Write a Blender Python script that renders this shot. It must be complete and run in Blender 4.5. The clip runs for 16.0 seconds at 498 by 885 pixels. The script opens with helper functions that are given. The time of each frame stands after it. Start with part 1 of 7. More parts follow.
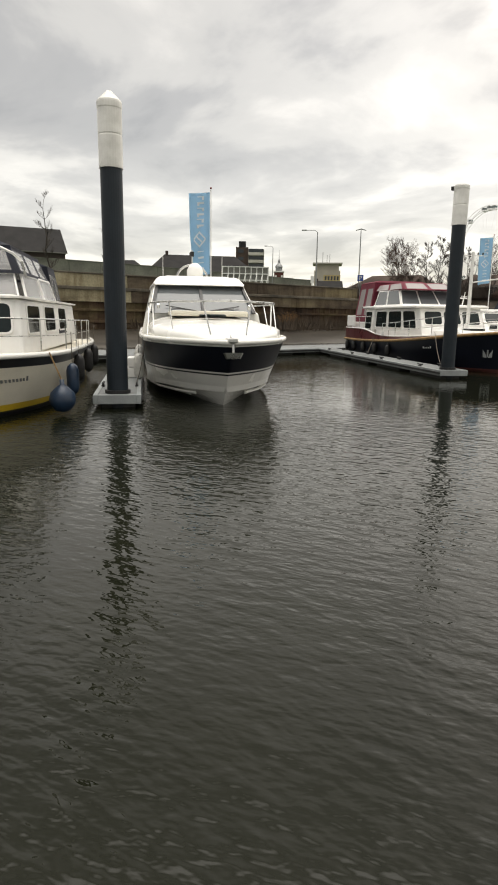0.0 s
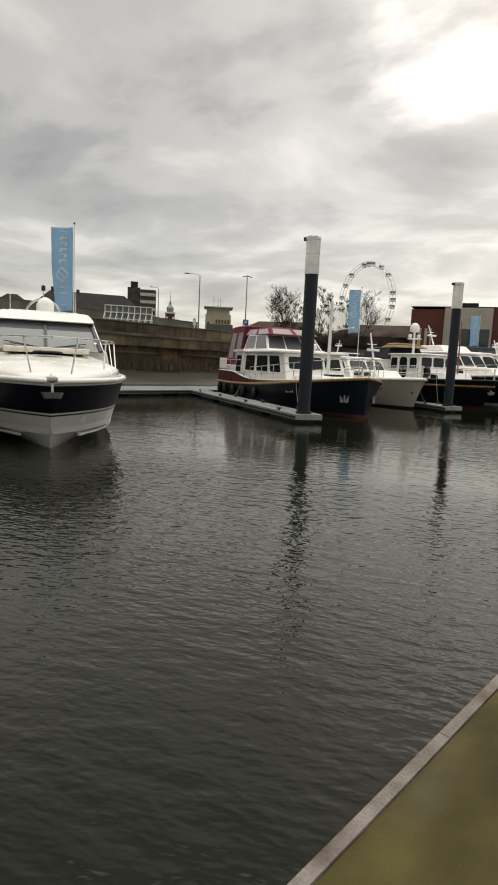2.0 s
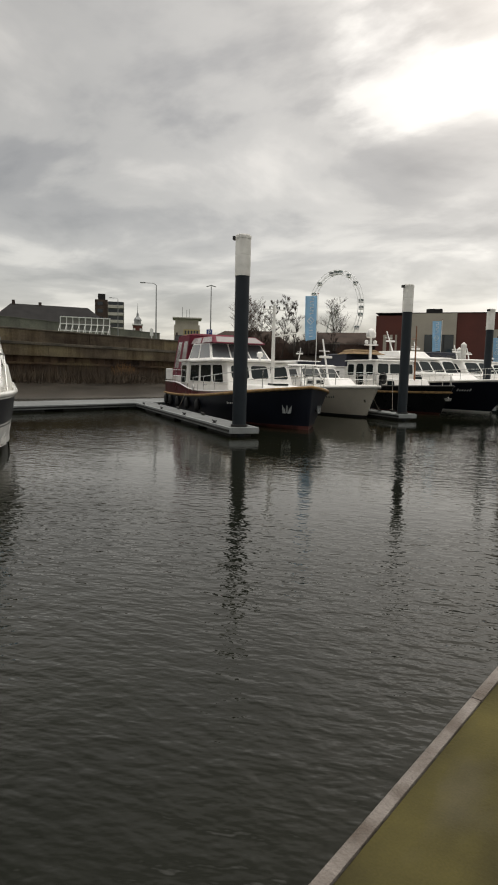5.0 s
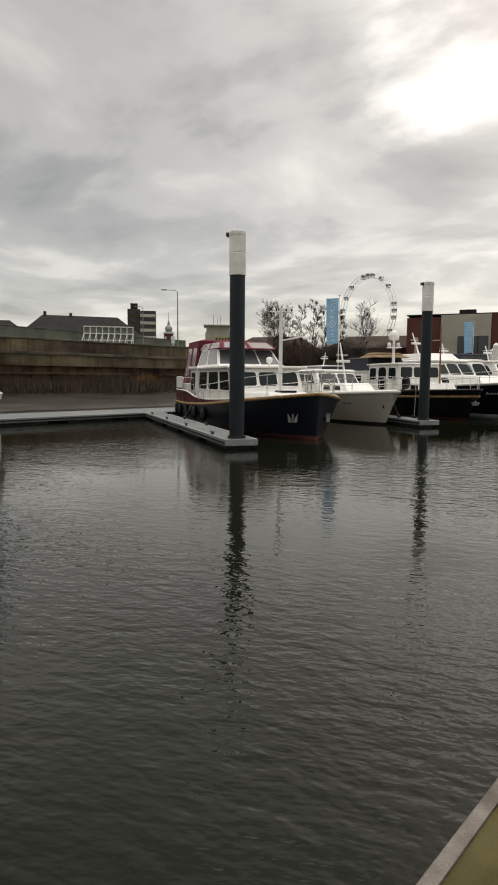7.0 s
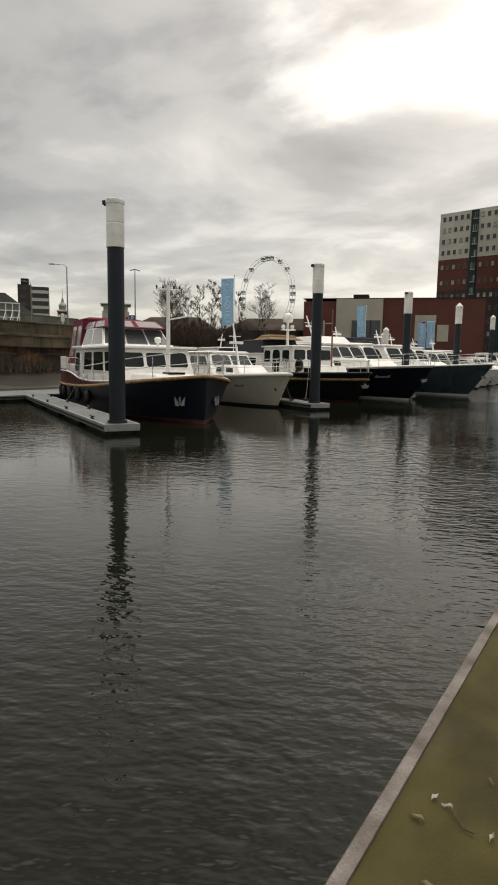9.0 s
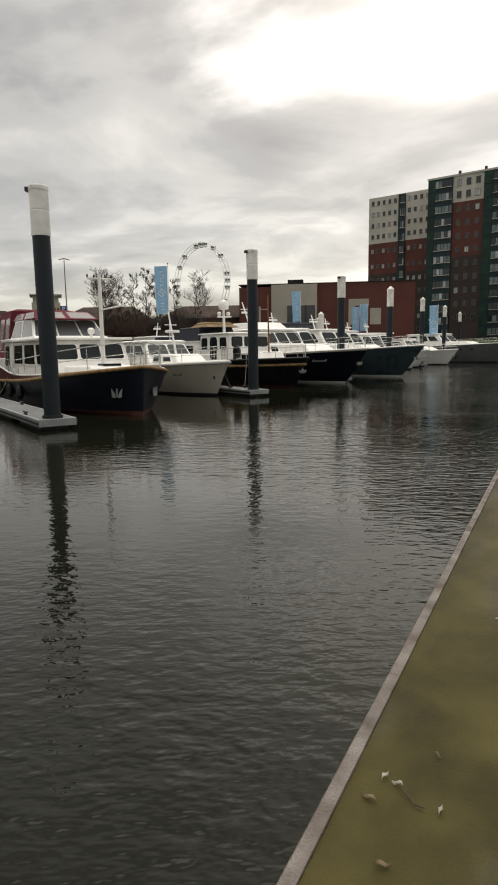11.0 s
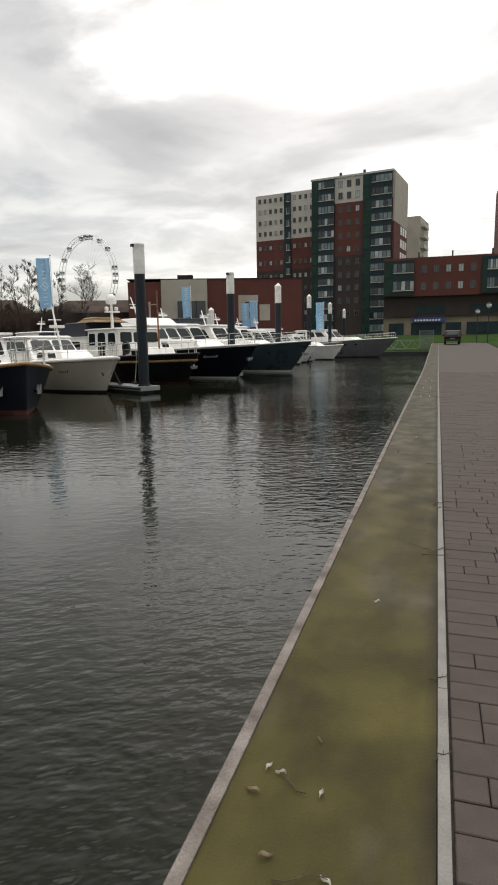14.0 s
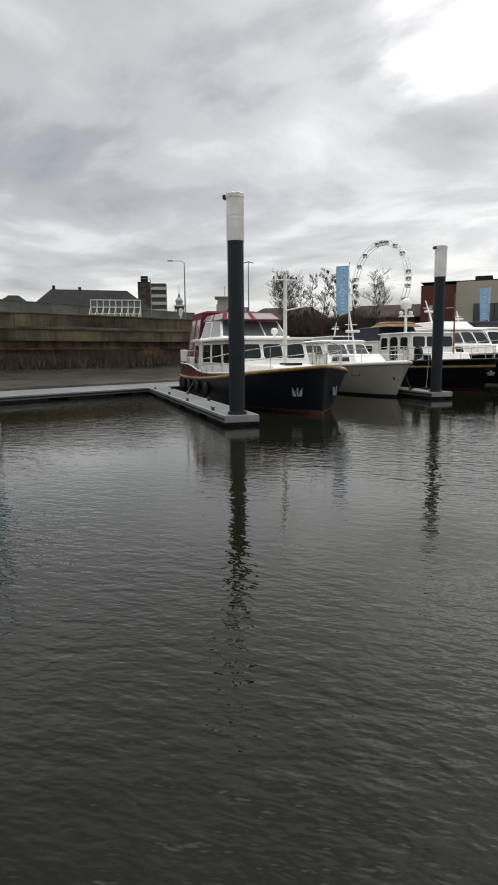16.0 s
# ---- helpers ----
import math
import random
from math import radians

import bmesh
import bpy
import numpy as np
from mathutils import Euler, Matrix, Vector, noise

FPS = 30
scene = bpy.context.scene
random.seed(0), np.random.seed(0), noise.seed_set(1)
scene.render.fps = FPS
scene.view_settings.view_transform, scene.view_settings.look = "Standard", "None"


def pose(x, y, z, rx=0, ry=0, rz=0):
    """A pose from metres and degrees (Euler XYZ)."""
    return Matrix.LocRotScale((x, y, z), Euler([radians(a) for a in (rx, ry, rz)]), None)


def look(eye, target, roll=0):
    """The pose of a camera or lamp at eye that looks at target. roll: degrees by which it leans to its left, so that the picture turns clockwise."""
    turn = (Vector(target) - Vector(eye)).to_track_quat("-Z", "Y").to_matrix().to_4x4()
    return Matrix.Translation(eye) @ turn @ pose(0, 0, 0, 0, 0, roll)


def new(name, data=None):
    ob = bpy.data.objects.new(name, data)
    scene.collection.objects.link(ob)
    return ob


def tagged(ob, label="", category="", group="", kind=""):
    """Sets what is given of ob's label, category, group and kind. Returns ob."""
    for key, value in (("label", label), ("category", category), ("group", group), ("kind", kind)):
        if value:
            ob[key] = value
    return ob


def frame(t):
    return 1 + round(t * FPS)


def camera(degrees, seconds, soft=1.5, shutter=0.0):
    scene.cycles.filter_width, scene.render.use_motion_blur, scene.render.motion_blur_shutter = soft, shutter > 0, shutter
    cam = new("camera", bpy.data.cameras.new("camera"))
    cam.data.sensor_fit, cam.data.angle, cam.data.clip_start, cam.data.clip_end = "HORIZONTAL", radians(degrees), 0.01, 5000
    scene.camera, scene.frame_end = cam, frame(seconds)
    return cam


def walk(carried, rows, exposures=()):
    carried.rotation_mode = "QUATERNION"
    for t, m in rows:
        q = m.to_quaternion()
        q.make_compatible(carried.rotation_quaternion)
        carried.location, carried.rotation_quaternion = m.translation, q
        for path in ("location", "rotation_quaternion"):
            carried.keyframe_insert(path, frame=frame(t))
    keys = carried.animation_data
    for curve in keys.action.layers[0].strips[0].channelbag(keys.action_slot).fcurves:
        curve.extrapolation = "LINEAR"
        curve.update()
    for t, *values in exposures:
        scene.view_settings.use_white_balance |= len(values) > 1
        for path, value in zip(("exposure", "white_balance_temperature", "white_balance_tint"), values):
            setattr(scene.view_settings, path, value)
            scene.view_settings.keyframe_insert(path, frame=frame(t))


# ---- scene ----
cam = camera(44.8, 16.0, soft=1.9)
PATH = [
    (0, (0.492, -0.997, 1.428), (-1.034, 0.231, 1.024), 0.8),
    (0.5, (0.683, -0.826, 1.433), (-0.706, 0.563, 1.056), -0.9),
    (1, (0.832, -0.513, 1.441), (-0.566, 0.891, 1.174), -0.5),
    (1.5, (0.752, -0.025, 1.435), (-0.603, 1.417, 1.142), 4.0),
    (2, (0.861, 0.254, 1.45), (-0.443, 1.747, 1.188), 2.7),
    (2.5, (0.878, 0.655, 1.446), (-0.528, 2.059, 1.22), 0.7),
    (3, (0.832, 1.026, 1.432), (-0.378, 2.593, 1.153), 4.0),
    (3.5, (0.897, 1.418, 1.48), (-0.195, 3.081, 1.281), 0.7),
    (4, (0.885, 1.659, 1.478), (-0.311, 3.237, 1.246), -1.3),
    (6.5, (0.765, 3.537, 1.482), (-0.493, 5.076, 1.299), 3.8),
    (7, (0.728, 3.966, 1.514), (-0.608, 5.438, 1.306), 0.4),
    (7.5, (0.617, 4.253, 1.507), (-0.6, 5.811, 1.219), 2.9),
    (8, (0.7, 4.484, 1.518), (-0.463, 6.099, 1.329), 2.4),
    (8.5, (0.677, 4.721, 1.526), (-0.626, 6.218, 1.288), 1.8),
    (9, (0.638, 4.809, 1.516), (-0.439, 6.473, 1.252), 1.0),
    (9.5, (0.628, 4.835, 1.505), (-0.351, 6.556, 1.226), -0.7),
    (12, (0.629, 4.892, 1.532), (-0.166, 6.701, 1.223), -0.3),
    (12.5, (0.661, 4.916, 1.523), (-0.005, 6.78, 1.24), -0.8),
    (13, (0.679, 4.909, 1.514), (0.115, 6.802, 1.2), 0.2),
    (13.5, (0.684, 4.906, 1.521), (0.153, 6.808, 1.201), 0.2),
    (14, (0.682, 4.907, 1.523), (0.096, 6.792, 1.2), -0.9),
    (14.5, (0.679, 4.91, 1.518), (0.118, 6.8, 1.185), -1.0),
    (15, (0.659, 4.904, 1.523), (0.001, 6.762, 1.183), -1.2),
    (15.5, (0.632, 4.877, 1.54), (-0.201, 6.663, 1.198), -1.2),
    (16, (0.462, 4.743, 1.525), (-0.901, 6.176, 1.227), -0.5),
]
walk(cam, [(t, look(eye, target, roll)) for t, eye, target, roll in PATH],
     [(0, 0.36, 7150, 10), (1.0, 0.06, 7150, 10), (1.5, -0.14, 7150, 10), (2.0, -0.07, 7150, 10), (3.2, -0.09, 7150, 10), (4.0, -0.22, 7050, 10), (6.5, -0.17, 7050, 10), (7.5, -0.12, 7150, 10), (8.0, -0.17, 7150, 10), (8.5, -0.14, 7200, 10), (9.1, -0.19, 7200, 10), (9.6, -0.21, 7200, 10), (12, -0.07, 7050, 10), (12.5, -0.08, 7000, 10), (13.3, -0.01, 6880, 10), (14.5, 0.03, 6700, 10), (16, 0.0, 6550, 10)])

# ---- light ----
SUN_AZ, SUN_EL = 12.0, 36.0      # degrees left of +y, degrees up
sun_way = Vector((-math.sin(radians(SUN_AZ)) * math.cos(radians(SUN_EL)),
                  math.cos(radians(SUN_AZ)) * math.cos(radians(SUN_EL)), math.sin(radians(SUN_EL))))


def build_sky():
    """Overcast sky: layers of cloud laid on a flat sheet overhead, thinner round the sun."""
    w = bpy.data.worlds.new("overcast_sky")
    scene.world = w
    w.use_nodes = True
    nt = w.node_tree
    nt.nodes.clear()
    N, L = nt.nodes.new, nt.links.new

    def math_node(op, a, b=None):
        n = N("ShaderNodeMath")
        n.operation = op
        for k, v in enumerate((a, b)):
            if v is None:
                continue
            if isinstance(v, (int, float)):
                n.inputs[k].default_value = v
            else:
                L(v, n.inputs[k])
        return n.outputs[0]

    def ramp(fac, stops):
        n = N("ShaderNodeValToRGB")
        n.color_ramp.interpolation = "EASE"
        e = n.color_ramp.elements
        e[0].position, e[0].color = stops[0][0], (*stops[0][1], 1)
        e[1].position, e[1].color = stops[-1][0], (*stops[-1][1], 1)
        for p, c in stops[1:-1]:
            q = e.new(p)
            q.color = (*c, 1)
        L(fac, n.inputs[0])
        return n.outputs[0]

    tc = N("ShaderNodeTexCoord")
    sep = N("ShaderNodeSeparateXYZ")
    L(tc.outputs["Generated"], sep.inputs[0])
    zc = math_node("MAXIMUM", sep.outputs[2], 0.0)
    den = math_node("ADD", zc, 0.14)
    comb = N("ShaderNodeCombineXYZ")
    L(math_node("DIVIDE", sep.outputs[0], den), comb.inputs[0])
    L(math_node("DIVIDE", sep.outputs[1], den), comb.inputs[1])
    big = N("ShaderNodeTexNoise")
    big.inputs["Scale"].default_value, big.inputs["Detail"].default_value = 1.15, 7.0
    big.inputs["Roughness"].default_value, big.inputs["Distortion"].default_value = 0.53, 0.30
    mp = N("ShaderNodeMapping")
    mp.inputs["Location"].default_value = SKY_SHIFT
    mp.inputs["Rotation"].default_value = (0, 0, radians(25))
    mp.inputs["Scale"].default_value = (0.9, 1.0, 1.0)
    L(comb.outputs[0], mp.inputs[0])
    L(mp.outputs[0], big.inputs["Vector"])
    cloud = ramp(big.outputs["Fac"], [(0.34, (0.36, 0.362, 0.368)), (0.46, (0.49, 0.492, 0.495)),
                                      (0.56, (0.68, 0.68, 0.67)), (0.70, (0.95, 0.94, 0.92))])
    # brightening towards the sun and the horizon
    dot = N("ShaderNodeVectorMath")
    dot.operation = "DOT_PRODUCT"
    L(tc.outputs["Generated"], dot.inputs[0])
    dot.inputs[1].default_value = sun_way
    glow = ramp(dot.outputs["Value"], [(0.76, (0.0,) * 3), (0.92, (0.17,) * 3), (1.0, (0.75,) * 3)])
    low = ramp(zc, [(0.0, (0.30, 0.30, 0.295)), (0.17, (0.30, 0.30, 0.295)), (0.27, (0.02, 0.02, 0.02)), (0.36, (0.0, 0.0, 0.0))])
    # overcast skies are brightest overhead
    zen = ramp(zc, [(0.76, (0.0, 0.0, 0.0)), (0.90, (3.2, 3.2, 3.2)), (1.0, (4.4, 4.4, 4.4))])
    dot2 = N("ShaderNodeVectorMath")
    dot2.operation = "DOT_PRODUCT"
    L(tc.outputs["Generated"], dot2.inputs[0])
    dot2.inputs[1].default_value = Vector((-0.05, 0.96, 0.27)).normalized()
    glow2 = ramp(dot2.outputs["Value"], [(0.925, (0.0,) * 3), (0.975, (0.30,) * 3), (1.0, (0.55,) * 3)])
    both = N("ShaderNodeMix")
    both.data_type, both.blend_type = "RGBA", "ADD"
    both.inputs[0].default_value = 1.0
    L(glow, both.inputs[6])
    L(glow2, both.inputs[7])
    gain = N("ShaderNodeMix")
    gain.data_type, gain.blend_type = "RGBA", "ADD"
    gain.inputs[0].default_value = 1.0
    L(both.outputs[2], gain.inputs[6])
    L(low, gain.inputs[7])
    thin = ramp(big.outputs["Fac"], [(0.36, (0.45,) * 3), (0.60, (1.0,) * 3)])
    gl = N("ShaderNodeMix")
    gl.data_type, gl.blend_type = "RGBA", "MULTIPLY"
    gl.inputs[0].default_value = 1.0
    L(gain.outputs[2], gl.inputs[6])
    L(thin, gl.inputs[7])
    tot = N("ShaderNodeMix")
    tot.data_type, tot.blend_type = "RGBA", "ADD"
    tot.inputs[0].default_value = 1.0
    L(cloud, tot.inputs[6])
    L(gl.outputs[2], tot.inputs[7])
    # a gap where the cloud is thinnest
    gapd = N("ShaderNodeVectorMath")
    gapd.operation = "DOT_PRODUCT"
    L(tc.outputs["Generated"], gapd.inputs[0])
    gapd.inputs[1].default_value = (-0.385 / 0.998, 0.815 / 0.998, 0.432 / 0.998)
    torn = math_node("ADD", gapd.outputs["Value"], math_node("MULTIPLY", math_node("SUBTRACT", big.outputs["Fac"], 0.5), 0.06))
    gap = ramp(torn, [(0.9935, (0.0,) * 3), (0.998, (0.16,) * 3), (1.0, (0.50,) * 3)])
    opened = N("ShaderNodeMix")
    opened.data_type, opened.blend_type = "RGBA", "ADD"
    opened.inputs[0].default_value = 1.0
    L(tot.outputs[2], opened.inputs[6])
    L(gap, opened.inputs[7])
    tot2 = N("ShaderNodeMix")
    tot2.data_type, tot2.blend_type = "RGBA", "ADD"
    tot2.inputs[0].default_value = 1.0
    L(opened.outputs[2], tot2.inputs[6])
    L(zen, tot2.inputs[7])
    # a little of the clear sky above the cloud shines through
    sky = N("ShaderNodeTexSky")
    sky.sky_type, sky.sun_disc = "NISHITA", False
    sky.sun_elevation, sky.sun_rotation = radians(SUN_EL), radians(-SUN_AZ)
    bg1, bg2, add, out = N("ShaderNodeBackground"), N("ShaderNodeBackground"), N("ShaderNodeAddShader"), N("ShaderNodeOutputWorld")
    L(tot2.outputs[2], bg1.inputs[0])
    bg1.inputs[1].default_value = SKY_STRENGTH
    L(sky.outputs[0], bg2.inputs[0])
    bg2.inputs[1].default_value = 0.02
    L(bg1.outputs[0], add.inputs[0])
    L(bg2.outputs[0], add.inputs[1])
    L(add.outputs[0], out.inputs[0])


SKY_SHIFT, SKY_STRENGTH = (0.4, 2.1, 0.0), 0.72
build_sky()
sun = new("sun", bpy.data.lights.new("sun", "SUN"))
sun.data.energy, sun.data.angle, sun.data.color = 0.75, radians(175), (1.0, 0.96, 0.90)
sun.matrix_world = look(sun_way * 100, (0, 0, 0))
scene.view_settings.exposure = 0.0


# ---- materials ----
def mat(name, color, rough=0.6, metal=0.0, vary=0.15, scale=3.0, bump=0.0, fine=40.0, alt=None, spec=0.5, coat=0.0, stretch=(1, 1, 1), pieces=0.0):
    """Paint, metal, stone or cloth: colour broken by stains at one scale and grain at another, with a fine relief."""
    m = bpy.data.materials.new(name)
    m.use_nodes = True
    nt = m.node_tree
    N, L = nt.nodes.new, nt.links.new
    b = nt.nodes["Principled BSDF"]
    b.inputs["Metallic"].default_value = metal
    b.inputs["Specular IOR Level"].default_value = spec
    b.inputs["Coat Weight"].default_value = coat
    tc, mp = N("ShaderNodeTexCoord"), N("ShaderNodeMapping")
    mp.inputs["Scale"].default_value = stretch
    L(tc.outputs["Object"], mp.inputs[0])
    n1, n2 = N("ShaderNodeTexNoise"), N("ShaderNodeTexNoise")
    n1.inputs["Scale"].default_value, n1.inputs["Detail"].default_value = scale, 5.0
    n2.inputs["Scale"].default_value, n2.inputs["Detail"].default_value = fine, 3.0
    L(mp.outputs[0], n1.inputs["Vector"])
    L(mp.outputs[0], n2.inputs["Vector"])
    alt = alt or tuple(c * (1 - 2.2 * vary) for c in color)
    rp = N("ShaderNodeValToRGB")
    rp.color_ramp.elements[0].position, rp.color_ramp.elements[1].position = 0.34, 0.66
    rp.color_ramp.elements[0].color, rp.color_ramp.elements[1].color = (*alt, 1), (*color, 1)
    L(n1.outputs["Fac"], rp.inputs[0])
    mx = N("ShaderNodeMix")
    mx.data_type, mx.blend_type = "RGBA", "OVERLAY"
    mx.inputs[0].default_value = min(1.0, vary * 1.6)
    L(rp.outputs[0], mx.inputs[6])
    L(n2.outputs["Fac"], mx.inputs[7])
    last = mx.outputs[2]
    if pieces:
        oi, hs = N("ShaderNodeObjectInfo"), N("ShaderNodeHueSaturation")
        mr = N("ShaderNodeMapRange")
        mr.inputs[3].default_value, mr.inputs[4].default_value = 1 - pieces, 1 + pieces
        L(oi.outputs["Random"], mr.inputs[0])
        L(mr.outputs[0], hs.inputs["Value"])
        L(last, hs.inputs["Color"])
        last = hs.outputs[0]
    L(last, b.inputs["Base Color"])
    rr = N("ShaderNodeMapRange")
    rr.inputs[3].default_value, rr.inputs[4].default_value = max(0.02, rough - 0.12), min(1.0, rough + 0.12)
    L(n1.outputs["Fac"], rr.inputs[0])
    L(rr.outputs[0], b.inputs["Roughness"])
    if bump:
        bp = N("ShaderNodeBump")
        bp.inputs["Strength"].default_value, bp.inputs["Distance"].default_value = bump, 0.02
        L(n2.outputs["Fac"], bp.inputs["Height"])
        L(bp.outputs[0], b.inputs["Normal"])
    return m


def glass_mat(name, tint, rough=0.06, ior=1.5):
    m = bpy.data.materials.new(name)
    m.use_nodes = True
    nt = m.node_tree
    b = nt.nodes["Principled BSDF"]
    b.inputs["Base Color"].default_value = (*tint, 1)
    b.inputs["Roughness"].default_value, b.inputs["IOR"].default_value = rough, ior
    n = nt.nodes.new("ShaderNodeTexNoise")
    n.inputs["Scale"].default_value = 1.2
    bp = nt.nodes.new("ShaderNodeBump")
    bp.inputs["Strength"].default_value, bp.inputs["Distance"].default_value = 0.06, 0.02
    tc = nt.nodes.new("ShaderNodeTexCoord")
    nt.links.new(tc.outputs["Object"], n.inputs["Vector"])
    nt.links.new(n.outputs["Fac"], bp.inputs["Height"])
    nt.links.new(bp.outputs[0], b.inputs["Normal"])
    return m


def clear_mat(name, tint, alpha):
    """A see-through pane or plastic window."""
    m = glass_mat(name, tint, 0.08)
    m.node_tree.nodes["Principled BSDF"].inputs["Alpha"].default_value = alpha
    return m


def cloth_mat(name, color):
    """Thin printed cloth that lets some of the daylight through."""
    m = mat(name, color, 0.8, vary=0.04, scale=2)
    nt = m.node_tree
    N, L = nt.nodes.new, nt.links.new
    b, out = nt.nodes["Principled BSDF"], nt.nodes["Material Output"]
    tr, mix = N("ShaderNodeBsdfTranslucent"), N("ShaderNodeMixShader")
    L(b.inputs["Base Color"].links[0].from_socket, tr.inputs["Color"])
    mix.inputs[0].default_value = 0.32
    L(b.outputs[0], mix.inputs[1])
    L(tr.outputs[0], mix.inputs[2])
    L(mix.outputs[0], out.inputs["Surface"])
    return m


def bank_mat(name, low, mid, high, scale, pieces=0.0):
    """Old quay concrete: patches of damp brown, olive algae and paler render, with runs of rust down the face."""
    m = bpy.data.materials.new(name)
    m.use_nodes = True
    nt = m.node_tree
    N, L = nt.nodes.new, nt.links.new
    b = nt.nodes["Principled BSDF"]
    tc = N("ShaderNodeTexCoord")

    def tex(k, stretch, detail=6.0):
        mp, n = N("ShaderNodeMapping"), N("ShaderNodeTexNoise")
        mp.inputs["Scale"].default_value = stretch
        n.inputs["Scale"].default_value, n.inputs["Detail"].default_value, n.inputs["Roughness"].default_value = k, detail, 0.6
        L(tc.outputs["Object"], mp.inputs[0])
        L(mp.outputs[0], n.inputs["Vector"])
        return n.outputs["Fac"]

    def ramp(fac, stops):
        n = N("ShaderNodeValToRGB")
        e = n.color_ramp.elements
        e[0].position, e[0].color = stops[0][0], (*stops[0][1], 1)
        e[1].position, e[1].color = stops[-1][0], (*stops[-1][1], 1)
        for p, c in stops[1:-1]:
            e.new(p).color = (*c, 1)
        L(fac, n.inputs[0])
        return n.outputs[0]

    def blend(fac, a, c, mode):
        n = N("ShaderNodeMix")
        n.data_type, n.blend_type = "RGBA", mode
        n.inputs[0].default_value = fac
        L(a, n.inputs[6])
        L(c, n.inputs[7])
        return n.outputs[2]
    col = ramp(tex(scale, (1, 0.35, 1.2)), [(0.36, low), (0.50, mid), (0.66, high)])
    col = blend(0.75, col, ramp(tex(1.4, (1, 1, 0.12)), [(0.36, (0.45, 0.38, 0.32)), (0.56, (1, 1, 1))]), "MULTIPLY")
    col = blend(0.45, col, ramp(tex(9.0, (1, 1, 1), 4.0), [(0.3, (0.3,) * 3), (0.7, (0.7,) * 3)]), "OVERLAY")
    if pieces:
        oi, hs, mr = N("ShaderNodeObjectInfo"), N("ShaderNodeHueSaturation"), N("ShaderNodeMapRange")
        mr.inputs[3].default_value, mr.inputs[4].default_value = 1 - pieces, 1 + pieces
        L(oi.outputs["Random"], mr.inputs[0])
        L(mr.outputs[0], hs.inputs["Value"])
        L(col, hs.inputs["Color"])
        col = hs.outputs[0]
    L(col, b.inputs["Base Color"])
    b.inputs["Roughness"].default_value, b.inputs["Specular IOR Level"].default_value = 0.9, 0.25
    bp = N("ShaderNodeBump")
    bp.inputs["Strength"].default_value, bp.inputs["Distance"].default_value = 0.6, 0.04
    L(tex(6.0, (1, 1, 1), 5.0), bp.inputs["Height"])
    L(bp.outputs[0], b.inputs["Normal"])
    return m


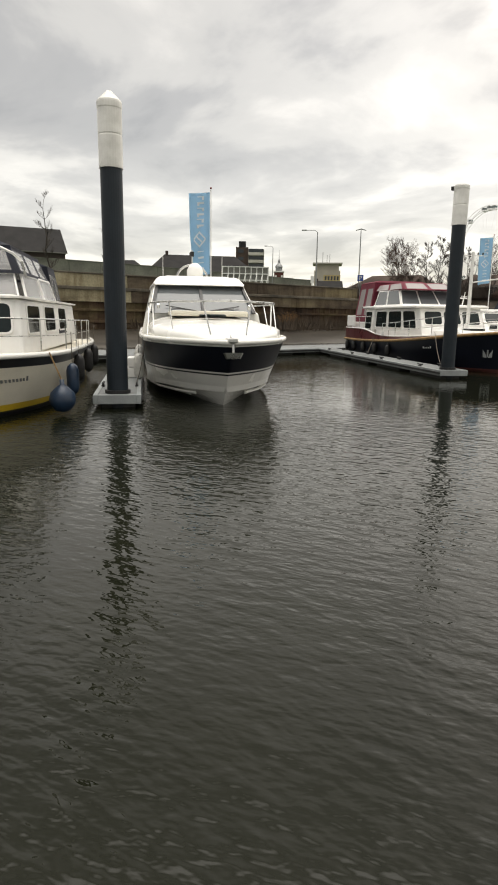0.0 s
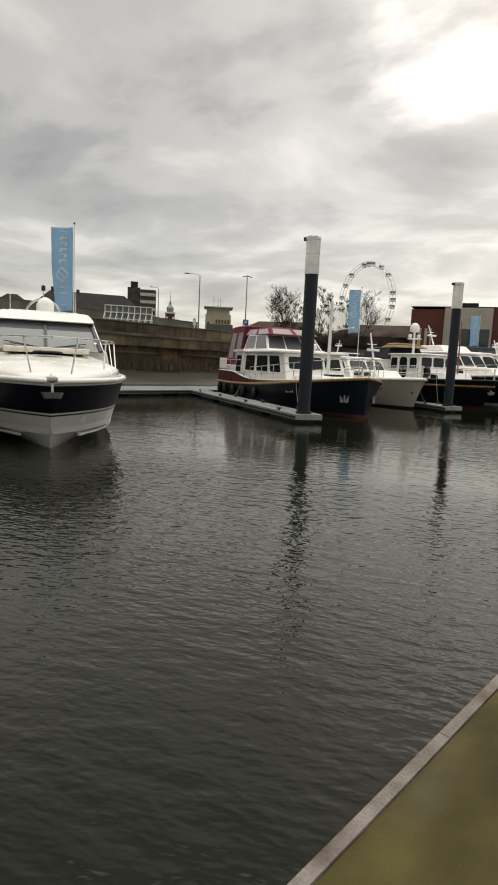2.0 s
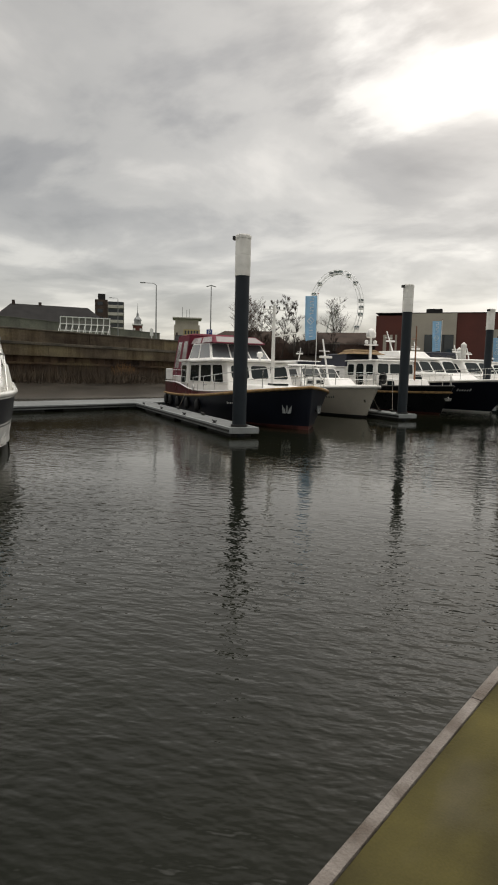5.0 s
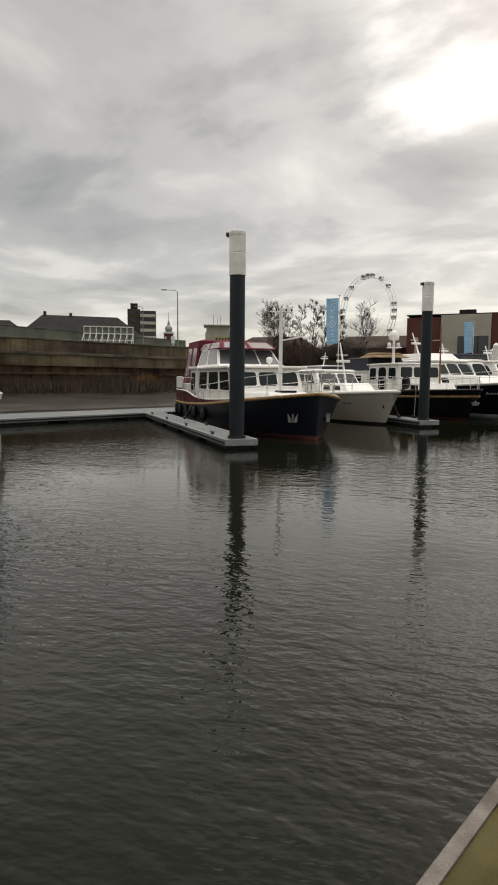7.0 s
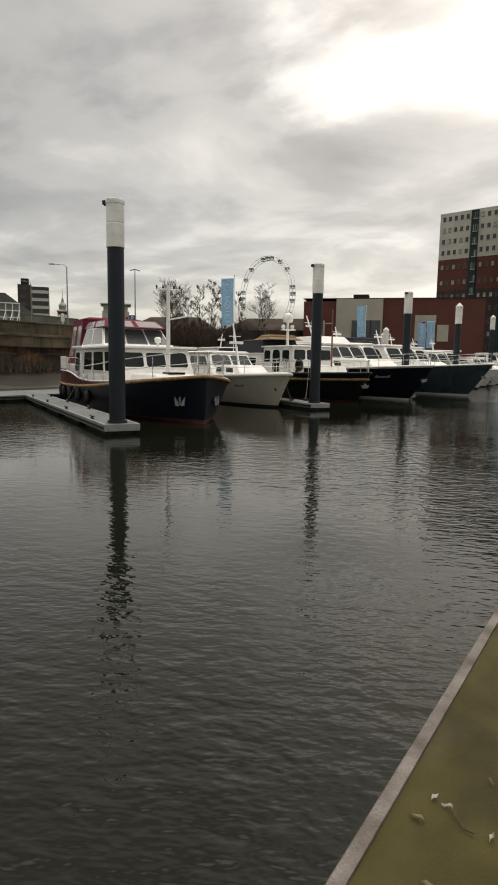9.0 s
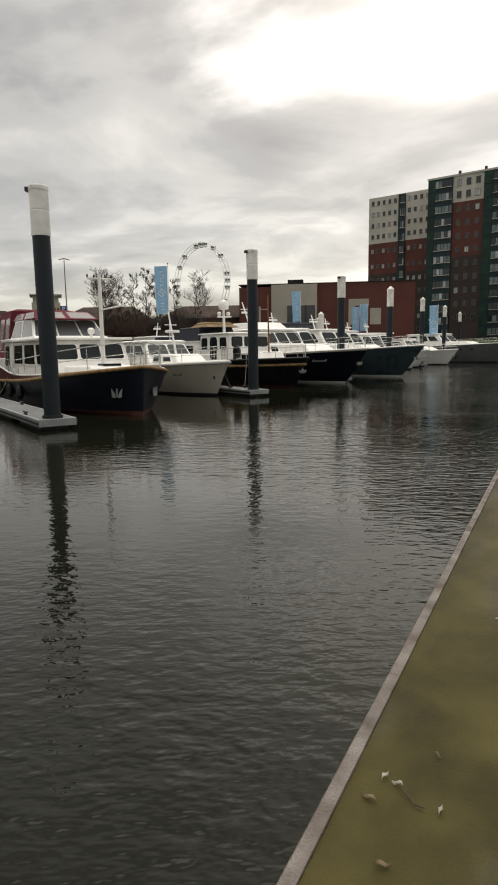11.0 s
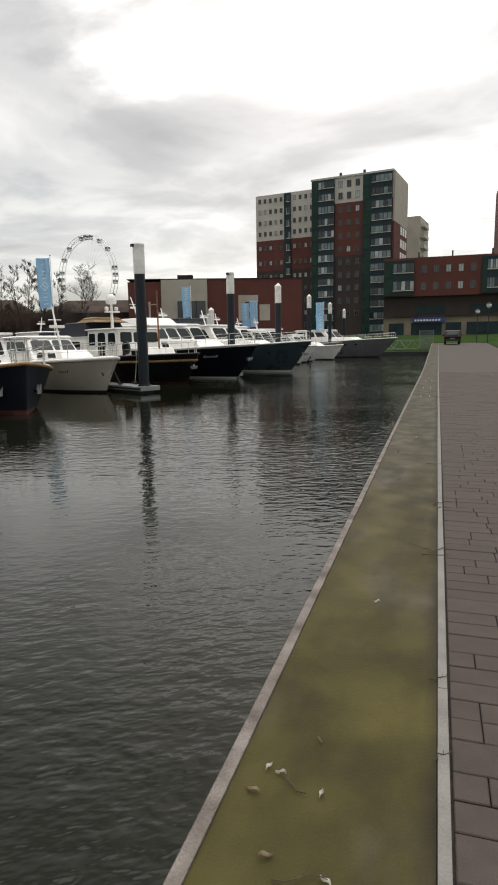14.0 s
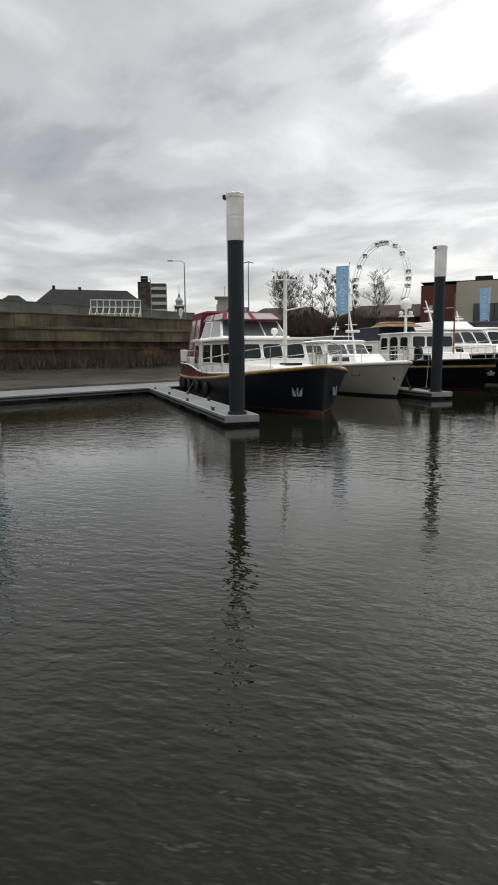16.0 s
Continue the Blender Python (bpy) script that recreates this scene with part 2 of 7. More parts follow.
def water_mat():
    m = bpy.data.materials.new("harbour_water")
    m.use_nodes = True
    nt = m.node_tree
    N, L = nt.nodes.new, nt.links.new
    b = nt.nodes["Principled BSDF"]
    b.inputs["Roughness"].default_value, b.inputs["IOR"].default_value = 0.04, 1.29
    tc = N("ShaderNodeTexCoord")
    silt = N("ShaderNodeTexNoise")
    silt.inputs["Scale"].default_value = 0.22
    silt.inputs["Detail"].default_value = 4
    L(tc.outputs["Object"], silt.inputs["Vector"])
    rp = N("ShaderNodeValToRGB")
    rp.color_ramp.elements[0].color, rp.color_ramp.elements[1].color = (0.0056, 0.0066, 0.0036, 1), (0.0095, 0.0102, 0.0055, 1)
    rp.color_ramp.elements[0].position, rp.color_ramp.elements[1].position = 0.35, 0.65
    L(silt.outputs["Fac"], rp.inputs[0])
    L(rp.outputs[0], b.inputs["Base Color"])
    # wind patches: smooth lanes between ruffled water
    patch, pmap = N("ShaderNodeTexNoise"), N("ShaderNodeMapping")
    pmap.inputs["Rotation"].default_value, pmap.inputs["Scale"].default_value = (0, 0, radians(-50)), (0.6, 1.3, 1)
    patch.inputs["Scale"].default_value, patch.inputs["Detail"].default_value = 0.13, 3.0
    L(tc.outputs["Object"], pmap.inputs[0])
    L(pmap.outputs[0], patch.inputs["Vector"])
    # the berths shelter the water under the bows; open water behind them is ruffled
    spot, lee, lee2, calm = N("ShaderNodeSeparateXYZ"), N("ShaderNodeMapRange"), N("ShaderNodeMapRange"), N("ShaderNodeMath")
    L(tc.outputs["Object"], spot.inputs[0])
    for node, x0, x1 in ((lee, -8.2, -5.6), (lee2, -22.0, -27.0)):
        node.interpolation_type = "SMOOTHSTEP"
        L(spot.outputs[0], node.inputs[0])
        node.inputs[1].default_value, node.inputs[2].default_value = x0, x1
    lee.inputs[4].default_value = 1.0
    shelter = N("ShaderNodeMapRange")
    shelter.interpolation_type = "SMOOTHSTEP"
    L(spot.outputs[1], shelter.inputs[0])
    shelter.inputs[1].default_value, shelter.inputs[2].default_value = 6.5, 15.0
    shelter.inputs[3].default_value, shelter.inputs[4].default_value = 0.85, 0.27
    L(shelter.outputs[0], lee.inputs[3])
    lee2.inputs[3].default_value, lee2.inputs[4].default_value = 0.0, 2.2
    calm.operation = "MAXIMUM"
    L(lee.outputs[0], calm.inputs[0])
    L(lee2.outputs[0], calm.inputs[1])
    # more wind reaches the southern end of the basin
    south, windy = N("ShaderNodeMapRange"), N("ShaderNodeMath")
    south.interpolation_type = "SMOOTHSTEP"
    L(spot.outputs[1], south.inputs[0])
    south.inputs[1].default_value, south.inputs[2].default_value = 3.5, 8.5
    south.inputs[3].default_value, south.inputs[4].default_value = 1.7, 1.0
    windy.operation = "MULTIPLY"
    L(calm.outputs[0], windy.inputs[0])
    L(south.outputs[0], windy.inputs[1])
    prev = None
    for scale, stretch, turn, dist, strength in WAVES:
        mp, n = N("ShaderNodeMapping"), N("ShaderNodeTexNoise")
        mp.vector_type = "TEXTURE"
        mp.inputs["Scale"].default_value = stretch
        mp.inputs["Rotation"].default_value = (0, 0, radians(turn))
        n.inputs["Scale"].default_value, n.inputs["Detail"].default_value = scale, 2.0
        n.inputs["Roughness"].default_value, n.inputs["Distortion"].default_value = 0.5, 0.12
        L(tc.outputs["Object"], mp.inputs[0])
        L(mp.outputs[0], n.inputs["Vector"])
        bp = N("ShaderNodeBump")
        bp.inputs["Distance"].default_value = dist
        ruffle = N("ShaderNodeMapRange")
        ruffle.inputs[1].default_value, ruffle.inputs[2].default_value = 0.36, 0.62
        ruffle.inputs[3].default_value, ruffle.inputs[4].default_value = strength * 0.35, strength * 1.45
        L(patch.outputs["Fac"], ruffle.inputs[0])
        if scale > 2:
            soft = N("ShaderNodeMath")
            soft.operation = "MULTIPLY"
            L(ruffle.outputs[0], soft.inputs[0])
            L(windy.outputs[0], soft.inputs[1])
            L(soft.outputs[0], bp.inputs["Strength"])
        else:
            L(ruffle.outputs[0], bp.inputs["Strength"])
        L(n.outputs["Fac"], bp.inputs["Height"])
        if prev:
            L(prev, bp.inputs["Normal"])
        prev = bp.outputs[0]
    L(prev, b.inputs["Normal"])
    return m


# ripple layers: size, stretch, turn, height, strength
WAVES = [(0.7, (1, 0.6, 1), 12, 0.03, 0.16), (1.9, (1.0, 0.45, 1), 16, 0.021, 0.20), (4.2, (1.0, 0.50, 1), 24, 0.0265, 0.50), (8.5, (1.0, 0.60, 1), 36, 0.0095, 0.50)]

M = {
    "water": water_mat(),
    "hull_white": mat("white_gelcoat", (0.87, 0.86, 0.81), 0.25, vary=0.05, scale=1.2, coat=0.3),
    "white": mat("white_paint", (0.85, 0.84, 0.81), 0.35, vary=0.05, scale=2.0),
    "cream": mat("cream_paint", (0.70, 0.66, 0.55), 0.35, vary=0.06, scale=1.5),
    "stone": mat("stone_coloured_gelcoat", (0.50, 0.465, 0.39), 0.35, vary=0.06, scale=1.5, coat=0.2),
    "navy": mat("navy_paint", (0.007, 0.009, 0.016), 0.42, vary=0.15, scale=1.0, spec=0.18),
    "black": mat("black_paint", (0.008, 0.009, 0.011), 0.3, vary=0.2, scale=1.0, spec=0.35),
    "teal": mat("slate_green_paint", (0.040, 0.060, 0.070), 0.3, vary=0.1, scale=1.0, spec=0.35),
    "grey_hull": mat("grey_hull_paint", (0.16, 0.165, 0.165), 0.35, vary=0.1, scale=1.0),
    "maroon": mat("maroon_paint", (0.085, 0.012, 0.018), 0.3, vary=0.12, scale=1.5, coat=0.2),
    "antifoul": mat("red_antifouling", (0.10, 0.025, 0.018), 0.6, vary=0.25, scale=3),
    "boot": mat("boot_stripe_black", (0.012, 0.012, 0.014), 0.45, vary=0.2, scale=3),
    "yellow": mat("yellow_stripe", (0.62, 0.42, 0.03), 0.4, vary=0.08, scale=2),
    "rope": mat("tan_rope_fender", (0.30, 0.185, 0.075), 0.85, vary=0.2, scale=6, bump=0.6, fine=60),
    "deck": mat("beige_deck", (0.55, 0.51, 0.42), 0.7, vary=0.1, scale=2),
    "steel": mat("stainless_steel", (0.62, 0.62, 0.60), 0.28, metal=1.0, vary=0.06, scale=4),
    "screen": glass_mat("windscreen_glass", (0.10, 0.11, 0.115), 0.05),
    "milky": clear_mat("milky_plastic", (0.50, 0.47, 0.46), 0.55),
    "glass": glass_mat("dark_boat_glass", (0.010, 0.016, 0.017), 0.06, 1.34),
    "plastic": clear_mat("clear_plastic", (0.45, 0.45, 0.45), 0.40),
    "canvas_red": mat("maroon_canvas", (0.15, 0.012, 0.030), 0.85, vary=0.15, scale=3, bump=0.3, fine=80),
    "canvas_navy": mat("navy_canvas", (0.014, 0.017, 0.030), 0.85, vary=0.2, scale=3, bump=0.3, fine=80),
    "canvas_tan": mat("tan_canvas", (0.27, 0.18, 0.09), 0.85, vary=0.15, scale=3, bump=0.3, fine=80),
    "rubber_blue": mat("navy_fender_vinyl", (0.010, 0.028, 0.060), 0.4, vary=0.15, scale=4),
    "rubber_white": mat("white_fender_vinyl", (0.62, 0.61, 0.57), 0.45, vary=0.12, scale=5),
    "rubber_black": mat("black_rubber", (0.014, 0.014, 0.014), 0.6, vary=0.2, scale=5),
    "varnish": mat("varnished_wood", (0.25, 0.09, 0.025), 0.3, vary=0.2, scale=4),
    "pile_dark": mat("dark_coated_pile", (0.014, 0.021, 0.028), 0.5, vary=0.15, scale=2.5, bump=0.05, spec=0.3),
    "pile_white": mat("weathered_white_sleeve", (0.82, 0.81, 0.77), 0.45, vary=0.08, scale=3, alt=(0.62, 0.61, 0.57)),
    "pontoon": mat("galvanised_grey_decking", (0.165, 0.175, 0.175), 0.7, vary=0.14, scale=2, bump=0.2, pieces=0.10),
    "pontoon_edge": mat("galvanised_edge_beam", (0.27, 0.29, 0.29), 0.55, metal=0.2, vary=0.12, scale=3),
    "float": mat("dark_concrete_float", (0.035, 0.036, 0.034), 0.8, vary=0.2, scale=4, bump=0.4),
    "quay_edge": mat("worn_steel_and_stone_kerb", (0.225, 0.200, 0.180), 0.8, vary=0.22, scale=5, bump=0.5, fine=90, alt=(0.085, 0.066, 0.052)),
    "joint": mat("pale_kerb_strip", (0.22, 0.21, 0.19), 0.75, vary=0.14, scale=4, bump=0.4, fine=90),
    "paver": mat("brown_paver", (0.064, 0.048, 0.040), 0.85, vary=0.14, scale=9, bump=0.35, fine=160, pieces=0.08),
    "paver_bed": mat("sand_and_grit_joints", (0.052, 0.041, 0.034), 0.95, vary=0.2, scale=20, bump=0.4),
    "road": mat("far_brown_paving", (0.066, 0.051, 0.043), 0.85, vary=0.14, scale=1.2, bump=0.3),
    "leaf_dry": mat("dry_leaf", (0.45, 0.37, 0.25), 0.8, vary=0.1, scale=30),
    "leaf_pale": mat("pale_scrap", (0.80, 0.78, 0.72), 0.7, vary=0.05, scale=30),
    "line": mat("weathered_mooring_rope", (0.13, 0.115, 0.09), 0.9, vary=0.15, scale=20),
    "twig": mat("twig", (0.075, 0.052, 0.032), 0.9, vary=0.2, scale=20),
    "sheet_pile": bank_mat("rusty_sheet_pile", (0.030, 0.021, 0.016), (0.072, 0.046, 0.028), (0.120, 0.098, 0.050), 0.55),
    "bank_concrete": bank_mat("stained_concrete", (0.048, 0.036, 0.026), (0.105, 0.084, 0.058), (0.185, 0.155, 0.092), 0.42, 0.10),
    "bank_render": bank_mat("pale_rendered_panel", (0.15, 0.125, 0.08), (0.27, 0.24, 0.155), (0.34, 0.31, 0.21), 0.5, 0.12),
    "foot_filler": mat("brown_filler_strip", (0.060, 0.050, 0.037), 0.42, vary=0.4, scale=1.6, bump=1.0, fine=6, alt=(0.018, 0.015, 0.011), stretch=(1.6, 0.3, 1)),
    "bank_cap": mat("weathered_concrete_cap", (0.125, 0.108, 0.080), 0.9, vary=0.3, scale=0.5, bump=0.3, fine=8),
    "barrier": mat("grey_green_barrier", (0.165, 0.170, 0.138), 0.8, vary=0.2, scale=0.5, bump=0.2, fine=8, pieces=0.05),
    "earth": mat("brown_bank_earth", (0.062, 0.046, 0.030), 0.95, vary=0.25, scale=0.5, bump=0.6, fine=6),
    "grass": mat("short_grass", (0.034, 0.066, 0.014), 0.95, spec=0.06, vary=0.2, scale=0.6, bump=0.6, fine=25),
    "reed": mat("dry_orange_brush", (0.30, 0.155, 0.050), 0.9, vary=0.25, scale=2),
    "scrub": mat("dark_brown_scrub", (0.062, 0.043, 0.026), 0.95, vary=0.25, scale=1.2),
    "bark": mat("bark", (0.050, 0.040, 0.032), 0.95, vary=0.2, scale=4),
    "crown_brown": mat("winter_twigs_brown", (0.115, 0.070, 0.052), 0.95, vary=0.25, scale=1.5),
    "crown_dark": mat("winter_twigs_dark", (0.085, 0.064, 0.052), 0.95, vary=0.25, scale=1.5),
    "wheel_white": mat("white_wheel_steel", (0.88, 0.88, 0.88), 0.5, vary=0.04, scale=1),
    "brick_red": mat("red_brick", (0.120, 0.036, 0.027), 0.85, vary=0.12, scale=0.35, bump=0.3, fine=9),
    "brick_dark": mat("dark_brown_brick", (0.050, 0.035, 0.030), 0.85, vary=0.15, scale=0.35, bump=0.3, fine=9),
    "panel_grey": mat("pale_grey_cladding", (0.50, 0.48, 0.43), 0.7, vary=0.07, scale=0.3, bump=0.1, fine=6),
    "panel_side": mat("beige_side_cladding", (0.42, 0.385, 0.32), 0.75, vary=0.08, scale=0.3, bump=0.1, fine=6),
    "green_panel": mat("green_glazed_panel", (0.014, 0.046, 0.034), 0.45, vary=0.2, scale=0.5, spec=0.25),
    "teal_panel": mat("blue_green_spandrel", (0.016, 0.034, 0.040), 0.45, vary=0.15, scale=0.5, spec=0.25),
    "win": glass_mat("window_glass", (0.020, 0.026, 0.030), 0.05),
    "pane_teal": mat("teal_tinted_pane", (0.15, 0.20, 0.205), 0.2, vary=0.15, scale=1.0, pieces=0.35),
    # pane colour darkened to stand in for the dim interior behind it
    "dim_interior": clear_mat("plastic_dark_as_interior", (0.03, 0.03, 0.035), 0.75),
    # opaque pale pane, given to a random share of the windows
    "win_pale": mat("pale_window_pane", (0.42, 0.45, 0.45), 0.2, vary=0.12, scale=1.0, pieces=0.3),
    "frame_w": mat("grey_window_frame", (0.13, 0.125, 0.115), 0.5, vary=0.06, scale=2),
    "roof_brown": mat("brown_roof_tiles", (0.080, 0.060, 0.050), 0.9, spec=0.15, vary=0.15, scale=0.6, bump=0.3, fine=8),
    "roof_dark": mat("dark_roof_tiles", (0.034, 0.033, 0.033), 0.9, spec=0.15, vary=0.15, scale=0.6, bump=0.3, fine=8),
    "wall_grey": mat("grey_facade", (0.20, 0.195, 0.18), 0.85, vary=0.1, scale=0.4),
    # colour lowered so that it holds the shadow over the ground floor
    "beige": mat("beige_facade_in_shadow", (0.25, 0.21, 0.145), 0.8, vary=0.1, scale=0.4),
    "yellowish": mat("yellow_facade", (0.48, 0.38, 0.17), 0.8, vary=0.1, scale=0.4),
    "flag": cloth_mat("light_blue_flag_cloth", (0.42, 0.66, 0.84)),
    "flag_white": mat("white_flag_print", (0.93, 0.94, 0.94), 0.8, vary=0.02, scale=3),
    "pole_grey": mat("grey_lamp_post", (0.26, 0.27, 0.27), 0.5, metal=0.4, vary=0.1, scale=2),
    "sign_blue": mat("blue_sign", (0.02, 0.06, 0.26), 0.4, vary=0.06, scale=3),
    "sign_white": mat("white_sign_paint", (0.75, 0.75, 0.73), 0.5, vary=0.04, scale=3),
    "car_paint": mat("dark_car_paint", (0.010, 0.011, 0.013), 0.45, vary=0.1, scale=2, spec=0.15),
    "lamp_red": mat("red_tail_lamp", (0.20, 0.01, 0.01), 0.3, vary=0.1, scale=5),
    "tyre": mat("tyre_rubber", (0.018, 0.018, 0.018), 0.85, vary=0.15, scale=8),
}


def beam_mat():
    """Concrete quay beam with a skin of green algae, grey where it is worn and wet in patches."""
    m = bpy.data.materials.new("algae_covered_concrete")
    m.use_nodes = True
    nt = m.node_tree
    N, L = nt.nodes.new, nt.links.new
    b = nt.nodes["Principled BSDF"]
    tc = N("ShaderNodeTexCoord")

    def noise_tex(scale, detail, stretch=(1, 1, 1)):
        mp, n = N("ShaderNodeMapping"), N("ShaderNodeTexNoise")
        mp.inputs["Scale"].default_value = stretch
        n.inputs["Scale"].default_value, n.inputs["Detail"].default_value = scale, detail
        L(tc.outputs["Object"], mp.inputs[0])
        L(mp.outputs[0], n.inputs["Vector"])
        return n.outputs["Fac"]

    def ramp(fac, a, ca, z, cz):
        n = N("ShaderNodeValToRGB")
        n.color_ramp.elements[0].position, n.color_ramp.elements[0].color = a, (*ca, 1)
        n.color_ramp.elements[1].position, n.color_ramp.elements[1].color = z, (*cz, 1)
        L(fac, n.inputs[0])
        return n.outputs[0]

    def blend(fac, a, c, mode="MIX"):
        n = N("ShaderNodeMix")
        n.data_type, n.blend_type = "RGBA", mode
        if isinstance(fac, float):
            n.inputs[0].default_value = fac
        else:
            L(fac, n.inputs[0])
        L(a, n.inputs[6])
        L(c, n.inputs[7])
        return n.outputs[2]

    algae = ramp(noise_tex(1.6, 5), 0.32, (0.038, 0.0325, 0.0090), 0.68, (0.086, 0.0725, 0.0200))
    bare = ramp(noise_tex(3.0, 5), 0.35, (0.052, 0.046, 0.033), 0.65, (0.105, 0.092, 0.068))
    where = ramp(noise_tex(1.1, 5, (1.5, 0.6, 1)), 0.54, (0, 0, 0), 0.70, (0.80, 0.80, 0.80))
    # algae thins out along the quay
    pos, fade = N("ShaderNodeSeparateXYZ"), N("ShaderNodeMapRange")
    L(tc.outputs["Object"], pos.inputs[0])
    L(pos.outputs[1], fade.inputs[0])
    fade.inputs[1].default_value, fade.inputs[2].default_value = 7.5, 14.0
    fade.inputs[4].default_value = 0.82
    more = N("ShaderNodeMath")
    more.operation, more.use_clamp = "ADD", True
    L(where, more.inputs[0])
    L(fade.outputs[0], more.inputs[1])
    col = blend(more.outputs[0], algae, bare)
    # a ragged dark band runs along the kerb strip
    dark_band, rag = N("ShaderNodeMapRange"), N("ShaderNodeMath")
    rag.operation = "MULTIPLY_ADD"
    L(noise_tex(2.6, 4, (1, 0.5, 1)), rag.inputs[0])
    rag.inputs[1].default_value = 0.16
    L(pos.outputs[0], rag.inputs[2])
    L(rag.outputs[0], dark_band.inputs[0])
    dark_band.inputs[1].default_value, dark_band.inputs[2].default_value = 0.74, 0.82
    dark_band.inputs[4].default_value = 0.8
    col = blend(dark_band.outputs[0], col, ramp(noise_tex(9.0, 3), 0.3, (0.016, 0.013, 0.009), 0.7, (0.030, 0.025, 0.016)))
    wet = ramp(noise_tex(2.2, 5, (1.3, 0.7, 1)), 0.40, (0.50,) * 3, 0.56, (1.0,) * 3)
    col = blend(0.65, col, wet, "MULTIPLY")
    grain = ramp(noise_tex(120, 3), 0.3, (0.35,) * 3, 0.7, (0.65,) * 3)
    col = blend(0.35, col, grain, "OVERLAY")
    L(col, b.inputs["Base Color"])
    b.inputs["Roughness"].default_value = 0.78
    b.inputs["Specular IOR Level"].default_value = 0.22
    bp = N("ShaderNodeBump")
    bp.inputs["Strength"].default_value, bp.inputs["Distance"].default_value = 0.35, 0.01
    L(noise_tex(60, 4), bp.inputs["Height"])
    L(bp.outputs[0], b.inputs["Normal"])
    return m


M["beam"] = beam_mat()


# ---- mesh helpers ----
def part(name, bm, material, parent=None, label="", smooth=False):
    me = bpy.data.meshes.new(name)
    bmesh.ops.recalc_face_normals(bm, faces=bm.faces)
    if smooth:
        for f in bm.faces:
            f.smooth = True
    bm.to_mesh(me)
    bm.free()
    me.materials.append(M[material])
    ob = new(name, me)
    if parent is not None:
        ob.parent = parent
    if label:
        tagged(ob, label)
    return ob


def thing(name, at, turn, label, category, group="", kind=""):
    e = new(name)
    e.matrix_world = pose(at[0], at[1], at[2], 0, 0, turn)
    return tagged(e, label, category, group, kind)


def add_box(bm, x0, x1, y0, y1, z0, z1, m=None):
    vs = [bm.verts.new((x, y, z)) for z in (z0, z1) for x, y in ((x0, y0), (x1, y0), (x1, y1), (x0, y1))]
    for f in ((3, 2, 1, 0), (4, 5, 6, 7), (0, 1, 5, 4), (1, 2, 6, 5), (2, 3, 7, 6), (3, 0, 4, 7)):
        bm.faces.new([vs[i] for i in f])
    if m is not None:
        bmesh.ops.transform(bm, matrix=m, verts=vs)
    return vs


def box(x0, x1, y0, y1, z0, z1, bevel=0.0):
    bm = bmesh.new()
    add_box(bm, x0, x1, y0, y1, z0, z1)
    if bevel:
        bmesh.ops.bevel(bm, geom=list(bm.edges), offset=bevel, segments=2, affect="EDGES", profile=0.6)
    return bm


def add_loft(bm, rings, close=True, caps=True):
    vr = [[bm.verts.new(p) for p in r] for r in rings]
    for a, b in zip(vr, vr[1:]):
        n = len(a)
        for i in range(n if close else n - 1):
            j = (i + 1) % n
            bm.faces.new((a[i], a[j], b[j], b[i]))
    if caps and close:
        bm.faces.new(vr[0][::-1])
        bm.faces.new(vr[-1])
    return vr


def loft(rings, close=True, caps=True):
    bm = bmesh.new()
    add_loft(bm, rings, close, caps)
    return bm


def add_tube(bm, path, r, n=8, r1=None):
    """A round bar along a path, tapering from r to r1."""
    pts = [Vector(p) for p in path]
    rings = []
    for i, p in enumerate(pts):
        d = (pts[min(i + 1, len(pts) - 1)] - pts[max(i - 1, 0)]).normalized()
        a = d.cross(Vector((0, 0, 1)))
        if a.length < 1e-3:
            a = Vector((1, 0, 0))
        a.normalize()
        c = d.cross(a)
        rr = r if r1 is None else r + (r1 - r) * i / max(1, len(pts) - 1)
        rings.append([p + (a * math.cos(2 * math.pi * k / n) + c * math.sin(2 * math.pi * k / n)) * rr for k in range(n)])
    add_loft(bm, rings)


def tube(path, r, n=8, r1=None):
    bm = bmesh.new()
    add_tube(bm, path, r, n, r1)
    return bm


def lathe(profile, n=24, at=(0, 0, 0)):
    """A turned body about the z axis from (radius, height) pairs."""
    return loft([[(at[0] + r * math.cos(2 * math.pi * k / n), at[1] + r * math.sin(2 * math.pi * k / n), at[2] + z) for k in range(n)]
                 for r, z in profile])


def slab(corners, t, away):
    """A thin plate on the given corners, thickened by t along away."""
    a = [Vector(c) for c in corners]
    d = Vector(away).normalized() * t
    return loft([a, [p + d for p in a]])


def strip_words(parent, x, z, w, h, count, material, y, name="lettering_bar"):
    """Bars in place of letters, on a plate that faces -y."""
    for i in range(count):
        x0 = x + w * i / count
        part(name, box(x0, x0 + w / count * 0.7, y - 0.004, y, z + h * 0.1 * (i % 3), z + h * (0.75 + 0.12 * ((i * 7) % 3))), material, parent)

# ---- ground, water and quay ----
WATER = -0.35
U = Vector((0.875, -0.485, 0))      # the way the berths point, towards the quay
V = Vector((0.485, 0.875, 0))
BERTH = math.degrees(math.atan2(-0.485, 0.875))


def quay_z(y):
    """The quay is level by the berths and rises towards its far end."""
    return 0.0 if y < 36 else 1.15 * min(1.0, (y - 36) / 44) ** 1.3


def sheet(name, points, z, material, label, category, thick=0.5):
    bm = loft([[(x, y, z - thick) for x, y in points], [(x, y, z) for x, y in points]])
    ob = part(name, bm, material)
    return tagged(ob, label, category, kind="structure")


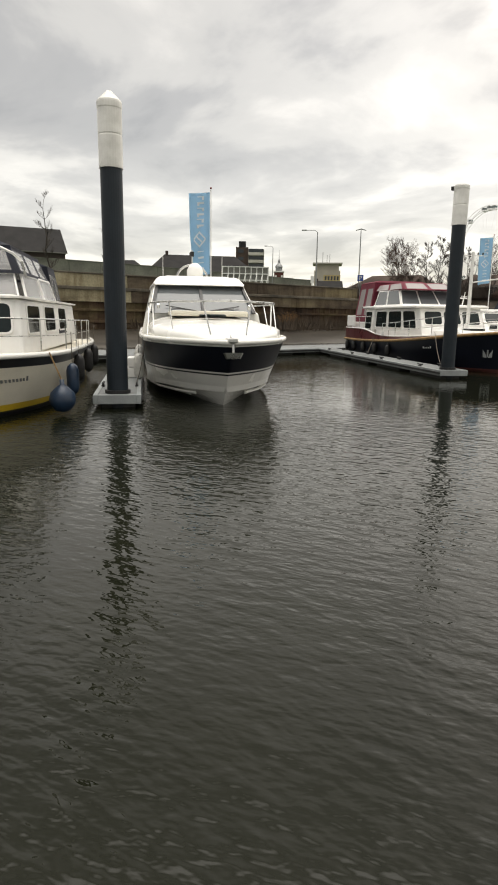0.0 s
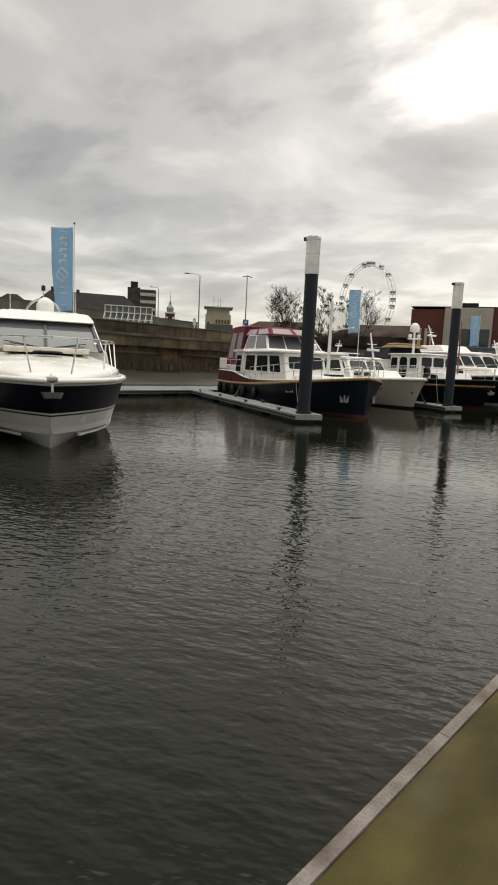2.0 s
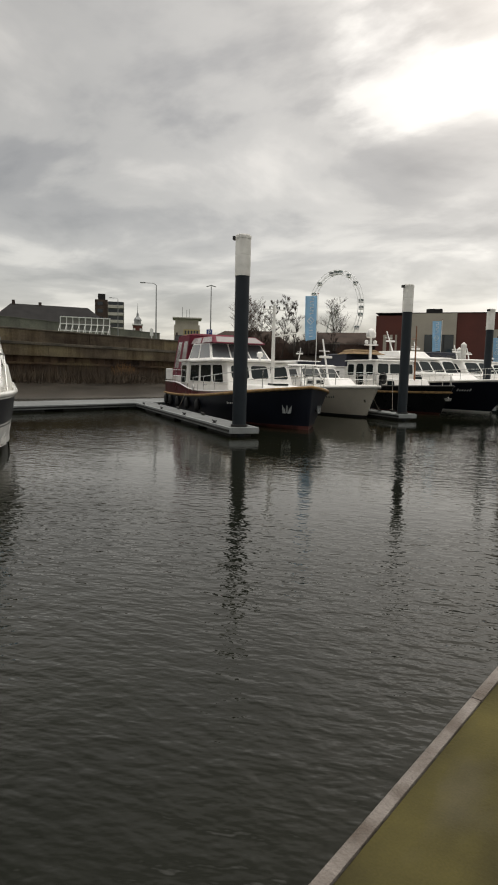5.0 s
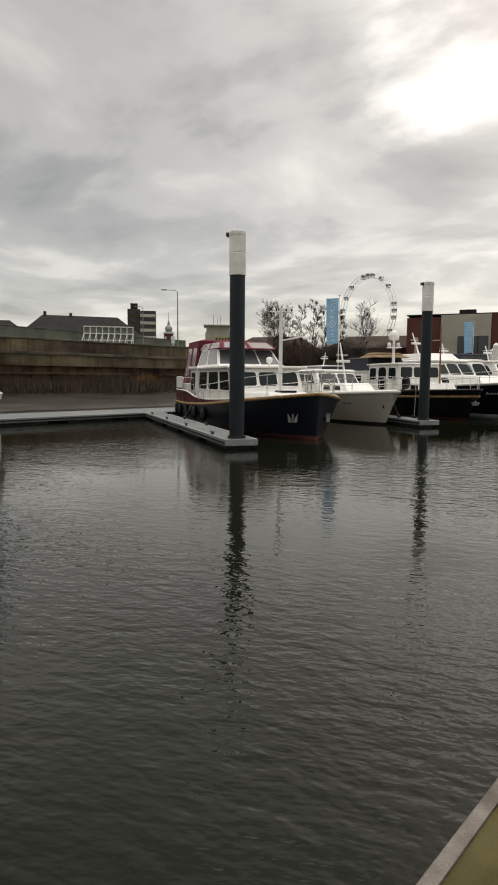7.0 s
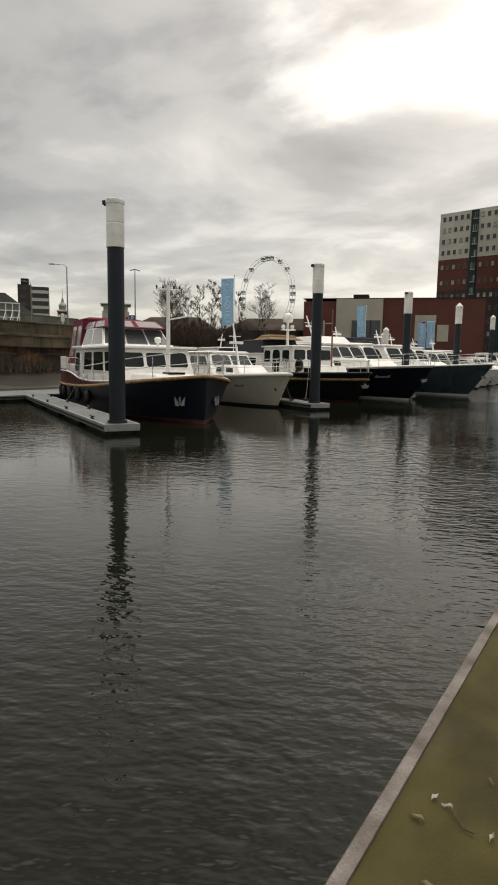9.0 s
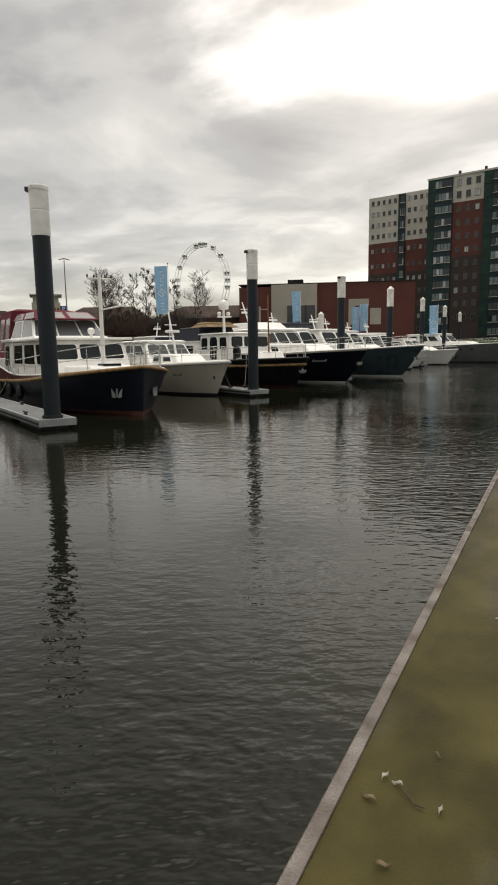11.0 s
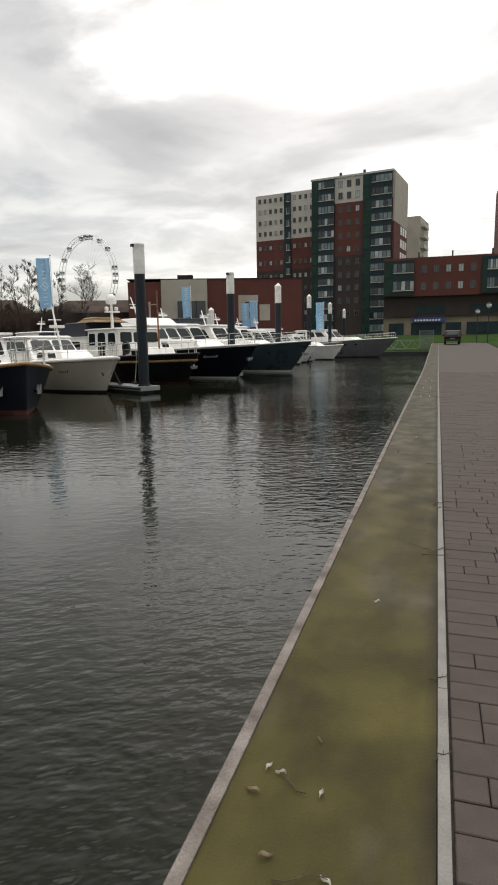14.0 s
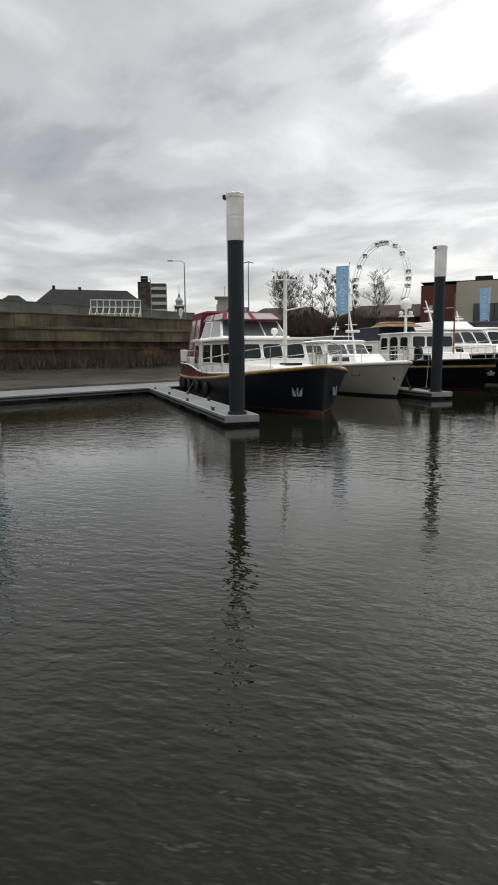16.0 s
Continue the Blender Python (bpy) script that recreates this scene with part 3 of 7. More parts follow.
bm = bmesh.new()
vs = [bm.verts.new(p) for p in ((-900, -700, WATER), (0.02, -700, WATER), (0.02, 110, WATER), (-900, 110, WATER))]
bm.faces.new(vs)
tagged(part("water", bm, "water"), "dark murky harbour water with small wind ripples", "water", kind="structure")

ys = [-60, -20, 0, 20, 36, 44, 52, 60, 70, 80, 104]


def long_strip(name, x0, x1, drop, depth, material, label, category, rows=ys):
    rings = [[(x0, y, quay_z(y) - depth), (x1, y, quay_z(y) - depth), (x1, y, quay_z(y) + drop), (x0, y, quay_z(y) + drop)] for y in rows]
    return tagged(part(name, loft(rings), material), label, category, kind="structure")


long_strip("quay_wall", -0.01, 0.036, -0.012, 2.4, "float", "dark concrete quay wall standing in the water", "quay wall")
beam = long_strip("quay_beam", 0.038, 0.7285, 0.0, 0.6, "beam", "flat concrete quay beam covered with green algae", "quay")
kerb_rows = [-7.5 + 2.5 * i for i in range(0, 20)]
kerb = thing("quay_kerb", (0, 0, 0), 0, "worn grey stone kerb along the water's edge", "kerb", kind="structure")
rng = random.Random(4)
for y0 in kerb_rows:
    y1 = y0 + 2.495
    w0, w1 = 0.035 + rng.uniform(-.002, .002), 0.035 + rng.uniform(-.002, .002)
    e = rng.uniform(0.0, 0.004)
    bm = loft([[(-0.02, y, quay_z(y) - 0.2), (w, y, quay_z(y) - 0.2), (w, y, quay_z(y) + 0.008 + e), (-0.010, y, quay_z(y) + 0.010 + e), (-0.02, y, quay_z(y) - 0.006 + e)]
               for y, w in ((y0, w0), (y1, w1))])
    part("kerb_stone", bm, "quay_edge", kerb)
long_strip("quay_kerb_far", -0.02, 0.036, 0.010, 0.2, "quay_edge", "worn grey stone kerb along the water's edge", "kerb", [42.5, 44, 52, 60, 70, 80, 104])
strip = thing("kerb_strip", (0, 0, 0), 0, "narrow pale kerb strip between beam and paving", "kerb", kind="structure")
for y0 in kerb_rows:
    part("strip_stone", loft([[(0.730 - d, y, quay_z(y) - 0.15), (0.776 + d, y, quay_z(y) - 0.15), (0.774 + d, y, quay_z(y) + 0.010), (0.732 - d, y, quay_z(y) + 0.010)]
                              for y, d in ((y0, rng.uniform(-.002, .002)), (y0 + 2.496, rng.uniform(-.002, .002)))]), "joint", strip)
long_strip("kerb_strip_far", 0.730, 0.776, 0.010, 0.15, "joint", "narrow pale kerb strip between beam and paving", "kerb", [42.5, 44, 52, 60, 70, 80, 104])
long_strip("paving_bed", 0.722, 9.0, -0.020, 0.6, "paver_bed", "sandy bed under the brown quay paving", "pavement", [-60, -20, 0, 20, 30, 36.1])
long_strip("promenade", 0.78, 6.2, -0.004, 0.6, "road", "brown paved promenade running to the far end", "pavement", [36.0, 40, 44, 52, 60, 70, 80, 104]).name = "promenade"

long_strip("verge", 6.2, 60.0, 0.05, 0.8, "grass", "green grass verge beside the promenade", "ground", [30, 36, 44, 52, 60, 70, 80, 103])

# land: far end, behind the quay, and the far bank
sheet("ground", [(9.0, -700), (900, -700), (900, 900), (9.0, 900), (9.0, 104)], -0.05, "grass", "flat grassy land behind the quay", "ground", 1.5)


def slope(name, rows, material, label, category):
    """A bank: each row is a line of points from low to high."""
    bm = bmesh.new()
    add_loft(bm, rows, close=False)
    for v in bm.verts:
        v.co.z += 0.25 * noise.noise(v.co * 0.11)
    return tagged(part(name, bm, material, smooth=True), label, category, kind="structure")


slope("grass_bank", [[(x, 103.5, -0.8), (x, 105, 0.6 + 0.5 * (x > -2)), (x, 116, 1.6), (x, 130, 2.3), (x, 139, 2.7), (x, 900, 2.7)] for x in (-60, -40, -25, -12, 0, 9, 14, 24, 40, 400)],
      "grass", "green grass bank at the head of the harbour", "ground")
slope("earth_bank", [[(a[0], a[1], -0.8), (a[0] - 1.5, a[1] + 2, 1.2), (a[0] - 3, a[1] + 6, 3.2), (a[0] - 5, a[1] + 12, 5.0), (a[0] - 8, a[1] + 24, 5.6), (a[0] - 200, a[1] + 600, 5.6)]
                     for a in ((-67, 66), (-60, 74), (-52, 80), (-44, 84), (-34, 88), (-22, 94), (-19, 101))],
      "earth", "brown earth bank with bare winter scrub", "ground")

# ---- far embankment ----
WX, WEND = -39.3, 44.0
bm = bmesh.new()
line = []
for k in range(140):
    y = -56 + 0.7143 * k
    d = 0.0 if k % 2 == 0 else -0.10
    line += [(WX + d, y), (WX + d, y + 0.57)]
# the wall turns inland towards the earth bank
corner = [(WX, WEND), (-65.0, 68.0), (-67.0, 66.0), (WX - 2, WEND - 2)]
ring0 = [(x, yy, -1.2) for x, yy in line] + [(x, yy, -1.2) for x, yy in corner] + [(WX - 2, -56, -1.2)]
add_loft(bm, [ring0, [(x, yy, 2.37) for x, yy, _ in ring0]])
bank_wall = tagged(part("embankment_wall", bm, "sheet_pile"), "rusty brown sheet pile wall of the far embankment", "wall", kind="structure")
for z in (0.95, 1.75):
    part("waling", box(WX + 0.005, WX + 0.14, -56, WEND - 0.1, z, z + 0.16, 0.02), "sheet_pile", bank_wall, "dark timber waling")
cap = thing("embankment_cap", (0, 0, 0), 0, "stained concrete upper wall with pale capping on the far embankment", "wall", kind="structure")
for i in range(25):
    y0 = -56 + 4 * i
    part("band", box(WX - 1.4, WX + 0.16 + 0.012 * (i % 2), y0 + 0.008, y0 + 3.992, 2.37, 3.15), "bank_render" if y0 < 18 else "bank_concrete", cap)
part("ledge", box(WX - 1.4, WX + 0.26, -56, WEND, 3.15, 3.36, 0.03), "bank_cap", cap)
for i in range(25):
    y0 = -56 + 4 * i
    part("panel", box(WX - 1.6, WX - 0.35 + 0.02 * (i % 3), y0 + 0.010, y0 + 3.990, 3.36, 4.22), "bank_render" if y0 < 18 else "bank_concrete", cap)
part("coping", box(WX - 1.65, WX - 0.26, -56, WEND, 4.22, 4.33, 0.03), "bank_cap", cap)
bm = loft([[(WX, WEND, 2.37), (-65, 68, 2.37), (-66, 67, 2.37), (WX - 1, WEND - 1, 2.37)], [(WX, WEND, 4.3), (-65, 68, 4.3), (-66, 67, 4.3), (WX - 1, WEND - 1, 4.3)]])
part("return_wall", bm, "bank_concrete", cap)
sheet("embankment_top", [(WX - 600, -700), (WX - 1.5, -700), (WX - 1.5, WEND - 1.2), (-66, 67), (-126, 560), (WX - 600, 560)], 4.2, "grass", "level ground on top of the far embankment", "ground", 1.0)
# strip added below the raised wall foot, in place of ruffled water
bm = bmesh.new()
add_loft(bm, [[(-31.0 + 0.5 * noise.noise((0, k * 0.35, 0)), -56 + 2.5 * k, -0.42), (-33.5, -56 + 2.5 * k, -0.22 + 0.10 * noise.noise((3, k * 0.4, 0))),
               (-36.5, -56 + 2.5 * k, 0.08 + 0.12 * noise.noise((7, k * 0.5, 0))), (WX + 0.02, -56 + 2.5 * k, 0.50 + 0.10 * noise.noise((9, k * 0.6, 0)))] for k in range(41)], close=False)
tagged(part("wall_foot_filler", bm, "foot_filler", smooth=True), "brown strip added between the embankment's foot and the water", "ground", kind="structure")
fence = thing("noise_barrier", (0, 0, 0), 0, "grey-green panelled barrier along the top of the embankment", "fence", kind="structure")
for i in range(40):
    y0 = -80 + 3.5 * i
    zt = 7.20 - 0.0016 * (y0 + 80) - 0.0125 * max(0.0, y0 - 31)
    part("panel", box(-62.1, -61.95, y0 + 0.012, y0 + 3.488, 4.2, zt), "barrier", fence)
    part("cap_rail", box(-62.14, -61.9, y0, y0 + 3.5, zt, zt + 0.06), "barrier", fence)


def brush(name, at, r, h, count, material, label, seed):
    """A clump of thin dry stems."""
    rg = random.Random(seed)
    bm = bmesh.new()
    for _ in range(count):
        a, q = rg.uniform(0, 6.28), r * math.sqrt(rg.random())
        p = Vector((at[0] + q * math.cos(a) * 0.5, at[1] + q * math.sin(a), at[2] + rg.uniform(0, 0.3)))
        lean = 0.17 * h + 0.10
        tip = p + Vector((rg.uniform(-lean, lean), rg.uniform(-lean, lean), h * rg.uniform(0.4, 1.0) * (1 - 0.5 * q / r)))
        w = Vector((0, rg.uniform(.006, .022) * (1 + 0.4 * h), 0))
        vs = [bm.verts.new(v) for v in (p - w, p + w, tip)]
        bm.faces.new(vs)
    return tagged(part(name, bm, material), label, "shrub", kind="stuff")


brush("orange_brush", (WX + 0.35, 34.9, 0.72), 1.25, 1.55, 900, "reed", "clump of dry orange reeds at the foot of the far wall", 5)
brush("brown_brush", (WX + 0.3, 30.0, 0.45), 11.0, 1.9, 5200, "scrub", "brown scrub at the foot of the far wall", 6)
brush("brown_brush", (WX + 0.3, 8.0, 0.45), 9.0, 0.8, 2600, "scrub", "brown scrub at the foot of the far wall", 7)

# ---- pontoons ----
WALK_X = -21.9


def pontoon(name, at, turn, length, width, label, seed, tip=True):
    """A floating pontoon: plank deck, edge beams and concrete floats; its deck's end is the origin, it runs back along -x."""
    e = thing(name, (at[0], at[1], WATER), turn, label, "pontoon", "berth pontoons", "structure")
    h = width / 2
    top = 0.27
    n = int(length / 1.2)
    for i in range(n):
        x1 = -0.10 - i * (length - 0.1) / n
        part("deck_panel", box(x1 - (length - 0.1) / n + 0.012, x1, -h + 0.09, h - 0.09, top - 0.05, top), "pontoon", e)
    for s in (-1, 1):
        part("edge_beam", box(-length, 0, s * h - 0.045 - 0.045 * s, s * h + 0.045 - 0.045 * s, top - 0.17, top + 0.012, 0.012), "pontoon_edge", e)
        part("rubbing_strip", box(-length, 0, s * (h + 0.012) - 0.012, s * (h + 0.012) + 0.012, top - 0.11, top - 0.05), "rubber_black", e)
    part("end_beam", box(-0.09, 0.0, -h + 0.09, h - 0.09, top - 0.17, top + 0.012, 0.012), "pontoon_edge", e)
    x = -0.25
    while x - 2.2 > -length:
        part("float", box(x - 2.2, x, -h + 0.12, h - 0.12, -0.35, top - 0.17, 0.04), "float", e)
        x -= 3.1
    return e


PILES = [(-10.55, 4.50), (-10.52, 15.86), (-10.44, 26.74), (-10.30, 37.22), (-9.89, 46.16), (-11.70, 65.66), (-11.83, 78.86), (-12.34, 93.96)]
for i, (px, py) in enumerate(PILES[:7]):
    tip = Vector((px, py, 0)) + U * 0.42
    ln = (tip.x - WALK_X) / 0.875 + 0.2
    pontoon("finger_pontoon", tip, BERTH, ln, 0.92, "narrow floating finger pontoon with grey metal deck", i)
walkway = pontoon("main_pontoon", (WALK_X - 1.6, 110), 90, 170, 3.2, "wide floating main pontoon with grey deck", 9)


def pile(px, py, cone, top=5.41, seed=0):
    e = thing("mooring_pile", (px, py, WATER), 25 * seed, "dark steel mooring pile with white sleeve" + (" and pointed cap" if cone else ", cap missing"), "mooring pile", "mooring piles")
    t = top - WATER
    part("shaft", lathe([(0.205, -1.0), (0.205, t - 1.15)], 28), "pile_dark", e, smooth=False)
    part("sleeve", lathe([(0.222, t - 1.17), (0.222, t - 0.62), (0.214, t - 0.60), (0.222, t - 0.58), (0.222, t - 0.16), (0.230, t - 0.14), (0.230, t - 0.06)], 28), "pile_white", e)
    if cone:
        part("cap", lathe([(0.232, t - 0.06), (0.225, t - 0.02), (0.04, t + 0.16), (0.012, t + 0.17)], 28), "pile_white", e)
    else:
        part("cap", lathe([(0.215, t - 0.06), (0.20, t - 0.03), (0.05, t - 0.01)], 28), "pile_white", e)
        part("bracket", box(-0.30, -0.16, -0.08, 0.08, t - 0.16, t - 0.06, 0.01), "rubber_black", e, "dark bracket at the pile head")
    part("collar", lathe([(0.25, 0.275), (0.25, 0.34), (0.21, 0.34), (0.21, 0.275)], 28), "rubber_black", e, "black guide collar")
    return e


for i, (px, py) in enumerate(PILES):
    pile(px, py, i not in (1, 2, 3), (5.28 if i == 0 else 5.41) if i < 5 else 6.1, i)
for px, py, tz in ((-17.0, 52.0, 4.3), (-21.0, 62.0, 4.4)):
    pile(px, py, True, tz, 3)

# ---- boats ----
class Hull:
    """A hull with its stem at the waterline at x = 0, running back to -length; z = 0 is the water."""

    def __init__(self, length, beam, stern, bow, rake=1.2, wl=0.82, full=0.55, p0=1.8, p1=2.6, st=0.86, power=2.0, draft=0.5, nose=0.0):
        self.nose = nose
        self.length, self.beam, self.stern, self.bow, self.rake, self.wl = length, beam, stern, bow, rake, wl
        self.full, self.p0, self.p1, self.st, self.power, self.draft = full, p0, p1, st, power, draft

    def sheer(self, s):
        return self.stern + (self.bow - self.stern) * s ** self.power

    def point(self, s, h, side):
        hh = max(0.0, h)
        x = -self.length + s * (self.length + self.nose + self.rake * hh ** 0.9) - 0.12 * hh * (1 - s)
        base = self.wl + (1 - self.wl) * hh ** 0.8
        if h < 0:
            base *= 1 + 0.9 * h
        p = self.p0 + (self.p1 - self.p0) * hh
        f = 1.0
        if s > self.full:
            f = max(0.0, 1 - ((s - self.full) / (1 - self.full)) ** p)
        if s < 0.3:
            f *= self.st + (1 - self.st) * math.sin(s / 0.3 * math.pi / 2)
        z = h * self.sheer(s) if h >= 0 else h * self.draft
        return Vector((x, side * (self.beam / 2 * base * f + 0.008), z))

    def band(self, h0, h1, out=0.0, n=4, ns=34):
        bm = bmesh.new()
        hs = [h0 + (h1 - h0) * i / n for i in range(n + 1)]
        ss = [1 - (1 - i / ns) ** 1.5 for i in range(ns + 1)]
        rings = []
        for h in hs:
            ring = [self.point(s, h, 1) for s in ss] + [self.point(s, h, -1) for s in reversed(ss)]
            if out:
                c = Vector((-self.length * 0.5, 0, 0))
                ring = [p + Vector((0.4 * out if p.x > -0.5 else (-out if p.x < -self.length + 0.02 else 0), out * (1 if p.y > 0 else -1), 0)) for p in ring]
            rings.append(ring)
        add_loft(bm, rings, close=True, caps=False)
        return bm

    def deck(self, drop=0.03, h=1.0):
        ss = [1 - (1 - i / 30) ** 1.5 for i in range(31)]
        bm = bmesh.new()
        rows = []
        for s in ss:
            a, b = self.point(s, h, 1), self.point(s, h, -1)
            z = a.z - drop
            rows.append([(a.x, a.y * (1 - 2 * k / 6), z + 0.04 * (1 - (1 - 2 * k / 6) ** 2)) for k in range(7)])
        add_loft(bm, rows, close=False)
        return bm

    def edge(self, h=1.0, s0=0.0, s1=1.0, n=26, inset=0.0, lift=0.0):
        ss = [s0 + (s1 - s0) * (1 - (1 - i / n) ** 1.5) for i in range(n + 1)]
        a = [self.point(s, h, 1) for s in ss]
        return [Vector((p.x - inset * 0.6 * (i / n), p.y - inset if p.y > inset else 0.0, p.z + lift)) for i, p in enumerate(a)]


def mirrored(path):
    return [Vector((p.x, -p.y, p.z)) for p in path]


class Cabin:
    """A deckhouse with sloping ends and tumblehome; windows lie on its faces."""

    def __init__(self, x0, x1, w0, w1, z0, z1, back=0.1, front=0.4, nose=0.0, taper=1.0):
        self.b = [Vector((x0, -w0 / 2, z0)), Vector((x1, -w0 / 2 * taper, z0)), Vector((x1, w0 / 2 * taper, z0)), Vector((x0, w0 / 2, z0))]
        self.t = [Vector((x0 + back, -w1 / 2, z1)), Vector((x1 - front, -w1 / 2 * taper, z1)), Vector((x1 - front, w1 / 2 * taper, z1)), Vector((x0 + back, w1 / 2, z1))]
        self.nose = nose

    def body(self, bevel=0.06):
        bm = loft([self.b, self.t])
        if bevel:
            bmesh.ops.bevel(bm, geom=list(bm.edges), offset=bevel, segments=3, affect="EDGES", profile=0.5)
        return bm

    def face(self, which):
        i, j = {"starboard": (0, 1), "front": (1, 2), "port": (3, 2), "back": (0, 3)}[which]
        return self.b[i], self.b[j], self.t[i], self.t[j]

    def at(self, which, u, v, out=0.0):
        a, b, c, d = self.face(which)
        n = (b - a).cross(c - a).normalized()
        mid = (self.b[0] + self.b[2] + self.t[0] + self.t[2]) / 4
        if n.dot((a + d) / 2 - mid) < 0:
            n = -n
        return (a.lerp(b, u)).lerp(c.lerp(d, u), v) + n * out

    def window(self, parent, which, u0, u1, v0, v1, lean=0.0, frame="white", glass="glass", rim=0.035, rnd=0.18):
        """A pane with rounded corners in a proud frame."""
        def ring(grow, out):
            a = self.at(which, u0, v0)
            wu = (self.at(which, u1, v0) - a).length or 1
            wv = (self.at(which, u0, v1) - a).length or 1
            gu, gv = grow / wu * (u1 - u0), grow / wv * (v1 - v0)
            pts = []
            U0, U1, V0, V1 = u0 - gu, u1 + gu, v0 - gv, v1 + gv
            ru = min(0.45, rnd * wv / wu) if wu > 0 else 0.1
            for cu, cv, a0 in ((1, 1, 0), (0, 1, 90), (0, 0, 180), (1, 0, 270)):
                for k in range(4):
                    an = radians(a0 + 30 * k)
                    fu = (1 - ru if cu else ru) + ru * math.cos(an)
                    fv = (1 - rnd if cv else rnd) + rnd * math.sin(an)
                    pts.append(self.at(which, U0 + (U1 - U0) * fu + lean * fv * (u1 - u0), V0 + (V1 - V0) * fv, out))
            return pts
        w = part("window", loft([ring(0, -0.02), ring(0, 0.022)]), glass, parent, "dark tinted window pane")
        bm = bmesh.new()
        add_loft(bm, [ring(0.002, -0.01), ring(0.002, 0.03), ring(rim, 0.03), ring(rim, -0.01)], close=True, caps=False)
        part("window_frame", bm, frame, w, "")
        return w


def railing(parent, path, height, r=0.016, every=1.3, mid=True, material="steel", ends=True):
    """Stainless rail: top bar, wire and stanchions following a deck edge."""
    top = [p + Vector((0, 0, height)) for p in path]
    part("top_rail", tube(([path[0]] if ends else []) + top + ([path[-1]] if ends else []), r, 6), material, parent)
    if mid:
        part("mid_rail", tube([p + Vector((0, 0, height * 0.52)) for p in path], r * 0.6, 5), material, parent)
    run, last = 0.0, path[0]
    for p in path[1:-1]:
        run += (p - last).length
        last = p
        if run > every:
            run = 0
            part("stanchion", tube([p - Vector((0, 0, 0.02)), p + Vector((0, 0, height))], r * 0.9, 6), material, parent)


def fender(parent, at, length=0.6, r=0.12, material="rubber_black"):
    f = part("fender", lathe([(0.03, 0), (r * 0.8, 0.06), (r, 0.14), (r, length - 0.14), (r * 0.8, length - 0.06), (0.03, length)], 14, at), material, parent, smooth=True)
    part("fender_line", tube([Vector(at) + Vector((0, 0, length)), Vector(at) + Vector((0, 0, length + 0.6))], 0.007, 5), "line", f)
    return f


def anchor(parent, at, s=1.0):
    a = part("anchor", tube([Vector(at) + Vector((-0.5, 0, 0.25)) * s, Vector(at), Vector(at) + Vector((0.03, 0, -0.30)) * s], 0.035 * s, 6), "steel", parent, "galvanised bow anchor")
    bm = loft([[(at[0] + x * s, at[1] + y * s, at[2] + z * s) for x, y, z in r] for r in
               (((0.0, -0.28, -0.22), (0.0, 0.28, -0.22), (0.0, 0.20, -0.38), (0.0, -0.20, -0.38)),
                ((0.08, -0.24, -0.20), (0.08, 0.24, -0.20), (0.05, 0.17, -0.36), (0.05, -0.17, -0.36)))])
    part("fluke", bm, "steel", a)


def radome(parent, at, r=0.28, material="white"):
    part("radome", lathe([(r * 0.5, 0), (r * 0.9, 0.02), (r, r * 0.5), (r * 0.97, r * 1.0), (r * 0.75, r * 1.5), (r * 0.4, r * 1.8), (0.02, r * 1.9)], 20, at), material, parent, "white radar dome", smooth=True)


def canopy(parent, x0, x1, w, z0, z1, material, panes=3, front=0.5, back=0.25, window="plastic", hem=0.055):
    """A framed canvas enclosure with clear windows: roof, canvas borders and panes."""
    c = Cabin(x0, x1, w, w * 0.84, z0, z1, back, front)
    rf = part("canopy_roof", loft([[(p.x, p.y, p.z + dz) for p in c.t] for dz in (-0.02, 0.05)]
                                  + [[((p.x - (c.t[0].x + c.t[1].x) / 2) * 0.86 + (c.t[0].x + c.t[1].x) / 2, p.y * 0.8, p.z + 0.13) for p in c.t]]), material, parent)
    for side, n in (("starboard", panes), ("port", panes), ("front", 2), ("back", 2)):
        for i in range(n):
            u0, u1 = i / n, (i + 1) / n
            m = hem / n * 2
            outer = [c.at(side, u0, 0), c.at(side, u1, 0), c.at(side, u1, 1), c.at(side, u0, 1)]
            inner = [c.at(side, u0 + m, hem * 2.2), c.at(side, u1 - m, hem * 2.2), c.at(side, u1 - m, 1 - hem * 1.5), c.at(side, u0 + m, 1 - hem * 1.5)]
            bm = bmesh.new()
            d = c.at(side, 0.5, 0.5, 0.012) - c.at(side, 0.5, 0.5)
            add_loft(bm, [outer, inner, [p - d for p in inner], [p - d for p in outer], outer], close=True, caps=False)
            cv = part("canopy_panel", bm, material, parent)
            part("canopy_window", slab(inner, 0.006, -d), window, cv, "canopy window pane")
    return c


def name_bars(parent, hull, s0, s1, h0, h1, side, material, count=6):
    """Unreadable lettering on the bow as slanted bars lying on the planking."""
    for i in range(count):
        a, b = s0 + (s1 - s0) * i / count, s0 + (s1 - s0) * (i + 0.40) / count
        t = h1 if i in (0, count - 1) else h0 + (h1 - h0) * 0.65
        q = [hull.point(a, h0, side), hull.point(b, h0, side), hull.point(b + 0.002, t, side), hull.point(a + 0.002, t, side)]
        part("lettering_bar", slab(q, 0.012, (0.2, side, 0)), material, parent, "pale lettering on the bow")


def boat(stem, label, turn=BERTH):
    return thing("motor_yacht", (stem[0], stem[1], WATER), turn, label, "boat", "moored boats")


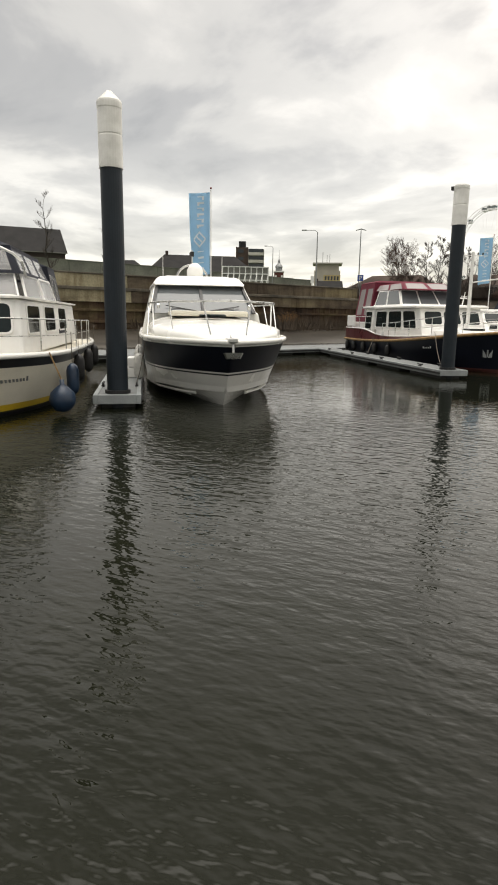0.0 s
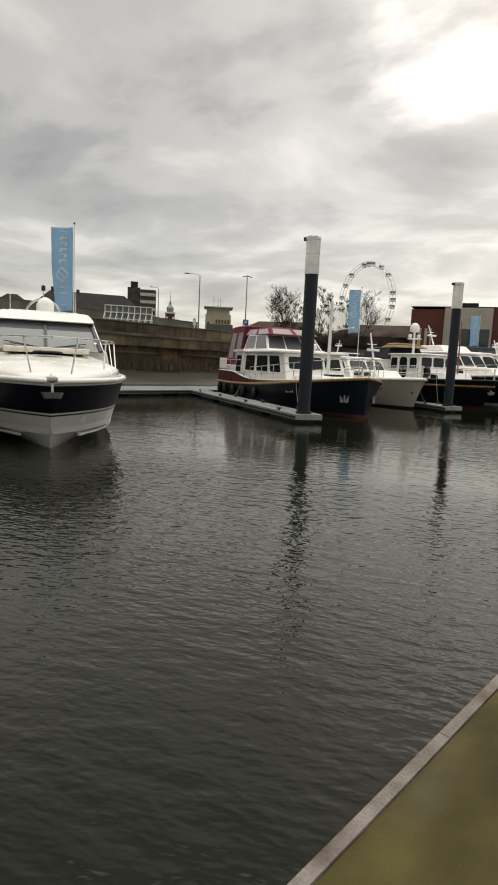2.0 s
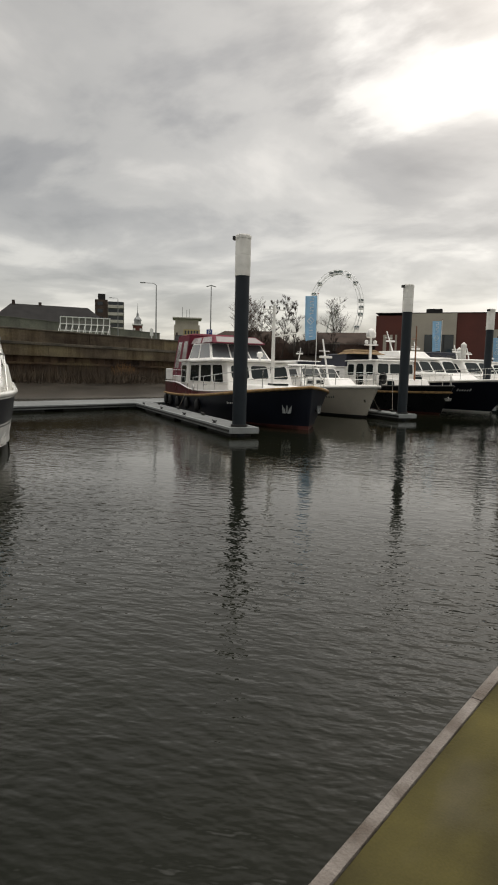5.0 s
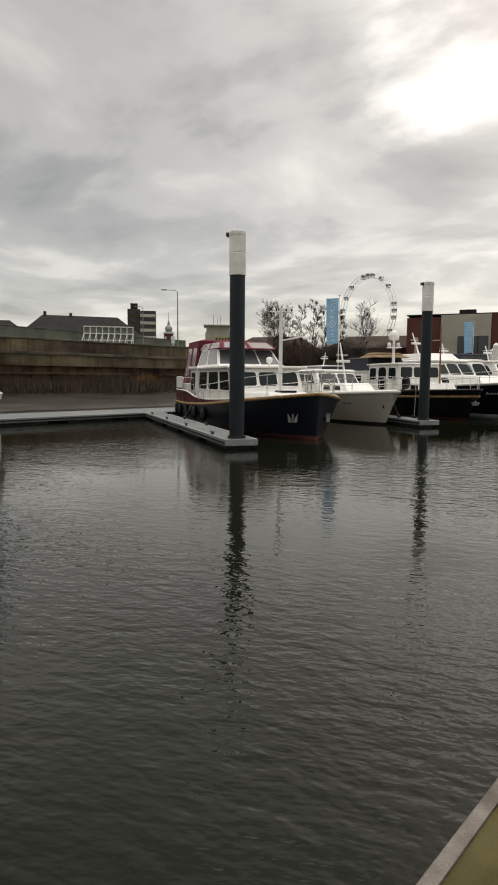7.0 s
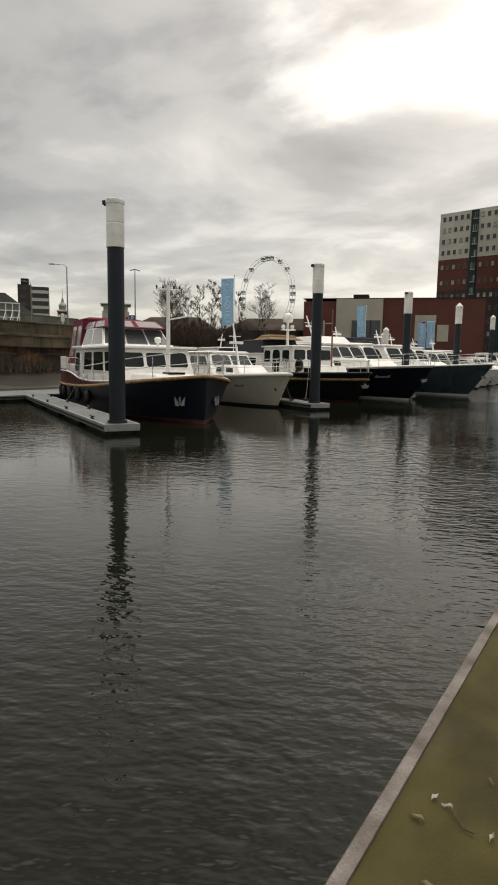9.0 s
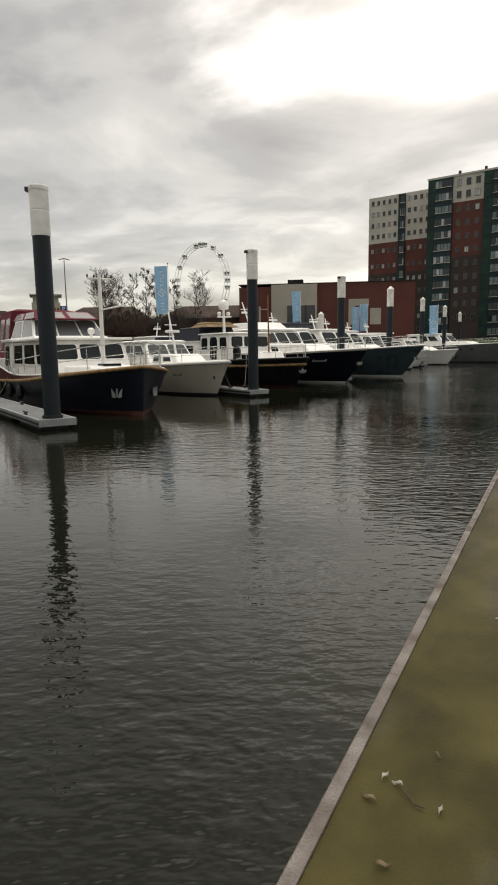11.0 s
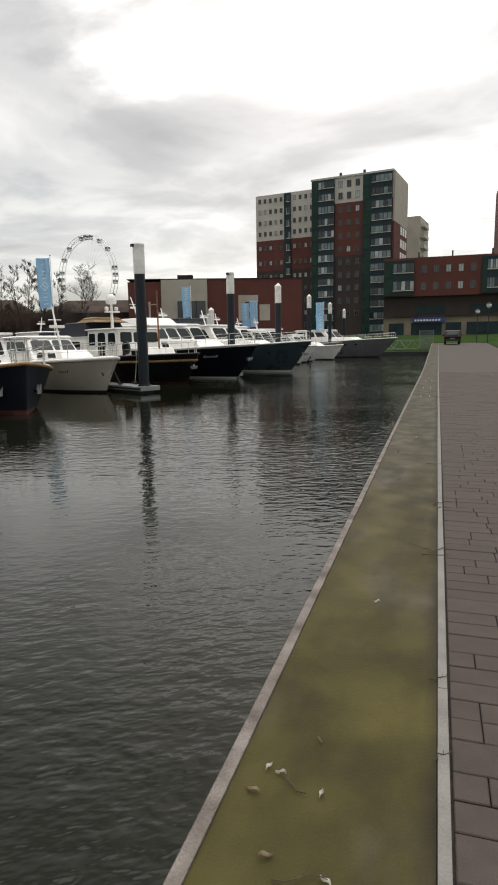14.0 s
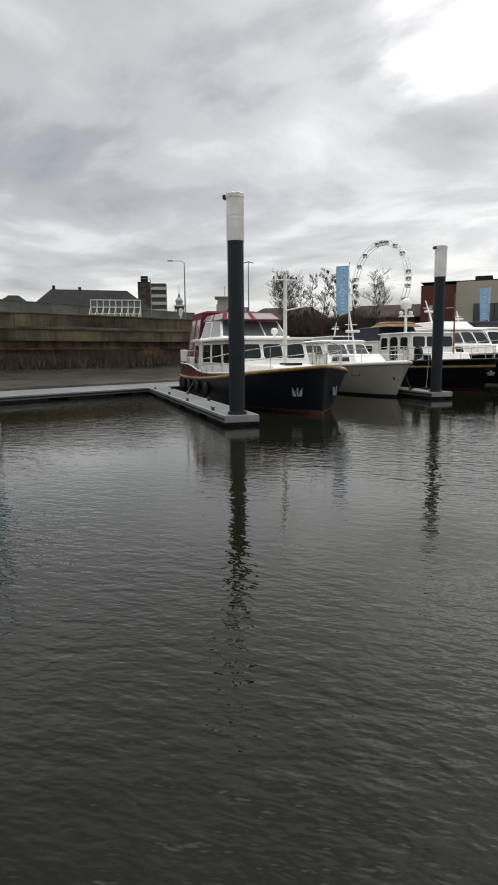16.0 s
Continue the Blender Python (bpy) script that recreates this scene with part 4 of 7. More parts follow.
def hull_parts(b, H, bands, deck_mat="deck", rub=None, rub_r=0.05, drop=0.04):
    """bands: (name, from, to, material) with heights as shares of the freeboard."""
    part("bottom", H.band(-1.0, 0.0, n=2), "antifoul", b, "underwater hull")
    for nm, h0, h1, m in bands:
        part(nm, H.band(h0, h1), m, b, smooth=True)
    part("deck", H.deck(drop), deck_mat, b)
    if rub:
        edge = H.edge()
        full = edge + mirrored(edge)[::-1]
        part("rubbing_strake", tube(full, rub_r, 8), rub, b, "", smooth=True)


def wiper(parent, a, c):
    part("wiper", tube([a, c], 0.012, 5), "rubber_black", parent)


def sports_cruiser(stem):
    b = boat(stem, "white sports cruiser with navy hull sides and a hardtop")
    H = Hull(10.8, 3.32, 1.36, 1.33, rake=1.30, wl=0.88, full=0.55, p0=2.8, p1=4.2, st=0.95, power=1.6)
    def chine(s):
        return 0.23 * min(1.0, max(0.04, (s - 0.30) / 0.55))

    def lower(s, k, sg):
        hc = chine(s)
        p = H.point(s, hc * k, sg)
        p.y *= 1 - 0.46 * (1 - k) * min(1.0, hc / 0.23)
        return p
    ss = [1 - (1 - i / 34) ** 1.5 for i in range(35)]
    part("v_bottom", loft([[lower(q, k / 3, 1) for q in ss] + [lower(q, k / 3, -1) for q in reversed(ss)] for k in range(4)], caps=False), "hull_white", b)
    part("white_bottom", loft([[H.point(q, chine(q) + (0.5 - chine(q)) * k / 3, 1) + Vector((0, 0.03 * (k == 0), 0)) for q in ss]
                               + [H.point(q, chine(q) + (0.5 - chine(q)) * k / 3, -1) - Vector((0, 0.03 * (k == 0), 0)) for q in reversed(ss)] for k in range(4)], caps=False), "hull_white", b)
    for sg in (-1, 1):
        part("spray_rail", tube([lower(0.80 + 0.02 * i, 0.45, sg) + Vector((0.01, 0.02 * sg, 0)) for i in range(6)], 0.03, 5), "hull_white", b)
    hull_parts(b, H, [("boot_stripe", 0.50, 0.525, "boot"), ("white_line", 0.525, 0.55, "hull_white"),
                      ("hull_side", 0.55, 0.935, "navy"), ("gunwale", 0.935, 1.0, "hull_white")], "hull_white", "hull_white", 0.05)
    # moulded foredeck rising to the windscreen
    rings = []
    for s, hgt, wd in ((0.0, 0.08, 0.80), (0.06, 0.18, 0.92), (0.18, 0.28, 0.95), (0.40, 0.37, 0.94), (0.65, 0.43, 0.89), (0.9, 0.50, 0.88), (1.0, 0.52, 0.88)):
        x = 1.0 - 5.4 * s
        ss = (x + 10.8) / (10.8 + 1.35)
        y = abs(H.point(min(0.985, ss), 1.0, 1).y) * wd
        z = H.sheer(min(1, ss)) - 0.02
        rings.append([(x, y * math.cos(a), z + hgt * max(0.0, math.sin(a)) ** 0.42) for a in [math.pi * k / 14 for k in range(15)]])
    part("foredeck", loft(rings, close=True), "hull_white", b, smooth=True)
    part("deck_hatch", lathe([(0.32, 0), (0.32, 0.03), (0.28, 0.05)], 20, (-2.0, 0, 1.80)), "glass", b, "round tinted deck hatch")
    part("sun_pad", box(-4.3, -2.6, -0.95, 0.95, 1.80, 1.93, 0.06), "cream", b, "cream sun pad on the foredeck")
    # windscreen, hardtop and cockpit sides
    c = Cabin(-8.6, -4.2, 3.0, 2.62, 1.88, 2.66, 0.1, 1.25, taper=0.95)
    part("cockpit", Cabin(-10.0, -4.35, 3.35, 3.05, 1.2, 1.92, 0.1, 0.05).body(0.05), "hull_white", b)
    part("screen_core", loft([[Vector((p.x - 0.03, p.y * 0.985, p.z)) for p in c.b], [Vector((p.x - 0.03, p.y * 0.985, p.z)) for p in c.t]]), "screen", b, "tinted windscreen glass")
    for u in (0.02, 0.5, 0.98):
        part("screen_pillar", slab([c.at("front", u - 0.015, 0), c.at("front", u + 0.015, 0), c.at("front", u + 0.015, 1), c.at("front", u - 0.015, 1)], 0.04, (0.5, 0, 0.6)), "boot", b)
    for sd in ("starboard", "port"):
        for u in (0.03, 0.45, 0.97):
            part("side_pillar", slab([c.at(sd, u - 0.02, 0), c.at(sd, u + 0.02, 0), c.at(sd, u + 0.02, 1), c.at(sd, u - 0.02, 1)], 0.03, (0, -1 if sd == "starboard" else 1, 0)), "hull_white", b)
    for k in (-1, 1):
        p = c.at("front", 0.5 + 0.06 * k, 0.05, 0.03)
        wiper(b, p, c.at("front", 0.5 + 0.36 * k, 0.22, 0.03))
        wiper(b, p, c.at("front", 0.5 + 0.30 * k, 0.14, 0.03))
    top = Cabin(-9.3, -5.15, 2.86, 2.5, 2.64, 2.92, 0.12, 0.55, taper=0.93)
    part("hardtop", top.body(0.11), "hull_white", b, smooth=False)
    part("hardtop_crown", Cabin(-9.0, -5.9, 2.3, 1.9, 2.90, 2.98, 0.3, 0.5, taper=0.93).body(0.03), "hull_white", b)
    radome(b, (-7.6, 0.05, 2.97), 0.26)
    arch = [Vector((-8.1, 0.52 * math.cos(a), 2.92 + 0.52 * math.sin(a))) for a in [math.pi * k / 12 for k in range(13)]]
    part("radar_arch", tube(arch, 0.035, 8), "steel", b)
    part("signal_mast", tube([(-8.1, 0, 3.42), (-8.1, 0, 3.90)], 0.02, 6), "steel", b)
    part("navigation_light", box(-8.15, -8.05, -0.06, 0.06, 3.70, 3.85, 0.01), "rubber_black", b)
    for y, z in ((-0.95, 3.7), (0.95, 3.7)):
        part("aerial", tube([(-7.9, y, 2.75), (-7.9, y, z)], 0.014, 5, 0.006), "white", b)
    # pulpit rail
    e = H.edge(1.0, 0.42, 0.995, 22, inset=0.16, lift=0.03)
    full = e + mirrored(e)[::-1][1:]
    top = [Vector((p.x - 0.12, p.y * 0.96, p.z + 0.72)) for p in e]
    rail = [e[0]] + top
    part("top_rail", tube(rail + mirrored(rail)[::-1], 0.019, 7), "steel", b)
    for i in (3, 7, 11, 15, 19):
        for sg in (1, -1):
            p, q = e[i], top[max(0, i - 1)]
            part("stanchion", tube([(p.x, p.y * sg, p.z - 0.03), (q.x, q.y * sg, q.z)], 0.015, 6), "steel", b)
    anchor(b, (1.40, 0, 1.29), 0.66)
    part("anchor_roller", box(0.9, 1.42, -0.09, 0.09, 1.33, 1.41, 0.02), "steel", b)
    for sg in (-1, 1):
        part("cleat", box(-0.35, -0.05, 0.55 * sg - 0.03, 0.55 * sg + 0.03, 1.50, 1.57, 0.015), "steel", b)
        part("horn", tube([(-4.1, 1.2 * sg, 2.0), (-4.0, 1.2 * sg, 2.1)], 0.03, 6), "steel", b)
    for k in range(3):
        p = H.point(0.30 + 0.2 * k, 0.8, -1)
        fender(b, (p.x, p.y - 0.11, 0.30), 0.62, 0.125, "rubber_white")
    for sg in (-1, 1):
        part("spray_rail", tube([H.point(s, 0.16, sg) for s in (0.72, 0.8, 0.88, 0.94)], 0.03, 5), "hull_white", b)
    return b


def trawler(stem):
    b = boat(stem, "navy and maroon motor yacht with white cabins and maroon canopy")
    H = Hull(12.0, 4.2, 0.80, 1.42, nose=0.28, rake=0.16, wl=0.84, full=0.52, p0=2.6, p1=4.0, st=0.84, power=2.8)
    part("bottom", H.band(-1.0, 0.05, n=2), "antifoul", b, "red underwater paint")
    part("waterline", H.band(0.05, 0.09, n=1), "antifoul", b)
    part("hull_side", H.band(0.09, 1.0), "navy", b, smooth=True)
    part("deck", H.deck(0.02), "deck", b)
    e = H.edge(1.0, 0, 1.0, 30)
    sw = [Vector((p.x, p.y + 0.02, p.z)) for p in e]
    part("rubbing_strake", tube(sw + mirrored(sw)[::-1], 0.055, 8), "rope", b, "tan rubbing strake", smooth=True)
    # maroon bulwark, high aft and running out into the foredeck's white one
    for sg in (-1, 1):
        for nm, s0, s1, mt in (("bulwark", 0.0, 0.80, "maroon"), ("fore_bulwark", 0.80, 0.93, "white")):
            low, high = [], []
            for k in range(25):
                q = s0 + (s1 - s0) * k / 24
                p = H.point(q, 1.0, sg)
                up = 0.20 + 0.34 / (1 + math.exp((q - 0.36) * 26)) - 0.14 * max(0.0, q - 0.45) / 0.35 if mt == "maroon" else 0.06 * (1 - (q - 0.80) / 0.20)
                low.append(p + Vector((0, 0, 0.03)))
                high.append(p + Vector((0, -0.03 * sg, 0.03 + max(0.03, up))))
            w = Vector((0, -0.05 * sg, 0))
            bm = bmesh.new()
            add_loft(bm, [low, high, [p + w for p in high], [p + w for p in low]], close=False)
            part(nm, bm, mt, b)
            part("caprail", tube(high, 0.028, 6), "white", b)
    part("stern_bulwark", box(-12.16, -12.08, -1.74, 1.74, 0.82, 1.34, 0.02), "maroon", b)
    z0 = 0.95
    fore = Cabin(-3.7, -1.5, 2.3, 2.0, z0, 1.42, 0.0, 0.45, taper=0.72)
    part("fore_cabin", fore.body(), "white", b)
    part("deck_hatch", box(-2.5, -1.95, -0.3, 0.3, 1.42, 1.49, 0.02), "glass", b)
    sal = Cabin(-8.6, -3.6, 3.15, 2.95, z0, 2.28, 0.0, 0.60, taper=0.90)
    part("saloon", sal.body(), "white", b)
    for sd in ("starboard", "port"):
        for u0, u1, ln in ((0.04, 0.29, 0), (0.34, 0.62, 0), (0.67, 0.91, -0.05)):
            sal.window(b, sd, u0, u1, 0.38, 0.90, ln, rnd=0.12)
    for u0, u1 in ((0.06, 0.33), (0.37, 0.63), (0.67, 0.94)):
        sal.window(b, "front", u0, u1, 0.50, 0.88)
    part("saloon_roof", box(-8.9, -4.0, -1.60, 1.60, 2.28, 2.37, 0.03), "white", b)
    aft = Cabin(-9.75, -8.6, 3.30, 3.12, z0, 2.30, 0.0, 0.0)
    part("aft_cabin", aft.body(), "white", b)
    for sd in ("starboard", "port"):
        aft.window(b, sd, 0.14, 0.84, 0.30, 0.88, rnd=0.14)
    part("aft_deck", box(-9.85, -8.4, -1.70, 1.70, 2.30, 2.40, 0.03), "white", b)
    part("cockpit_side", Cabin(-11.55, -9.75, 3.36, 3.28, z0 - 0.1, 1.66, 0.08, 0.0).body(0.04), "white", b)
    # wheelhouse screen and canopy over the aft deck
    scr = Cabin(-8.8, -6.0, 3.0, 2.55, 2.38, 3.08, 0.0, 0.75, taper=0.9)
    for u0, u1 in ((0.02, 0.32), (0.345, 0.655), (0.68, 0.98)):
        scr.window(b, "front", u0, u1, 0.06, 0.96, rim=0.05, rnd=0.08, glass="screen")
    for sd in ("starboard", "port"):
        scr.window(b, sd, 0.02, 0.45, 0.06, 0.96, rim=0.05, rnd=0.08, glass="screen")
        scr.window(b, sd, 0.50, 0.97, 0.06, 0.96, rim=0.05, rnd=0.08, glass="screen")
    part("coaming", Cabin(-8.9, -5.75, 3.1, 3.0, 2.36, 2.46, 0, 0.1, taper=0.9).body(0.02), "white", b)
    top = Cabin(-9.3, -6.1, 2.66, 2.2, 3.08, 3.42, 0.0, 0.75, taper=0.92)
    part("canopy_top", top.body(0.08), "canvas_red", b, "maroon canvas canopy roof")
    for sd in ("starboard", "port", "front"):
        for u0, u1 in ((0.06, 0.46), (0.54, 0.94)):
            q = [top.at(sd, u0, 0.12, 0.004), top.at(sd, u1, 0.12, 0.004), top.at(sd, u1, 0.85, 0.004), top.at(sd, u0, 0.85, 0.004)]
            part("canopy_window", slab(q, 0.01, top.at(sd, .5, .5, 1) - top.at(sd, .5, .5)), "milky", b, "milky canopy window")
    canopy(b, -11.45, -9.30, 3.14, 1.66, 3.50, "canvas_red", 2, 0.0, 0.22, "milky", 0.085)
    # stern rail boards
    for sg in (-1, 1):
        part("rail_board", box(-11.75, -10.6, 1.80 * sg - 0.03, 1.80 * sg + 0.03, 1.45, 1.98, 0.03), "white", b, "white slatted stern board")
    part("stern_board", box(-11.95, -11.88, -1.70, 1.70, 1.42, 1.95, 0.03), "white", b)
    # mast
    part("mast", tube([(-2.75, 0, 1.35), (-2.75, 0, 4.35)], 0.075, 10, 0.055), "white", b)
    part("boom", tube([(-2.75, 0, 3.22), (-1.05, 0.1, 3.26)], 0.025, 6), "white", b)
    part("crosstree", tube([(-2.75, -0.42, 4.22), (-2.75, 0.42, 4.22)], 0.022, 6), "white", b)
    for y in (-0.40, -0.18, 0.20, 0.40):
        part("mast_light", lathe([(0.022, 0), (0.03, 0.03), (0.024, 0.09), (0.008, 0.10)], 10, (-2.75, y, 4.24)), "rubber_black", b)
    part("search_light", lathe([(0.05, 0), (0.05, 0.12), (0.12, 0.16), (0.13, 0.30), (0.06, 0.36)], 14, (-5.2, 0.5, 2.38)), "white", b)
    e = H.edge(1.0, 0.45, 0.985, 20, inset=0.12, lift=0.05)
    railing(b, e, 0.70)
    railing(b, mirrored(e), 0.70)
    railing(b, [Vector((-11.6 + 0.4 * i, 1.78, 1.30)) for i in range(9)], 0.62)
    railing(b, [Vector((-11.6 + 0.4 * i, -1.78, 1.30)) for i in range(9)], 0.62)
    for sg in (-1, 1):
        p = H.point(0.955, 0.50, sg)
        part("anchor_pocket", lathe([(0.10, -0.03), (0.12, 0.012), (0.07, 0.018)], 18, (0, 0, 0)), "rubber_black", b).matrix_local = pose(p.x, p.y, p.z, -78 * sg, 0, 40 * -sg)
        out = Vector((0.05, 0.05 * sg, 0))
        fl = part("anchor", tube([p + out + Vector((0, 0, 0.12)), p + out + Vector((0, 0, -0.12))], 0.026, 6), "pontoon_edge", b, "galvanised bow anchor")
        side = Vector((1, -sg, 0)).normalized()
        for k in (-1, 1):
            q = [p + out + side * (0.03 * k) + Vector((0, 0, -0.15)), p + out + side * (0.15 * k) + Vector((0, 0, -0.13)),
                 p + out + side * (0.17 * k) + Vector((0, 0, 0.13)), p + out + side * (0.07 * k) + Vector((0, 0, -0.02))]
            part("fluke", slab(q, 0.025, (0.7, 0.7 * sg, 0)), "pontoon_edge", fl)
        for k in range(5):
            q = H.point(0.05 + 0.12 * k, 0.6, sg)
            fender(b, (q.x, q.y + 0.10 * sg, 0.25), 0.50, 0.12, "rubber_black")
        name_bars(b, H, 0.76, 0.80, 0.66, 0.73, sg, "sign_white", 5)
        part("hawse", lathe([(0.10, -0.02), (0.13, 0.02), (0.07, 0.03)], 14), "sign_white", b).matrix_local = pose(-6.0, 2.13 * sg, 1.20, -90 * sg, 0, 0)
    return b


def cruiser(stem, label, H, hull, cabins, rub="hull_white", deck_mat="deck", mast=None, flag_bars=None, extras=(), rail=(0.40, 0.99), turn=BERTH, rub_r=0.05, dome=None, canopies=()):
    b = boat(stem, label, turn)
    hull_parts(b, H, hull, deck_mat, rub, rub_r)
    for nm, spec, wins, roof in cabins:
        c = Cabin(*spec)
        part(nm, c.body(), "white", b)
        for w in wins:
            c.window(b, *w)
        if roof:
            o, th = roof
            part(nm + "_roof", loft([[Vector((p.x + (o if p.x > (c.t[0].x + c.t[1].x) / 2 else -o), p.y + (o if p.y > 0 else -o), p.z + d)) for p in c.t] for d in (0, th * 0.6)]
                                    + [[Vector((p.x, p.y * 0.9, p.z + th)) for p in c.t]]), "white", b)
    for args in canopies:
        canopy(b, *args)
    if mast:
        x, z0, z1, lean = mast
        part("mast", tube([(x, 0, z0), (x - lean, 0, z1)], 0.06, 8, 0.035), "white", b)
        part("crosstree", tube([(x - lean * 0.7, -0.30, z0 + 0.7 * (z1 - z0)), (x - lean * 0.7, 0.30, z0 + 0.7 * (z1 - z0))], 0.02, 6), "white", b)
        part("radar_bar", box(x - lean * 0.5 - 0.06, x - lean * 0.5 + 0.10, -0.34, 0.34, z0 + 0.52 * (z1 - z0), z0 + 0.52 * (z1 - z0) + 0.12, 0.03), "white", b)
    if dome:
        x, z0, z1, r = dome
        part("radar_mast", tube([(x, 0, z0), (x, 0, z1)], 0.09, 10, 0.07), "white", b)
        part("platform", box(x - 0.2, x + 0.3, -0.35, 0.35, z1 - 0.45, z1 - 0.38, 0.02), "white", b)
        for y in (-0.3, 0.3):
            part("search_light", lathe([(0.05, 0), (0.11, 0.08), (0.11, 0.2), (0.05, 0.25)], 12, (x, y, z1 - 0.38)), "white", b)
        radome(b, (x, 0, z1), r)
    if rail:
        e = H.edge(1.0, rail[0], rail[1], 18, inset=0.10)
        railing(b, e, 0.62)
        railing(b, mirrored(e), 0.62)
    if flag_bars:
        for sg in (-1, 1):
            name_bars(b, H, *flag_bars[:4], sg, *flag_bars[4:])
    anchor(b, (H.rake * 0.62, 0, H.bow * 0.72), 0.9)
    for sg in (-1, 1):
        for k in range(3):
            q = H.point(0.22 + 0.2 * k, 0.7, sg)
            fender(b, (q.x, q.y + 0.12 * sg, 0.35), 0.6, 0.12, "rubber_black")
    for fn in extras:
        fn(b, H)
    return b


def sides(*wins):
    return [(sd, *w) for sd in ("starboard", "port") for w in wins]


def white_coupe(stem):
    H = Hull(9.2, 3.3, 1.10, 1.40, nose=0.28, rake=0.62, wl=0.78, full=0.45, p0=2.4, p1=3.8, st=0.92, power=1.8)

    def arch(b, H):
        part("flag_staff", tube([(-9.0, 0, 1.2), (-9.2, 0, 2.3)], 0.02, 6), "varnish", b)
        for sg in (-1, 1):
            part("cockpit_frame", tube([(-8.6, 1.3 * sg, 1.3), (-8.6, 1.3 * sg, 2.2), (-6.6, 1.3 * sg, 2.3)], 0.022, 6), "steel", b)
    return cruiser(stem, "white-hulled motor cruiser with low coupe cabin", H,
                   [("boot_stripe", 0.0, 0.07, "boot"), ("hull_side", 0.07, 0.97, "stone"), ("gunwale", 0.97, 1.0, "hull_white")],
                   [("fore_cabin", (-4.2, -1.6, 2.2, 1.8, 1.25, 1.72, 0.0, 0.6, 0, 0.7), sides((0.2, 0.45, 0.3, 0.75), (0.55, 0.8, 0.3, 0.75)), None),
                    ("wheelhouse", (-7.6, -3.6, 2.7, 2.3, 1.25, 2.25, 0.1, 0.9, 0, 0.9),
                     sides((0.05, 0.30, 0.45, 0.88), (0.36, 0.60, 0.45, 0.88), (0.66, 0.92, 0.45, 0.86, -0.12)) + [("front", 0.05, 0.48, 0.40, 0.90), ("front", 0.52, 0.95, 0.40, 0.90)], (0.06, 0.12))],
                   rub_r=0.085, mast=(-3.3, 1.65, 3.65, 0.70), flag_bars=(0.80, 0.85, 0.62, 0.70, "teal", 5), extras=(arch,))


def black_barge(stem):
    H = Hull(11.5, 4.0, 1.25, 1.45, rake=0.9, wl=0.86, full=0.55, p0=2.0, p1=3.0, st=0.85, power=2.4)

    def more(b, H):
        sw = [Vector((p.x, p.y + 0.03, p.z)) for p in H.edge(0.78, 0, 1.0, 30)]
        part("rope_strake", tube(sw + mirrored(sw)[::-1], 0.065, 8), "rope", b, "thick tan rope fender", smooth=True)
        part("wooden_mast", tube([(-2.2, 0, 1.5), (-2.25, 0, 4.6)], 0.05, 8, 0.03), "varnish", b, "varnished wooden mast")
        part("derrick", tube([(-2.2, 0, 3.9), (-3.2, 0.2, 3.95)], 0.03, 6), "varnish", b)
        part("life_ring", lathe([(0.26, -0.04), (0.34, -0.04), (0.34, 0.04), (0.26, 0.04), (0.26, -0.04)], 20), "boot", b).matrix_local = pose(-3.3, -1.27, 1.75, 90, 0, 0)
    return cruiser(stem, "black-hulled steel cruiser with cream wheelhouse and tan canopy", H,
                   [("waterline", 0.0, 0.06, "antifoul"), ("hull_side", 0.06, 1.0, "black")],
                   [("fore_cabin", (-4.8, -1.9, 2.4, 2.2, 1.2, 1.75, 0, 0.3, 0, 0.8), sides((0.2, 0.42, 0.3, 0.75), (0.58, 0.8, 0.3, 0.75)), None),
                    ("wheelhouse", (-7.0, -3.9, 2.8, 2.7, 1.2, 2.72, 0, 0.12, 0, 0.96), sides((0.06, 0.28, 0.45, 0.88), (0.36, 0.62, 0.10, 0.90), (0.70, 0.93, 0.45, 0.88)) + [("front", 0.05, 0.32, 0.55, 0.90), ("front", 0.36, 0.64, 0.55, 0.90), ("front", 0.68, 0.95, 0.55, 0.90)], (0.10, 0.08)),
                    ("aft_cabin", (-11.0, -7.0, 3.1, 2.9, 1.2, 2.35, 0.1, 0, 0, 1.0), sides((0.12, 0.40, 0.35, 0.80), (0.55, 0.85, 0.35, 0.80)), (0.05, 0.06))],
                   rub="rubber_black", dome=(-6.6, 2.8, 4.15, 0.30), extras=(more,),
                   # navy canvas in the window panes stands in for the dark interior
                   canopies=((-10.6, -7.2, 2.7, 2.42, 3.10, "canvas_navy", 3, 0.30, 0.3, "canvas_navy"), (-8.7, -6.6, 2.2, 3.18, 3.34, "canvas_tan", 2, 0.5, 0.4, "canvas_tan")))


